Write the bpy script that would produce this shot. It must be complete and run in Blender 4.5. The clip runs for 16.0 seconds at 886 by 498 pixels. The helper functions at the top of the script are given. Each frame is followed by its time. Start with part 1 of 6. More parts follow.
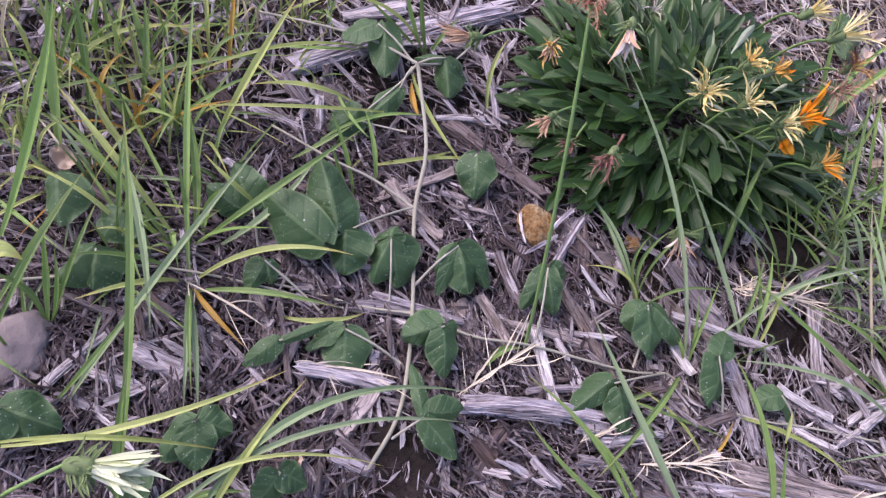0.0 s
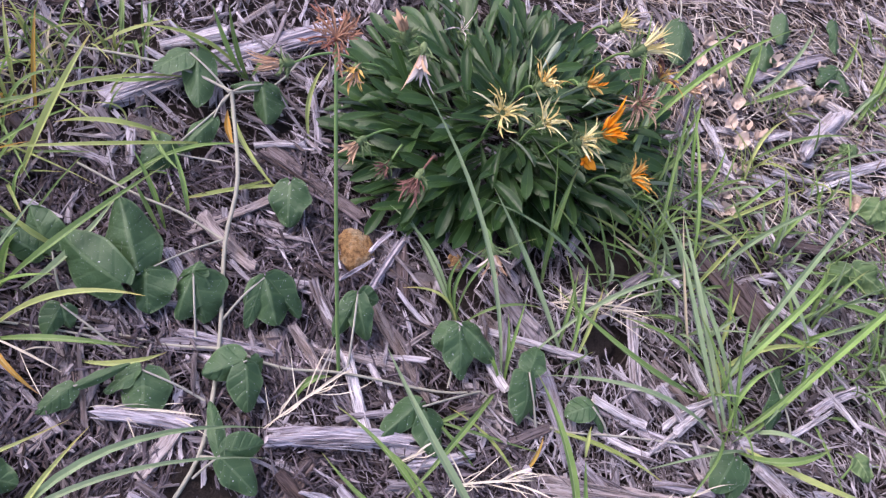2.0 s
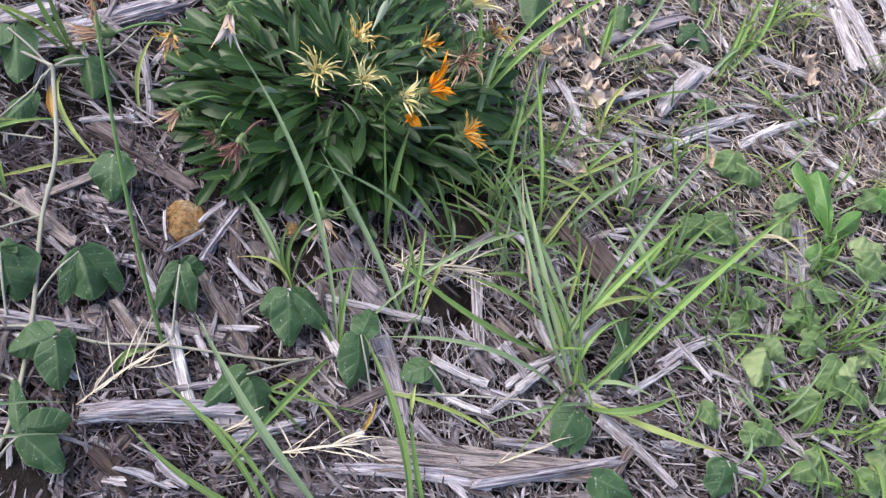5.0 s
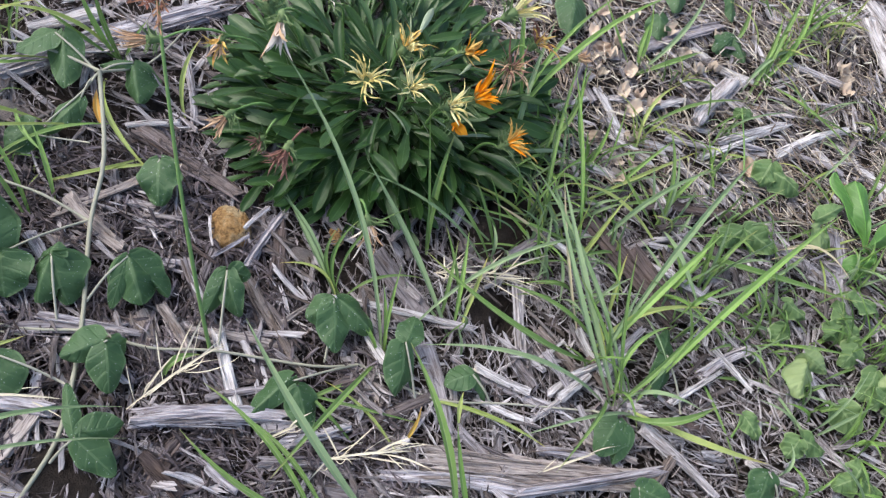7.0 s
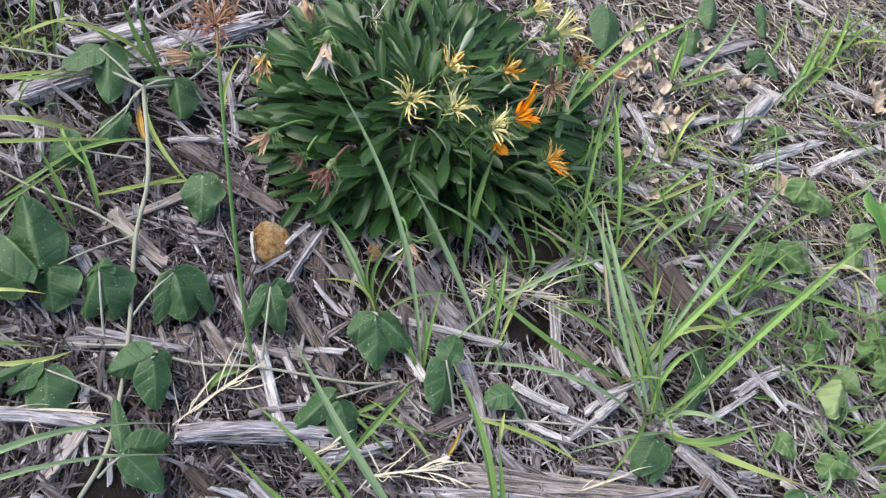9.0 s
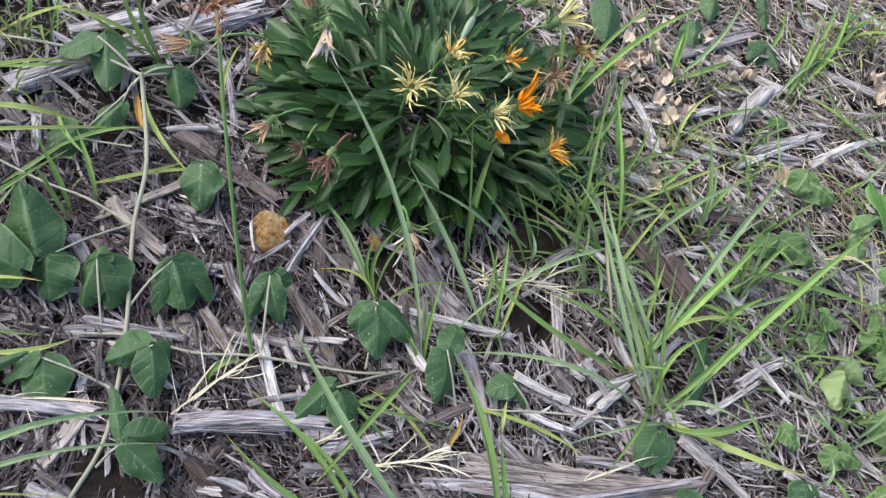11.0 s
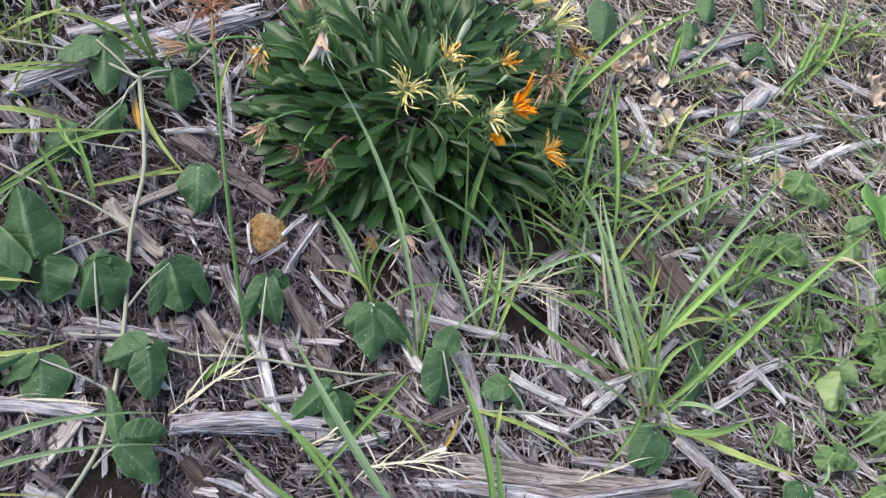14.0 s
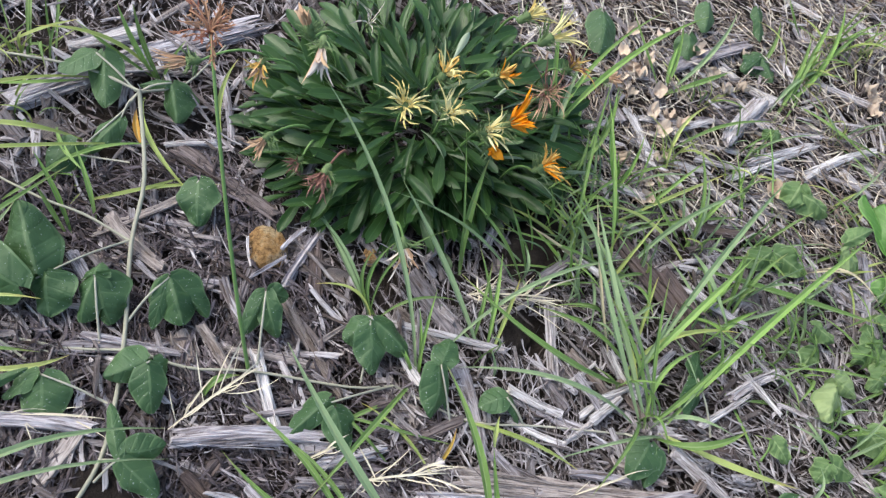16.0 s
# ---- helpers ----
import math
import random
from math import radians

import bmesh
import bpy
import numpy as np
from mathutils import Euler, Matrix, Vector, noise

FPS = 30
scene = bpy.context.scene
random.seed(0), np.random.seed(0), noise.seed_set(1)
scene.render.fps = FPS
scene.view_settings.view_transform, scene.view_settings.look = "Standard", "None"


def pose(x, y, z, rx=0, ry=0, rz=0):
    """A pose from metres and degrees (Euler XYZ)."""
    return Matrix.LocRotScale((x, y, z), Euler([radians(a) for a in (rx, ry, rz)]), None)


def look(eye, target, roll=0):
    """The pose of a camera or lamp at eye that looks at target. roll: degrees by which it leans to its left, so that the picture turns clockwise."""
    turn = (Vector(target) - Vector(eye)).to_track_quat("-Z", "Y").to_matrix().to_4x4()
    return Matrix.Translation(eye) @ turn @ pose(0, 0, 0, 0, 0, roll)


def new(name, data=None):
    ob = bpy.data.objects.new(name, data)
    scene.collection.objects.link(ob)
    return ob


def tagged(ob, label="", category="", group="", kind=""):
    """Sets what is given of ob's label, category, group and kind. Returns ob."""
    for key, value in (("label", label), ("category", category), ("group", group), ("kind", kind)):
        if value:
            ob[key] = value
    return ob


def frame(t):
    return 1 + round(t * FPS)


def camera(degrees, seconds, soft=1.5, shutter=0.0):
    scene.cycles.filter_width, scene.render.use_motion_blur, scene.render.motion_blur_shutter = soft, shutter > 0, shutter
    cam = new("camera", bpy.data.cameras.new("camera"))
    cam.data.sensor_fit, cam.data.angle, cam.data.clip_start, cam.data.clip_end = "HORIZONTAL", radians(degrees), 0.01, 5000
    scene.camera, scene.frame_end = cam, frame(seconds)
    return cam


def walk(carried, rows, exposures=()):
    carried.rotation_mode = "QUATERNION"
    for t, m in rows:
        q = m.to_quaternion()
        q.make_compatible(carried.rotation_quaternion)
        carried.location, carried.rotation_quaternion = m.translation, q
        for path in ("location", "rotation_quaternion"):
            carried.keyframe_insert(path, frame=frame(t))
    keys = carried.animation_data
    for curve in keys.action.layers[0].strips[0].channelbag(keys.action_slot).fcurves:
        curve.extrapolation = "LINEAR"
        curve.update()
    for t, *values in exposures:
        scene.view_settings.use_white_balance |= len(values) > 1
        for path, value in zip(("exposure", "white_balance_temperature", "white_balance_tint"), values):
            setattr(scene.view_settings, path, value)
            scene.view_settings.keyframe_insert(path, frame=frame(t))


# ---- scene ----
cam = camera(57.7, 16.0, soft=1.3)
# seconds, eye in metres, turn in degrees
PATH = [
    (0, -0.0009, -0.0021, 0.5814, 28.51, -11.30, 0.30),
    (0.5, 0.0406, 0.0074, 0.5962, 28.66, -11.93, -1.38),
    (1, 0.0824, 0.0037, 0.6025, 28.88, -12.03, -2.69),
    (1.5, 0.0969, 0.0054, 0.6055, 28.75, -12.21, -3.22),
    (2, 0.1168, 0.0200, 0.6230, 28.56, -12.36, -3.65),
    (2.5, 0.1721, 0.0138, 0.6296, 28.79, -12.78, -5.11),
    (3, 0.2195, 0.0012, 0.6330, 29.29, -12.89, -6.62),
    (3.5, 0.2357, -0.0132, 0.6239, 29.50, -12.98, -7.33),
    (4, 0.2337, -0.0121, 0.6243, 29.58, -12.90, -7.36),
    (6.3, 0.2285, -0.0180, 0.6162, 29.52, -12.84, -7.24),
    (6.5, 0.2231, -0.0157, 0.6168, 29.50, -12.83, -7.10),
    (7, 0.2009, -0.0066, 0.6188, 29.45, -12.76, -6.57),
    (7.5, 0.1901, -0.0016, 0.6202, 29.33, -12.69, -6.16),
    (8, 0.1846, 0.0080, 0.6281, 29.23, -12.62, -6.06),
    (8.5, 0.1696, 0.0099, 0.6249, 29.11, -12.63, -5.63),
    (9, 0.1737, 0.0079, 0.6254, 29.19, -12.56, -5.73),
    (9.2, 0.1702, 0.0092, 0.6247, 29.06, -12.55, -5.58),
    (11.3, 0.1720, 0.0020, 0.6150, 29.26, -12.78, -5.82),
    (11.5, 0.1717, 0.0036, 0.6203, 29.17, -12.65, -5.69),
    (12, 0.1740, 0.0027, 0.6193, 29.13, -12.73, -5.80),
    (12.5, 0.1708, 0.0073, 0.6234, 29.12, -12.78, -5.71),
    (13, 0.1731, 0.0030, 0.6213, 29.23, -12.61, -5.67),
    (13.5, 0.1740, 0.0025, 0.6199, 29.24, -12.67, -5.78),
    (14, 0.1760, 0.0008, 0.6193, 29.34, -12.61, -5.79),
    (14.5, 0.1741, 0.0026, 0.6198, 29.23, -12.78, -5.80),
    (15, 0.1765, 0.0037, 0.6225, 29.31, -12.63, -5.77),
    (15.5, 0.1747, 0.0097, 0.6268, 29.17, -12.70, -5.78),
    (16, 0.1763, 0.0107, 0.6296, 29.13, -12.63, -5.74),
]
EXPOSURES = [(0, 1.02, 6400, 26), (1.5, 1.07, 6290, 26), (2.5, 1.11, 6320, 21), (4, 1.11, 6400, 12), (7, 1.05, 6540, 0), (16, 1.08, 6570, -2)]
walk(cam, [(t, pose(*p)) for t, *p in PATH], EXPOSURES)

# ---------------- light ----------------
world = bpy.data.worlds.new("sky")
scene.world = world
world.use_nodes = True
wt = world.node_tree
sky = wt.nodes.new("ShaderNodeTexSky")
sky.sky_type, sky.sun_disc = "NISHITA", False
SUN_UP, SUN_ROUND = radians(52), radians(-60)
sky.sun_elevation, sky.sun_rotation = SUN_UP, SUN_ROUND
sky.dust_density, sky.air_density = 3.0, 1.0
wt.links.new(sky.outputs[0], wt.nodes["Background"].inputs[0])
wt.nodes["Background"].inputs[1].default_value = 0.15
sun = new("sun", bpy.data.lights.new("sun", "SUN"))
sun.data.energy, sun.data.angle, sun.data.color = 1.25, radians(50), (1.0, 0.96, 0.9)
way = Vector((math.sin(SUN_ROUND) * math.cos(SUN_UP), math.cos(SUN_ROUND) * math.cos(SUN_UP), math.sin(SUN_UP)))
sun.matrix_world = look(way * 20, (0, 0, 0))


# ---------------- materials ----------------
class Nodes:
    def __init__(self, name):
        self.mat = bpy.data.materials.new(name)
        self.mat.use_nodes = True
        self.t = self.mat.node_tree
        self.bsdf = self.t.nodes["Principled BSDF"]

    def add(self, kind, **inputs):
        n = self.t.nodes.new("ShaderNode" + kind)
        for k, v in inputs.items():
            self.put(n.inputs[k.replace("_", " ")], v)
        return n

    def put(self, socket, v):
        if isinstance(v, bpy.types.NodeSocket):
            self.t.links.new(v, socket)
        else:
            socket.default_value = v

    def noise(self, vec, scale, detail=4.0, rough=0.6):
        n = self.add("TexNoise", Scale=scale, Detail=detail, Roughness=rough)
        if vec is not None:
            self.put(n.inputs["Vector"], vec)
        return n.outputs["Fac"]

    def ramp(self, fac, *stops):
        n = self.t.nodes.new("ShaderNodeValToRGB")
        e = n.color_ramp.elements
        while len(e) < len(stops):
            e.new(0.5)
        for el, (p, c) in zip(e, stops):
            el.position, el.color = p, (*c, 1)
        self.put(n.inputs[0], fac)
        return n.outputs[0]

    def mix(self, fac, a, b, how="MIX"):
        n = self.t.nodes.new("ShaderNodeMix")
        n.data_type, n.blend_type = "RGBA", how
        for s, v in ((n.inputs[0], fac), (n.inputs[6], a), (n.inputs[7], b)):
            self.put(s, (*v, 1) if isinstance(v, tuple) and len(v) == 3 else v)
        return n.outputs[2]

    def math(self, how, a, b=0.0):
        n = self.t.nodes.new("ShaderNodeMath")
        n.operation = how
        self.put(n.inputs[0], a)
        self.put(n.inputs[1], b)
        return n.outputs[0]

    def scaled(self, vec, x, y, z):
        n = self.t.nodes.new("ShaderNodeMapping")
        self.put(n.inputs["Vector"], vec)
        n.inputs["Scale"].default_value = (x, y, z)
        return n.outputs[0]

    def bump(self, height, dist, strength=1.0):
        n = self.add("Bump", Strength=strength, Distance=dist, Height=height)
        self.put(self.bsdf.inputs["Normal"], n.outputs[0])

    def rand(self, how):
        return self.add("NewGeometry").outputs["Random Per Island"] if how == "island" else self.add("ObjectInfo").outputs["Random"]

    def uv(self):
        return self.add("UVMap").outputs[0]

    def done(self, colour, rough=0.6, spec=0.3):
        self.put(self.bsdf.inputs["Base Color"], colour)
        self.put(self.bsdf.inputs["Roughness"], rough)
        self.put(self.bsdf.inputs["Specular IOR Level"], spec)
        return self.mat


def wood(name, how, dark, mid, light):
    """Weathered, split wood: UV runs in metres, v along the fibre."""
    n = Nodes(name)
    uv, r = n.uv(), n.rand(how)
    coarse = n.noise(n.scaled(uv, 480, 18, 1), 1.0, 5, 0.75)
    fine = n.noise(n.scaled(uv, 1050, 40, 1), 1.0, 3, 0.7)
    fibre = n.math("MULTIPLY", n.math("ADD", coarse, fine), 0.5)
    patch = n.noise(n.scaled(uv, 90, 30, 1), 1.0, 3)
    tone = n.ramp(n.math("FRACT", n.math("MULTIPLY", r, 7.13)), (0.0, dark), (0.45, mid), (0.8, light), (1.0, mid))
    col = n.mix(0.85, tone, n.ramp(fibre, (0.4, (0.12, 0.09, 0.09)), (0.475, (0.68, 0.64, 0.65)), (0.53, (1.0, 0.98, 1.0)), (0.62, (1.3, 1.3, 1.33))), "MULTIPLY")
    col = n.mix(n.ramp(patch, (0.5, (0, 0, 0)), (0.75, (0.6, 0.6, 0.6))), col, (0.12, 0.08, 0.06))
    n.bump(fibre, 0.0025, 1.0)
    return n.done(col, 0.85, 0.15)


W_GREY = dict(dark=(0.19, 0.165, 0.18), mid=(0.38, 0.345, 0.385), light=(0.57, 0.525, 0.575))
W_TAN = dict(dark=(0.2, 0.16, 0.15), mid=(0.31, 0.262, 0.255), light=(0.43, 0.375, 0.375))
W_DARK = dict(dark=(0.075, 0.055, 0.055), mid=(0.13, 0.10, 0.10), light=(0.2, 0.165, 0.17))
W_LIGHT = dict(dark=(0.46, 0.42, 0.445), mid=(0.57, 0.53, 0.555), light=(0.68, 0.635, 0.66))
WOODS = {"grey": wood("weathered_wood", "object", **W_GREY), "tan": wood("tan_wood", "object", **W_TAN),
         "dark": wood("dark_wood", "object", **W_DARK), "light": wood("bleached_wood", "object", **W_LIGHT)}
MULCH = wood("mulch_wood", "island", (0.10, 0.082, 0.083), (0.3, 0.268, 0.288), (0.58, 0.535, 0.575))
FINES = wood("mulch_fines", "island", (0.055, 0.043, 0.044), (0.175, 0.143, 0.152), (0.45, 0.4, 0.43))
DARKFIBRE = wood("dark_fibre_wood", "island", (0.04, 0.032, 0.035), (0.105, 0.086, 0.1), (0.24, 0.205, 0.235))
LITTER = wood("dry_litter", "island", (0.2, 0.14, 0.11), (0.5, 0.41, 0.34), (0.82, 0.75, 0.67))


def soil_material():
    n = Nodes("dark_soil")
    pos = n.add("NewGeometry").outputs["Position"]
    a, b = n.noise(pos, 60, 6, 0.7), n.noise(pos, 900, 3)
    col = n.ramp(a, (0.3, (0.026, 0.02, 0.019)), (0.55, (0.055, 0.043, 0.041)), (0.8, (0.11, 0.088, 0.085)))
    col = n.mix(0.5, col, n.ramp(b, (0.35, (0.45, 0.42, 0.4)), (0.7, (1.3, 1.25, 1.2))), "MULTIPLY")
    n.bump(n.math("ADD", a, b), 0.006, 1.0)
    return n.done(col, 0.95, 0.1)


def leaf_material(name, how, dark, light, vein, gloss=0.45, veins=9.0, bump=0.0006, speck=0.0):
    """A leaf: u runs 0 to 1 across it, v along it; side veins branch from the midrib."""
    n = Nodes(name)
    uv, r = n.uv(), n.rand(how)
    sep = n.add("SeparateXYZ", Vector=uv)
    u = n.math("ABSOLUTE", n.math("SUBTRACT", sep.outputs[0], 0.5))
    side = n.math("SINE", n.math("MULTIPLY", n.math("SUBTRACT", sep.outputs[1], n.math("MULTIPLY", u, 0.55)), 6.283 * veins))
    line = n.math("POWER", n.math("MULTIPLY", n.math("ADD", side, 1.0), 0.5), 12.0)
    mid = n.math("GREATER_THAN", n.math("MAXIMUM", n.math("SUBTRACT", 1.0, n.math("MULTIPLY", u, 30.0)), n.math("SUBTRACT", n.math("MULTIPLY", u, 24.0), 10.9)), 0.0)
    v = n.math("MAXIMUM", n.math("MULTIPLY", line, 0.3), mid)
    pos = n.add("NewGeometry").outputs["Position"]
    a = n.noise(pos, 90, 4)
    col = n.mix(n.math("MULTIPLY", n.math("ADD", a, r), 0.5), dark, light)
    col = n.mix(n.math("MULTIPLY", v, 0.55), col, vein)
    if speck:
        s = n.math("GREATER_THAN", n.noise(pos, 650, 1), 0.73)
        col = n.mix(n.math("MULTIPLY", s, speck), col, (0.6, 0.62, 0.6))
    n.bump(n.math("SUBTRACT", n.noise(pos, 260, 3), v), bump, 0.7)
    m = n.done(col, gloss, 0.4)
    n.put(n.bsdf.inputs["Subsurface Weight"], 0.0)
    # thin leaf: some light comes through
    tr = n.add("BsdfTranslucent", Color=n.mix(0.5, col, (0.25, 0.4, 0.03)))
    mixer = n.add("MixShader", Fac=0.16)
    n.put(mixer.inputs[1], n.bsdf.outputs[0])
    n.put(mixer.inputs[2], tr.outputs[0])
    n.put(n.t.nodes["Material Output"].inputs[0], mixer.outputs[0])
    return m


def blade_material(name, root, tipc, light, tip_at=0.85):
    """A grass blade: v runs 0 at the root to 1 at the tip, u across; fine ribs along it."""
    n = Nodes(name)
    uv, r = n.uv(), n.rand("object")
    sep = n.add("SeparateXYZ", Vector=uv)
    rib = n.math("SINE", n.math("MULTIPLY", sep.outputs[0], 55.0))
    pos = n.add("TexCoord").outputs["Object"]
    base = n.mix(r, root, light)
    col = n.mix(n.ramp(n.noise(pos, 40, 3), (0.35, (0, 0, 0)), (0.7, (0.6, 0.6, 0.6))), base, light)
    where = n.math("ADD", sep.outputs[1], n.math("MULTIPLY", n.math("SUBTRACT", n.noise(pos, 60, 2), 0.5), 0.3))
    col = n.mix(n.ramp(where, (tip_at, (0, 0, 0)), (min(1.0, tip_at + 0.12), (1, 1, 1))), col, tipc)
    rib_c = n.math("LESS_THAN", n.math("ABSOLUTE", n.math("SUBTRACT", sep.outputs[0], 0.5)), 0.09)
    col = n.mix(n.math("MULTIPLY", rib_c, 0.35), col, (0.42, 0.48, 0.28))
    n.bump(rib, 0.0002, 0.6)
    m = n.done(col, 0.42, 0.45)
    tr = n.add("BsdfTranslucent", Color=col)
    mixer = n.add("MixShader", Fac=0.2)
    n.put(mixer.inputs[1], n.bsdf.outputs[0])
    n.put(mixer.inputs[2], tr.outputs[0])
    n.put(n.t.nodes["Material Output"].inputs[0], mixer.outputs[0])
    return m


def plain(name, a, b, scale=120, rough=0.6, spec=0.3, how="object", bump=0.0005):
    n = Nodes(name)
    pos = n.add("TexCoord").outputs["Object"]
    f = n.noise(pos, scale, 5)
    col = n.mix(n.math("MULTIPLY", n.math("ADD", f, n.rand(how)), 0.5), a, b)
    n.bump(f, bump, 0.8)
    return n.done(col, rough, spec)


SOIL = soil_material()
BLADES = {
    "green": blade_material("grass_green", (0.12, 0.215, 0.055), (0.3, 0.33, 0.11), (0.22, 0.33, 0.1)),
    "bright": blade_material("grass_bright", (0.18, 0.32, 0.065), (0.3, 0.4, 0.12), (0.29, 0.43, 0.13), 0.95),
    "blue": blade_material("grass_bluegreen", (0.17, 0.26, 0.125), (0.32, 0.37, 0.2), (0.31, 0.4, 0.23), 0.95),
    "yellow": blade_material("grass_yellowing", (0.29, 0.36, 0.09), (0.52, 0.45, 0.14), (0.48, 0.53, 0.19), 0.82),
    "orange": blade_material("grass_dying", (0.5, 0.24, 0.03), (0.55, 0.3, 0.1), (0.5, 0.32, 0.06), 0.8),
    "straw": blade_material("grass_dry", (0.5, 0.4, 0.27), (0.6, 0.5, 0.36), (0.66, 0.57, 0.42), 0.9),
}
GLEAF = leaf_material("gazania_leaf", "object", (0.010, 0.034, 0.008), (0.046, 0.1, 0.026), (0.08, 0.145, 0.045), 0.36, 0.0, 0.0006)
GLEAF_IN = leaf_material("gazania_inner_leaf", "island", (0.010, 0.034, 0.008), (0.046, 0.1, 0.026), (0.08, 0.145, 0.045), 0.36, 0.0, 0.0006)
GBACK = plain("leaf_underside", (0.3, 0.36, 0.24), (0.5, 0.54, 0.44), 300, 0.9, 0.1)
VLEAF = leaf_material("bean_leaflet", "object", (0.026, 0.066, 0.025), (0.066, 0.122, 0.053), (0.115, 0.18, 0.085), 0.55, 4.5, 0.0012, 0.7)
WLEAF = leaf_material("weed_leaf", "object", (0.05, 0.105, 0.036), (0.16, 0.235, 0.095), (0.28, 0.35, 0.17), 0.6, 4.5, 0.0016)
YLEAF = leaf_material("yellow_weed_leaf", "object", (0.17, 0.24, 0.1), (0.3, 0.35, 0.17), (0.13, 0.2, 0.08), 0.6, 4.5, 0.0014)
DOCK = leaf_material("bright_leaf", "object", (0.05, 0.13, 0.025), (0.11, 0.22, 0.055), (0.2, 0.4, 0.09), 0.4, 8.0)
STEM = plain("vine_stem", (0.26, 0.25, 0.2), (0.4, 0.37, 0.32), 150, 0.7)
GSTEM = plain("green_stalk", (0.12, 0.21, 0.06), (0.2, 0.31, 0.11), 150, 0.5)
BRACT = plain("green_bract", (0.07, 0.115, 0.045), (0.16, 0.21, 0.09), 200, 0.6)
PETALS = {
    "yellow": plain("withered_yellow_petal", (0.56, 0.4, 0.11), (0.8, 0.7, 0.36), 150, 0.7),
    "pale": plain("withered_pale_petal", (0.57, 0.49, 0.2), (0.78, 0.72, 0.46), 150, 0.7),
    "orange": plain("orange_petal", (0.75, 0.2, 0.005), (0.85, 0.36, 0.012), 150, 0.45),
    "amber": plain("withered_amber_petal", (0.5, 0.26, 0.05), (0.74, 0.5, 0.17), 150, 0.65),
    "peach": plain("withered_peach_petal", (0.42, 0.24, 0.15), (0.62, 0.43, 0.3), 150, 0.75),
    "brown": plain("withered_brown_petal", (0.14, 0.055, 0.045), (0.34, 0.18, 0.15), 150, 0.8),
    "white": plain("bleached_petal", (0.55, 0.45, 0.42), (0.72, 0.63, 0.58), 150, 0.7),
    "cream": plain("green_cream_petal", (0.5, 0.55, 0.33), (0.75, 0.76, 0.6), 150, 0.6),
}
CRUMPLE = plain("crumpled_dry_petal", (0.36, 0.25, 0.19), (0.72, 0.6, 0.52), 130, 0.85)


def rock_material():
    """Ochre stone: iron-stained patches, dark pits and a gritty skin."""
    n = Nodes("tan_rock")
    pos = n.add("TexCoord").outputs["Object"]
    a, b, c = n.noise(pos, 70, 4), n.noise(pos, 420, 4, 0.75), n.noise(pos, 1400, 2)
    col = n.ramp(a, (0.34, (0.24, 0.14, 0.075)), (0.48, (0.5, 0.29, 0.13)), (0.64, (0.6, 0.45, 0.29)))
    col = n.mix(0.8, col, n.ramp(b, (0.36, (0.3, 0.25, 0.22)), (0.5, (0.9, 0.88, 0.85)), (0.66, (1.25, 1.22, 1.2))), "MULTIPLY")
    n.bump(n.math("ADD", n.math("ADD", a, b), c), 0.003, 1.0)
    return n.done(col, 0.95, 0.15)


ROCK = rock_material()
GREYROCK = plain("pale_rock", (0.13, 0.105, 0.105), (0.27, 0.225, 0.23), 90, 0.9, 0.2, bump=0.003)
SEEDHEAD = plain("red_seed_head", (0.24, 0.06, 0.05), (0.36, 0.23, 0.14), 200, 0.7)
PALEFIBRE = plain("bleached_straw", (0.48, 0.41, 0.32), (0.74, 0.66, 0.55), 200, 0.8)


# ---------------- mesh helpers ----------------
class Mesh:
    """Collects vertices, faces and UVs of one mesh."""
    def __init__(self):
        self.v, self.f, self.uv, self.m = [], [], [], []

    def grid(self, rows, uvs, slot=0, close=False, flip=False):
        """Faces over rows of points; close joins the last column to the first."""
        k, w = len(self.v), len(rows[0])
        for row in rows:
            self.v.extend(row)
        for i in range(len(rows) - 1):
            for j in range(w if close else w - 1):
                a, b = k + i * w + j, k + i * w + (j + 1) % w
                q, uq = [a, b, b + w, a + w], [uvs[i][j], uvs[i][j + 1], uvs[i + 1][j + 1], uvs[i + 1][j]]
                if flip:
                    q, uq = q[::-1], uq[::-1]
                self.f.append(q)
                self.uv.extend(uq)
                self.m.append(slot)
        return k

    def cap(self, first, count, slot=0):
        self.f.append(list(range(first, first + count)))
        self.uv.extend([(0.002 * math.cos(i), 0.002 * math.sin(i)) for i in range(count)])
        self.m.append(slot)

    def data(self, name, materials, smooth=True):
        me = bpy.data.meshes.new(name)
        me.from_pydata([tuple(p) for p in self.v], [], self.f)
        layer = me.uv_layers.new(name="UVMap")
        layer.data.foreach_set("uv", np.array(self.uv, dtype=np.float32).ravel())
        for m in materials:
            me.materials.append(m)
        me.polygons.foreach_set("material_index", self.m)
        if smooth:
            me.polygons.foreach_set("use_smooth", [True] * len(self.f))
        me.update()
        return me


def empty(name, at, **tags):
    ob = new(name)
    ob.location = at
    ob.empty_display_size = 0.01
    return tagged(ob, **tags)


def under(name, data, parent, label="", at=None):
    """A part under a thing; data is laid out in world coordinates, unless at gives its world pose."""
    ob = new(name, data)
    ob.parent = parent
    world_m = at if at is not None else Matrix.Identity(4)
    root = parent
    above = []
    while root is not None:
        above.append(root.matrix_basis)
        root = root.parent
    total = Matrix.Identity(4)
    for m in reversed(above):
        total = total @ m
    ob.matrix_basis = total.inverted() @ world_m
    return tagged(ob, label=label)


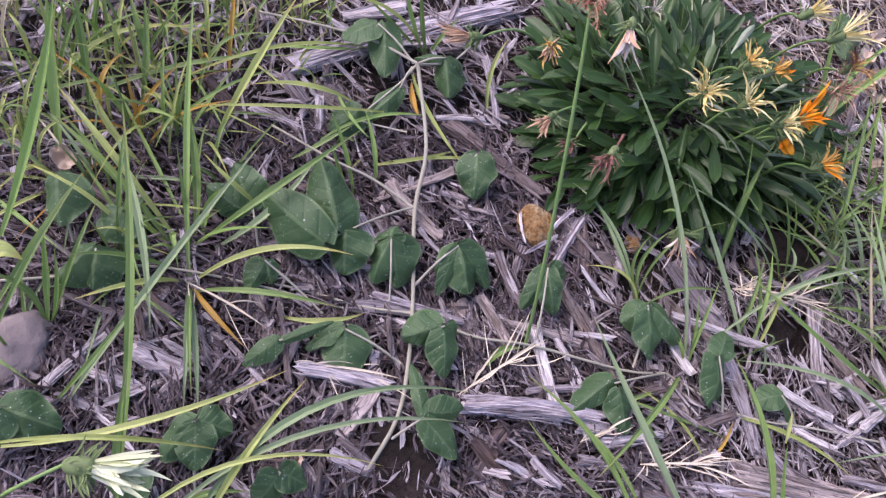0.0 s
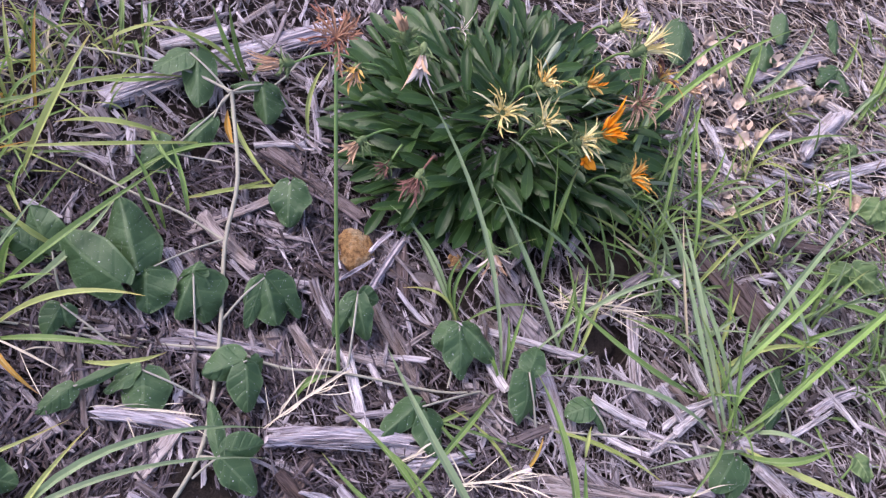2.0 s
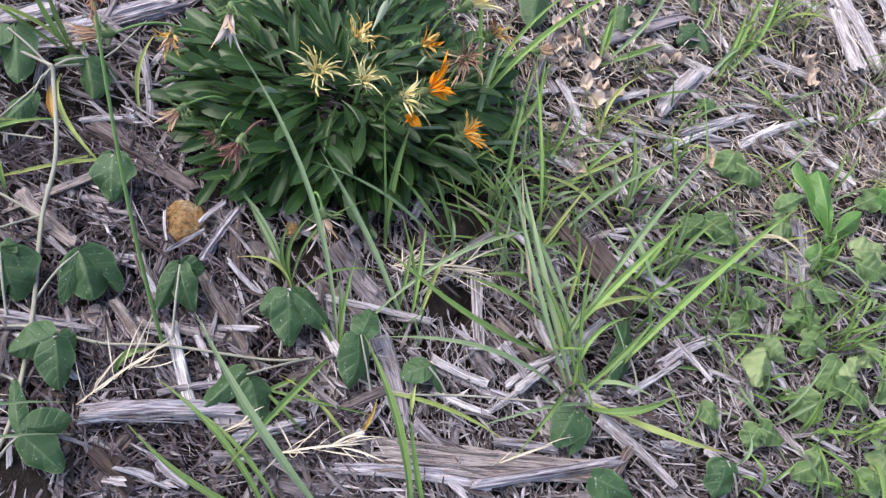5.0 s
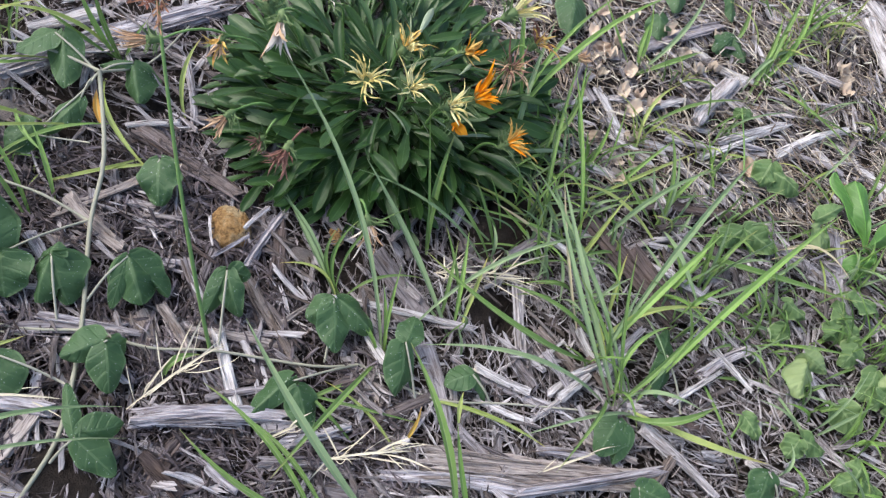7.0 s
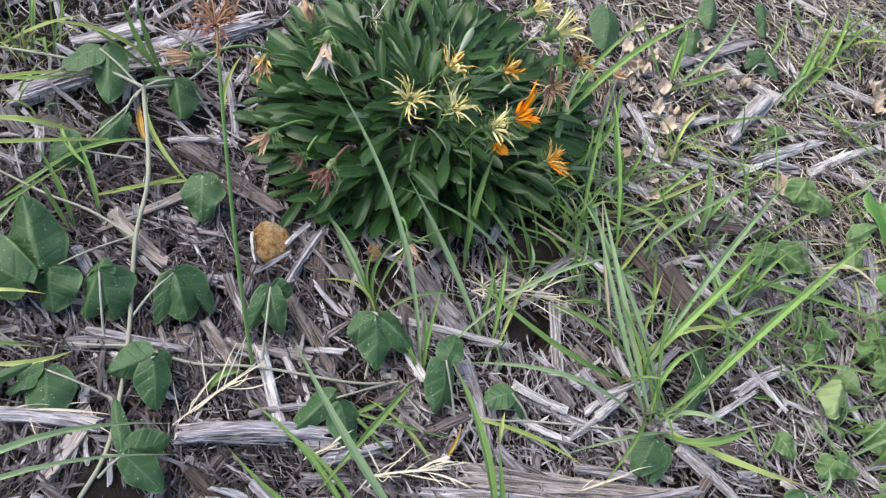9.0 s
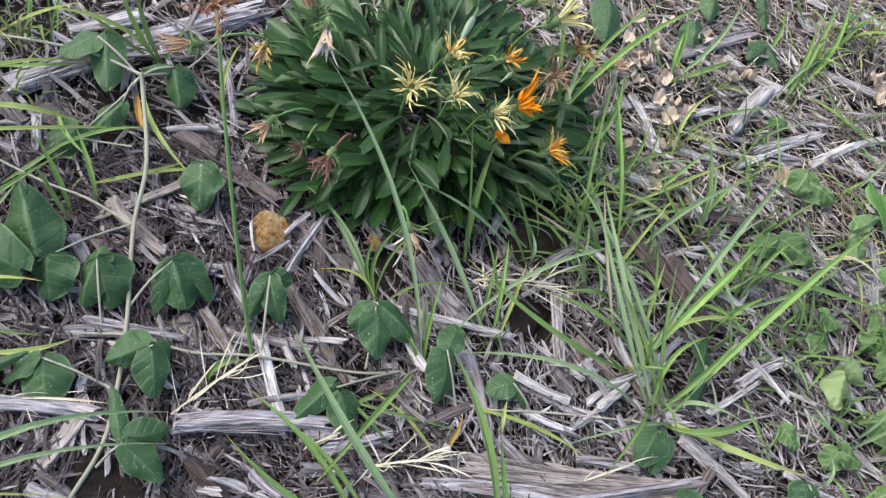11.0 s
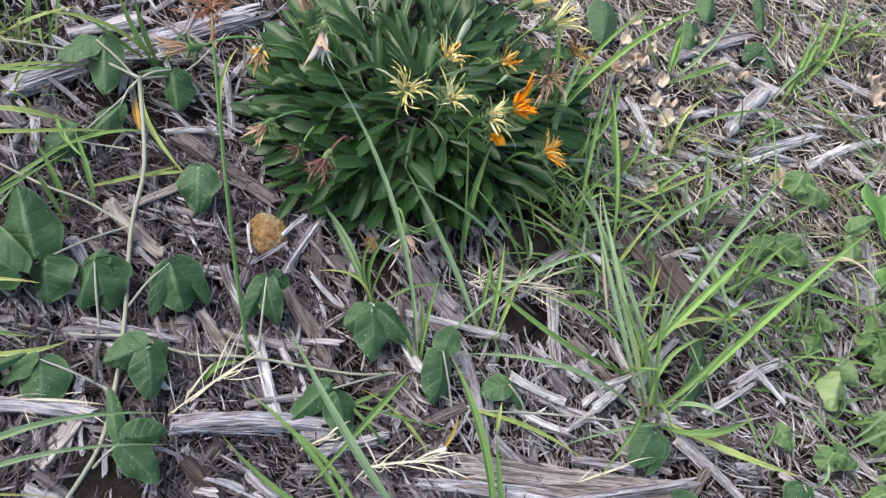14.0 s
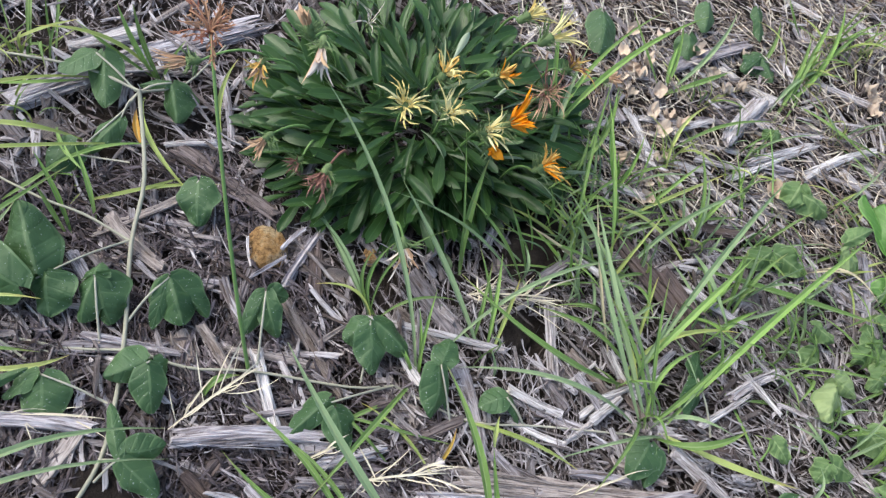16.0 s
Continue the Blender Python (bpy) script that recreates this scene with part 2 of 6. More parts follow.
def bend(a, b, c, n):
    """Points on a smooth curve that passes through a, b and c."""
    a, b, c = Vector(a), Vector(b), Vector(c)
    la, lb = (b - a).length, (c - b).length
    s = la / max(1e-6, la + lb)
    ctrl = (b - a * (1 - s) ** 2 - c * s ** 2) / max(1e-4, 2 * s * (1 - s))
    return [a * (1 - t) ** 2 + ctrl * (2 * t * (1 - t)) + c * t * t for t in (i / n for i in range(n + 1))]


def chain(points, n=4):
    """A smooth line through any number of points."""
    p = [Vector(q) for q in points]
    p = [p[0] * 2 - p[1]] + p + [p[-1] * 2 - p[-2]]
    out = []
    for i in range(1, len(p) - 2):
        for k in range(n):
            t = k / n
            out.append(0.5 * (2 * p[i] + (p[i + 1] - p[i - 1]) * t + (2 * p[i - 1] - 5 * p[i] + 4 * p[i + 1] - p[i + 2]) * t * t
                              + (3 * p[i] - p[i - 1] - 3 * p[i + 1] + p[i + 2]) * t ** 3))
    return out + [p[-2]]


def tube(mesh, pts, r0, r1, sides=6, slot=0, knots=0.0):
    rows, uvs = [], []
    for i, p in enumerate(pts):
        d = (pts[min(i + 1, len(pts) - 1)] - pts[max(i - 1, 0)]).normalized()
        x = d.cross(Vector((0.3, 0.2, 1))).normalized()
        y = d.cross(x)
        f = i / max(1, len(pts) - 1)
        r = (r0 + (r1 - r0) * f) * (1 + knots * random.uniform(-1, 1))
        rows.append([p + (x * math.cos(t) + y * math.sin(t)) * r for t in (2 * math.pi * j / sides for j in range(sides))])
        uvs.append([(j / sides, f) for j in range(sides + 1)])
    k = mesh.grid(rows, uvs, slot, close=True)
    mesh.cap(k, sides, slot)
    mesh.cap(k + (len(pts) - 1) * sides, sides, slot)


def strip(mesh, pts, width, slot=0, fold=0.25, twist=0.0, face=None, taper=0.75, flat_root=0.4):
    """A folded, tapering ribbon along pts: three points across."""
    rows, uvs, n = [], [], len(pts) - 1
    for i, p in enumerate(pts):
        d = (pts[min(i + 1, n)] - pts[max(i - 1, 0)]).normalized()
        up = Vector(face) if face is not None else Vector((0, 0, 1))
        if abs(d.dot(up)) > 0.93:
            up = Vector((0.25, -0.9, 0.35))
        side = d.cross(up).normalized()
        nor = side.cross(d)
        f = i / n
        turn = Matrix.Rotation(twist * f, 3, d)
        side, nor = turn @ side, turn @ nor
        w = width * 0.5 * (flat_root + (1 - flat_root) * min(1, f * 2.4)) * (1 - max(0, (f - taper * 0.6) / (1 - taper * 0.6)) ** 1.7 * 0.96)
        rows.append([p - side * w, p - nor * (w * fold * 2), p + side * w])
        uvs.append([(0, f), (0.5, f), (1, f)])
    # two halves, so that the fold stays a crease
    mesh.grid([r[:2] for r in rows], [u[:2] for u in uvs], slot)
    mesh.grid([r[1:] for r in rows], [u[1:] for u in uvs], slot)


def splinter(mesh, p0, p1, width, thick, rng, ring=8, cuts=3, slot=0, rag=0.12, bow=0.03):
    """One shred of split wood: a ridged, ragged-ended prism from p0 to p1."""
    a, b = Vector(p0), Vector(p1)
    length = (b - a).length
    d = (b - a) / max(1e-6, length)
    x = d.cross(Vector((0, 0, 1)))
    x = x.normalized() if x.length > 1e-3 else Vector((1, 0, 0))
    y = x.cross(d).normalized()
    prof = []
    for j in range(ring):
        t = 2 * math.pi * (j + 0.5) / ring
        c, s = math.cos(t), math.sin(t)
        e = 0.72
        prof.append((math.copysign(abs(c) ** e, c) * rng.uniform(0.8, 1.1), math.copysign(abs(s) ** e, s) * (rng.uniform(0.8, 1.12) if ring > 40 else rng.uniform(0.45, 1.35))))
    rag0 = [rng.uniform(0, rag) for _ in range(ring)]
    rag1 = [rng.uniform(0, rag) for _ in range(ring)]
    bx, by, u0, v0 = rng.uniform(-bow, bow) * length, rng.uniform(-bow, bow) * length * 0.6, rng.uniform(0, 5), rng.uniform(0, 5)
    t0, t1 = rng.uniform(0.7, 1), rng.uniform(0.45, 1)
    rows, uvs = [], []
    for i in range(cuts + 1):
        f = i / cuts
        arch = 4 * f * (1 - f)
        w = (t0 + (t1 - t0) * f) * rng.uniform(0.92, 1.06)
        row = []
        for j, (px, py) in enumerate(prof):
            g = f + (rag0[j] * (1 - f) ** 2 - rag1[j] * f ** 2)
            rough = 1 + 0.3 * noise.noise((j * 0.9 + u0 * 9, f * cuts * 0.3, v0)) + 0.4 * noise.noise((j * 0.22 + u0 * 5, f * 3.1, v0 + 4)) if ring > 10 else 1
            row.append(a + d * (length * g) + x * (px * width * 0.5 * w * (0.5 + 0.5 * rough) + bx * arch) + y * (py * thick * 0.5 * w * rough + by * arch))
        rows.append(row)
        uvs.append([(u0 + j / ring * (width * 2 + thick), v0 + f * length) for j in range(ring + 1)])
    k = mesh.grid(rows, uvs, slot, close=True)
    mesh.cap(k, ring, slot)
    mesh.cap(k + cuts * ring, ring, slot)


# ---------------- ground ----------------
def height(x, y):
    """Gentle lie of the soil near the plant."""
    return 0.006 * noise.noise((x * 6, y * 6, 0.3)) + 0.004 * noise.noise((x * 17, y * 17, 4.1)) + 0.0025 * noise.noise((x * 70, y * 70, 2.2)) - 0.008


def build_ground():
    m = Mesh()
    xs = [-60, -8, -1.6] + [-0.5 + 0.008 * i for i in range(245)] + [2.8, 9, 60]
    ys = [-60, -8, -1.4] + [-0.25 + 0.008 * i for i in range(180)] + [2.8, 9, 60]
    rows = [[(x, y, height(x, y)) for x in xs] for y in ys]
    uvs = [[(x, y) for x in xs] for y in ys]
    m.grid(rows, uvs)
    ob = new("ground", m.data("ground", [SOIL]))
    tagged(ob, "dark crumbly garden soil showing between the wood mulch", "ground", kind="structure")


build_ground()


def inside(x, y, area):
    """Whether a place lies in an area that runs counter-clockwise."""
    return all((b[0] - a[0]) * (y - a[1]) - (b[1] - a[1]) * (x - a[0]) > 0 for a, b in zip(area, area[1:] + area[:1]))


def mulch(name, count, sizes, material, label, zspan, area, seed, bare=(), hole=None, bundle=1, skew=2.4, bow=0.028):
    """Loose shreds lying criss-cross, in bundles of split fibres that lie nearly side by side: sizes are length and width ranges in metres."""
    g, m = random.Random(seed), Mesh()
    (l0, l1), (w0, w1) = sizes
    lo, hi = [min(p[k] for p in area) for k in (0, 1)], [max(p[k] for p in area) for k in (0, 1)]
    for _ in range(count):
        while True:
            x0, y0 = g.uniform(lo[0], hi[0]), g.uniform(lo[1], hi[1])
            if inside(x0, y0, area) and not (hole and inside(x0, y0, hole)):
                break
        heading = 2.2 + 1.4 * noise.noise((x0 * 5, y0 * 5, 1.7)) + g.gauss(0, 0.8)
        for k in range(g.randint(1, bundle)):
            x, y = (x0, y0) if k == 0 else (x0 + g.gauss(0, 0.007), y0 + g.gauss(0, 0.007))
            if any((x - bx) ** 2 + (y - by) ** 2 < (br * g.uniform(0.6, 1.1)) ** 2 for bx, by, br in bare):
                continue
            ang = heading + g.gauss(0, 0.16)
            ln, w = g.uniform(l0, l1) * g.uniform(0.4, 1), w0 + (w1 - w0) * g.random() ** skew
            z = height(x, y) + 0.004 + g.uniform(*zspan)
            dx, dy, dz = math.cos(ang) * ln / 2, math.sin(ang) * ln / 2, g.gauss(0, 0.09) * ln
            fine = w1 < 0.003
            splinter(m, (x - dx, y - dy, z - dz), (x + dx, y + dy, z + dz), w, w * g.uniform(0.25, 0.55), g, 5 if fine or w1 > 0.01 else 7, 3 if fine else 4, rag=0.34, bow=bow)
    return tagged(new(name, m.data(name, [material], smooth=False)), label, "mulch", kind="stuff")


BED, WIDE = ((-0.30, -0.08), (0.80, -0.03), (1.36, 0.74), (0.95, 1.08), (-0.3, 0.8)), ((-0.9, -0.6), (1.3, -0.6), (2.4, 1.6), (0.6, 2.2), (-1.2, 1.6))
BARE = [(0.450, 0.366, 0.042), (0.425, 0.272, 0.03), (0.080, 0.136, 0.027), (0.2, 0.42, 0.02)]
mulch("mulch_shreds", 3900, ((0.022, 0.085), (0.0012, 0.0085)), MULCH, "grey weathered shredded wood mulch over the soil", (0, 0.013), BED, 11, BARE, bundle=4, skew=1.9, bow=0.04)
mulch("mulch_fines", 20000, ((0.008, 0.042), (0.0005, 0.0018)), FINES, "fine brown wood fibres between the larger chips", (-0.002, 0.012), BED, 12, BARE[:2], bundle=3, bow=0.09)
mulch("mulch_crumbs", 17000, ((0.003, 0.013), (0.0010, 0.0029)), FINES, "crumbled brown bark and wood crumbs over the soil", (-0.003, 0.006), BED, 13, BARE[:2], bow=0.1)
# fibres of a darker tone, only over the left part of the bed
mulch("damp_fibres", 5600, ((0.010, 0.045), (0.0007, 0.0036)), DARKFIBRE, "dark wood fibres matted under the trailing vine", (0.003, 0.013), ((-0.28, 0.08), (0.34, 0.08), (0.33, 0.2), (0.16, 0.44), (-0.28, 0.42)), 16, BARE[:3], bundle=3, bow=0.07)
mulch("loose_fibres", 2300, ((0.010, 0.05), (0.0007, 0.0030)), MULCH, "loose grey wood fibres strewn between the grass tufts", (0.002, 0.012), ((0.3, 0.07), (0.84, 0.07), (0.84, 0.33), (0.46, 0.34), (0.3, 0.3)), 17, BARE[:2], bundle=3, bow=0.06)
mulch("dry_litter", 8200, ((0.012, 0.06), (0.0006, 0.0028)), LITTER, "dry tan straw bits over the mulch beside the plant", (0.006, 0.018), ((0.5, 0.42), (0.95, 0.3), (1.36, 0.74), (0.95, 1.08), (0.42, 0.7)), 15)
mulch("mulch_surround", 9000, ((0.04, 0.11), (0.004, 0.0145)), MULCH, "grey shredded wood mulch spread around the bed", (0, 0.006), WIDE, 14, BARE, BED)


def chip(p0, p1, width, thick, tone="grey", name="wood_chip", label="", seed=0):
    g = random.Random(seed or int(1e4 * (p0[0] + 3 * p0[1] + 7 * p1[0])))
    m = Mesh()
    a, b = Vector(p0), Vector(p1)
    mid = (a + b) / 2
    big = name == "wood_log"
    splinter(m, a - mid, b - mid, width, thick, g, 46 if big else 20, 26 if big else 10, rag=0.14, bow=0.035)
    ob = new(name, m.data(name, [WOODS[tone]], smooth=False))
    ob.location = mid
    # loose fibres lifting from the surface
    d = b - a
    side = d.cross(Vector((0, 0, 1))).normalized()
    for k in range(9 if big else 3):
        s, f = g.choice((-1, 1)), g.uniform(0, 0.6)
        q = a + d * f + side * (s * width * g.uniform(0.1, 0.5)) + Vector((0, 0, thick * g.uniform(0.3, 0.5)))
        fm = Mesh()
        splinter(fm, q, q + d * g.uniform(0.2, 0.4) + side * g.gauss(0, width * 0.1), width * g.uniform(0.04, 0.1), thick * 0.15, g, 6, 3, rag=0.25)
        under("splinter", fm.data("splinter", [WOODS[tone]], smooth=False), ob)
    words = {"grey": "weathered grey split wood chip lying in the mulch", "tan": "pale brown split wood chip in the mulch",
             "dark": "dark damp piece of wood half buried in mulch", "light": "sun-bleached pale grey wood splinter on the mulch"}
    return tagged(ob, label or words[tone], "wood chip" if name == "wood_chip" else "wood", "wood chips in the mulch")


# ---------------- plants ----------------
def tuft(name, at, label, category="grass", group="grass tufts"):
    return empty(name, at, label=label, category=category, group=group)


def blade(parent, p0, p1, p2, width, tone="green", twist=0.0, n=12, label="", name="blade", fold=0.4):
    m = Mesh()
    strip(m, bend(p0, p1, p2, n), width * 0.78, fold=fold, twist=twist)
    return under(name, m.data(name, [BLADES[tone]]), parent, label)


def wild_tuft(at, count, length, width, tones, seed, lean=(0, 0), spread=0.9, label="green grass tuft with arching narrow blades"):
    g = random.Random(seed)
    t = tuft("grass_tuft", at, label)
    for _ in range(count):
        ang, out = g.uniform(0, 6.283), abs(g.gauss(0.6, 0.35)) * spread
        ln = length * g.uniform(0.45, 1.05)
        dx, dy = math.cos(ang) * out + lean[0], math.sin(ang) * out + lean[1]
        rise = math.sqrt(max(0.06, 1 - min(0.95, dx * dx + dy * dy)))
        p0 = Vector(at) + Vector((g.gauss(0, 0.008), g.gauss(0, 0.008), -0.004))
        p1 = p0 + Vector((dx * 0.38, dy * 0.38, rise * 0.5)) * ln
        p2 = p0 + Vector((dx, dy, rise * g.uniform(0.35, 0.9))) * ln
        blade(t, p0, p1, p2, width * g.uniform(0.6, 1.15), g.choice(tones), g.uniform(-0.6, 0.6))
    return t


def leaf_data(name, length, width, shape, cup, droop, materials, rows=10, cols=4, wave=0.0, seed=1, back=False, uneven=0.0):
    """A leaf along +y with its root at the origin, face up. shape(f) gives the half width's share."""
    g = random.Random(seed)
    m = Mesh()
    ph = g.uniform(0, 6)
    top, uvs = [], []
    for i in range(rows + 1):
        f = i / rows
        w = width * 0.5 * shape(f)
        row, uv = [], []
        sides = [1 + uneven * noise.noise((f * 3.2, ph + 9 * k, 0.5)) + uneven * 0.5 * noise.noise((f * 9, ph, 3.3 + k)) for k in (0, 1)]
        for j in range(-cols, cols + 1):
            s = j / cols * sides[j > 0]
            z = abs(s) ** 1.4 * cup * w - droop * length * f * f + wave * width * abs(s) * math.sin(f * 14 + ph + (1.5 if s > 0 else 0)) * 0.5
            z += wave * 0.12 * width * math.sin(f * 23 + s * 5 + ph)
            row.append(Vector((s * w, f * length * (1 - 0.12 * droop * f), z)))
            uv.append((0.5 + j / cols * 0.5, f))
        top.append(row)
        uvs.append(uv)
    m.grid(top, uvs, 0)
    if back:
        m.grid([[Vector((p.x * 0.93, p.y * 0.985 + 0.004, p.z - 0.011)) for p in row] for row in top], uvs, 1, flip=True)
    return m.data(name, materials)


def spoon(f):
    if f > 0.7:
        return max(0.05, (1 - ((f - 0.7) / 0.302) ** 2.6) ** 0.5 if f < 0.999 else 0.05)
    return 0.17 + 0.2 * f if f < 0.18 else max(0.04, (0.206 + 0.794 * math.sin(min(1.0, (f - 0.18) / 0.5) * 1.5708) ** 1.2) if f < 0.68 else math.sqrt(max(0, 1 - ((f - 0.68) / 0.325) ** 2)))


def ovate(f):
    return max(0.04, math.sin(math.pi * min(1, f ** 0.78 * 0.98 + 0.012)) ** 0.62)


def bean(f):
    """Broad near the base with blunt side lobes, drawn out to a short tip."""
    body = math.sin(math.pi * min(1, f ** 0.72 * 0.985 + 0.008)) ** 0.56
    return max(0.03, body * (0.97 + 0.06 * math.exp(-((f - 0.4) / 0.12) ** 2) - 0.1 * f))


def bean_data(name, length, width, fold, arch, materials, wave, seed, shape=bean, puff=0.05):
    """A soft leaflet along +y: it hangs from the midrib like a tent, bulges between its side veins and ends with its tip at y = length."""
    g, m = random.Random(seed), Mesh()
    rows, cols, ph = 22, 6, g.uniform(0, 6)
    skew, top, uvs = g.gauss(0, 0.12), [], []
    for i in range(rows + 1):
        f = i / rows
        w = width * 0.5 * shape(f)
        row, uv = [], []
        for j in range(-cols, cols + 1):
            a = j / cols
            s = a * (1 + 0.13 * noise.noise((f * 4.5, ph + (7 if a > 0 else 0), 0.5)) + (skew if a > 0 else -skew))
            vein = math.cos((f - abs(a) * 0.3) * 6.283 * 4.5)
            z = -abs(s) ** 1.25 * fold * w + arch * length * 4 * f * (1 - f)
            z += puff * width * (0.35 + abs(a)) * (1 - abs(a) * 0.6) * vein * -0.35
            z += wave * width * a * a * math.sin(f * 11 + ph + (2.1 if a > 0 else 0)) + wave * 0.5 * width * noise.noise((s * 2.2, f * 3, ph))
            row.append(Vector((s * w, f * length - abs(a) ** 2 * 0.1 * length * (1 - f) ** 3, z)))
            uv.append((0.5 + a * 0.5, f))
        top.append(row)
        uvs.append(uv)
    m.grid(top, uvs)
    return m.data(name, materials)


def frame_of(base, tip, normal):
    """The pose with +y from base to tip and z near the normal."""
    y = (Vector(tip) - Vector(base)).normalized()
    x = y.cross(Vector(normal)).normalized()
    z = x.cross(y)
    return Matrix(((x.x, y.x, z.x, base[0]), (x.y, y.y, z.y, base[1]), (x.z, y.z, z.z, base[2]), (0, 0, 0, 1)))


def leaflet(parent, base, tip, width, mat=None, shape=bean, tilt=(0, -0.25), wave=0.07, name="leaflet", label=""):
    crinkled = wave > 0.11
    if crinkled:
        tip, width = Vector(base).lerp(Vector(tip), 0.86), width * 0.8
    length = (Vector(tip) - Vector(base)).length
    g = random.Random(int(1e5 * abs(base[0] + tip[1])))
    tilt = (tilt[0] + g.gauss(0, 0.28), tilt[1] + g.gauss(0, 0.22))
    d = bean_data(name, length, width * 1.12, g.uniform(0.1, 0.95), g.uniform(0.02, 0.13), [mat or VLEAF], wave * g.uniform(0.6, 1.5), g.randint(0, 9999), shape, 0.14 if crinkled else 0.05)
    return under(name, d, parent, label, frame_of(base, tip, (tilt[0], tilt[1], 1)))


def stalk(parent, points, r0, r1, mat=None, name="stem", label="", n=4):
    m = Mesh()
    tube(m, chain(points, n), r0, r1, knots=0.06)
    return under(name, m.data(name, [mat or STEM]), parent, label)


# ---------------- the gazania ----------------
GC = Vector((0.338, 0.472, 0.0))
gazania = empty("gazania_plant", GC, label="dense gazania clump with dark green spoon-shaped leaves and withered yellow flowers", category="flowering plant")


def reach(a):
    """How far the clump spreads towards an angle: it falls short where bare soil shows on its near side."""
    return 0.166 - 0.046 * math.exp(-((a + 1.75) / 0.7) ** 2) - 0.04 * math.exp(-((a + 0.95) / 0.45) ** 2) + 0.012 * math.exp(-((a - 0.1) / 0.35) ** 2) + 0.032 * math.exp(-((a - 1.4) / 0.8) ** 2)


def oblanceolate(f):
    """A long narrow foot that widens to a blunt rounded end."""
    if f < 0.7:
        k = f / 0.7
        return 0.2 + 0.8 * k * k * (3 - 2 * k)
    return max(0.06, math.sqrt(max(0.0, 1 - ((f - 0.7) / 0.301) ** 2.3)))


def build_gazania_leaves():
    g = random.Random(5)
    kinds = [leaf_data("leaf", 1.0, g.uniform(0.16, 0.225), oblanceolate, g.uniform(0.15, 0.7), g.uniform(0.02, 0.3), [GLEAF, GBACK], 10, 2, g.uniform(0, 0.05), k, True, 0.1) for k in range(18)]

    def put(i, n, low):
        """A leaf of a rosette: its root, tip and the way that it faces."""
        a, share = i * 2.39996, math.sqrt((i + 0.5) / n)
        span = reach((a + math.pi) % (2 * math.pi) - math.pi)
        r = span * max(0.0, share * 0.8 - 0.06)
        out = Vector((math.cos(a), math.sin(a), 0))
        b = g.uniform(0, 6.283)
        d = Vector((math.cos(b), math.sin(b), 0)) * g.uniform(0.3, 0.95) + out * (0.25 + 1.25 * share)
        d.normalize()
        d.z = max(-0.12, g.uniform(0.15, 1.25) * (1.15 - share) + g.gauss(0.02, 0.12) - low)
        d.normalize()
        dome = 0.088 * (1 - (share * 0.93) ** 2)
        root = GC + out * r + Vector((g.gauss(0, 0.012), g.gauss(0, 0.012), max(0.006, dome * g.uniform(0.4, 1.0) * (1 - low))))
        ln = g.uniform(0.034, 0.05) + 0.014 * share
        if share > 0.8:
            ln = min(ln, (span - r) / max(0.4, math.hypot(d.x, d.y)) * g.uniform(0.9, 1.15))
        tip = root + d * ln
        tip.z = max(tip.z, 0.012 + g.uniform(0, 0.014))
        face = Vector((g.gauss(0, 0.5), g.gauss(0, 0.5), 1.0)) + out * 0.25
        return frame_of(root, tip, face) @ Matrix.Diagonal((ln * g.uniform(0.85, 1.15), ln, ln, 1))

    for i in range(380):
        under("leaf", g.choice(kinds), gazania, "", put(i, 380, 0.0))
    # the crowded leaves underneath
    rest = bmesh.new()
    for i in range(400):
        first = len(rest.verts)
        rest.from_mesh(g.choice(kinds))
        rest.verts.ensure_lookup_table()
        m = put(i, 400, 0.35)
        for v in rest.verts[first:]:
            v.co = m @ v.co
    me = bpy.data.meshes.new("inner_leaves")
    rest.to_mesh(me)
    rest.free()
    for m in (GLEAF_IN, GBACK):
        me.materials.append(m)
    tagged(under("inner_leaves", me, gazania, "crowded inner leaves deep in the clump"), kind="stuff")
    # a few turned leaves that show their white felt
    for at, to in (((0.352, 0.49, 0.1), (0.366, 0.51, 0.118)), ((0.39, 0.46, 0.09), (0.4, 0.462, 0.104))):
        ln = (Vector(to) - Vector(at)).length
        under("leaf", kinds[2], gazania, "turned leaf with white felted underside", frame_of(at, to, (0.1, 0.5, -1)) @ Matrix.Diagonal((ln, ln, ln, 1)))


build_gazania_leaves()


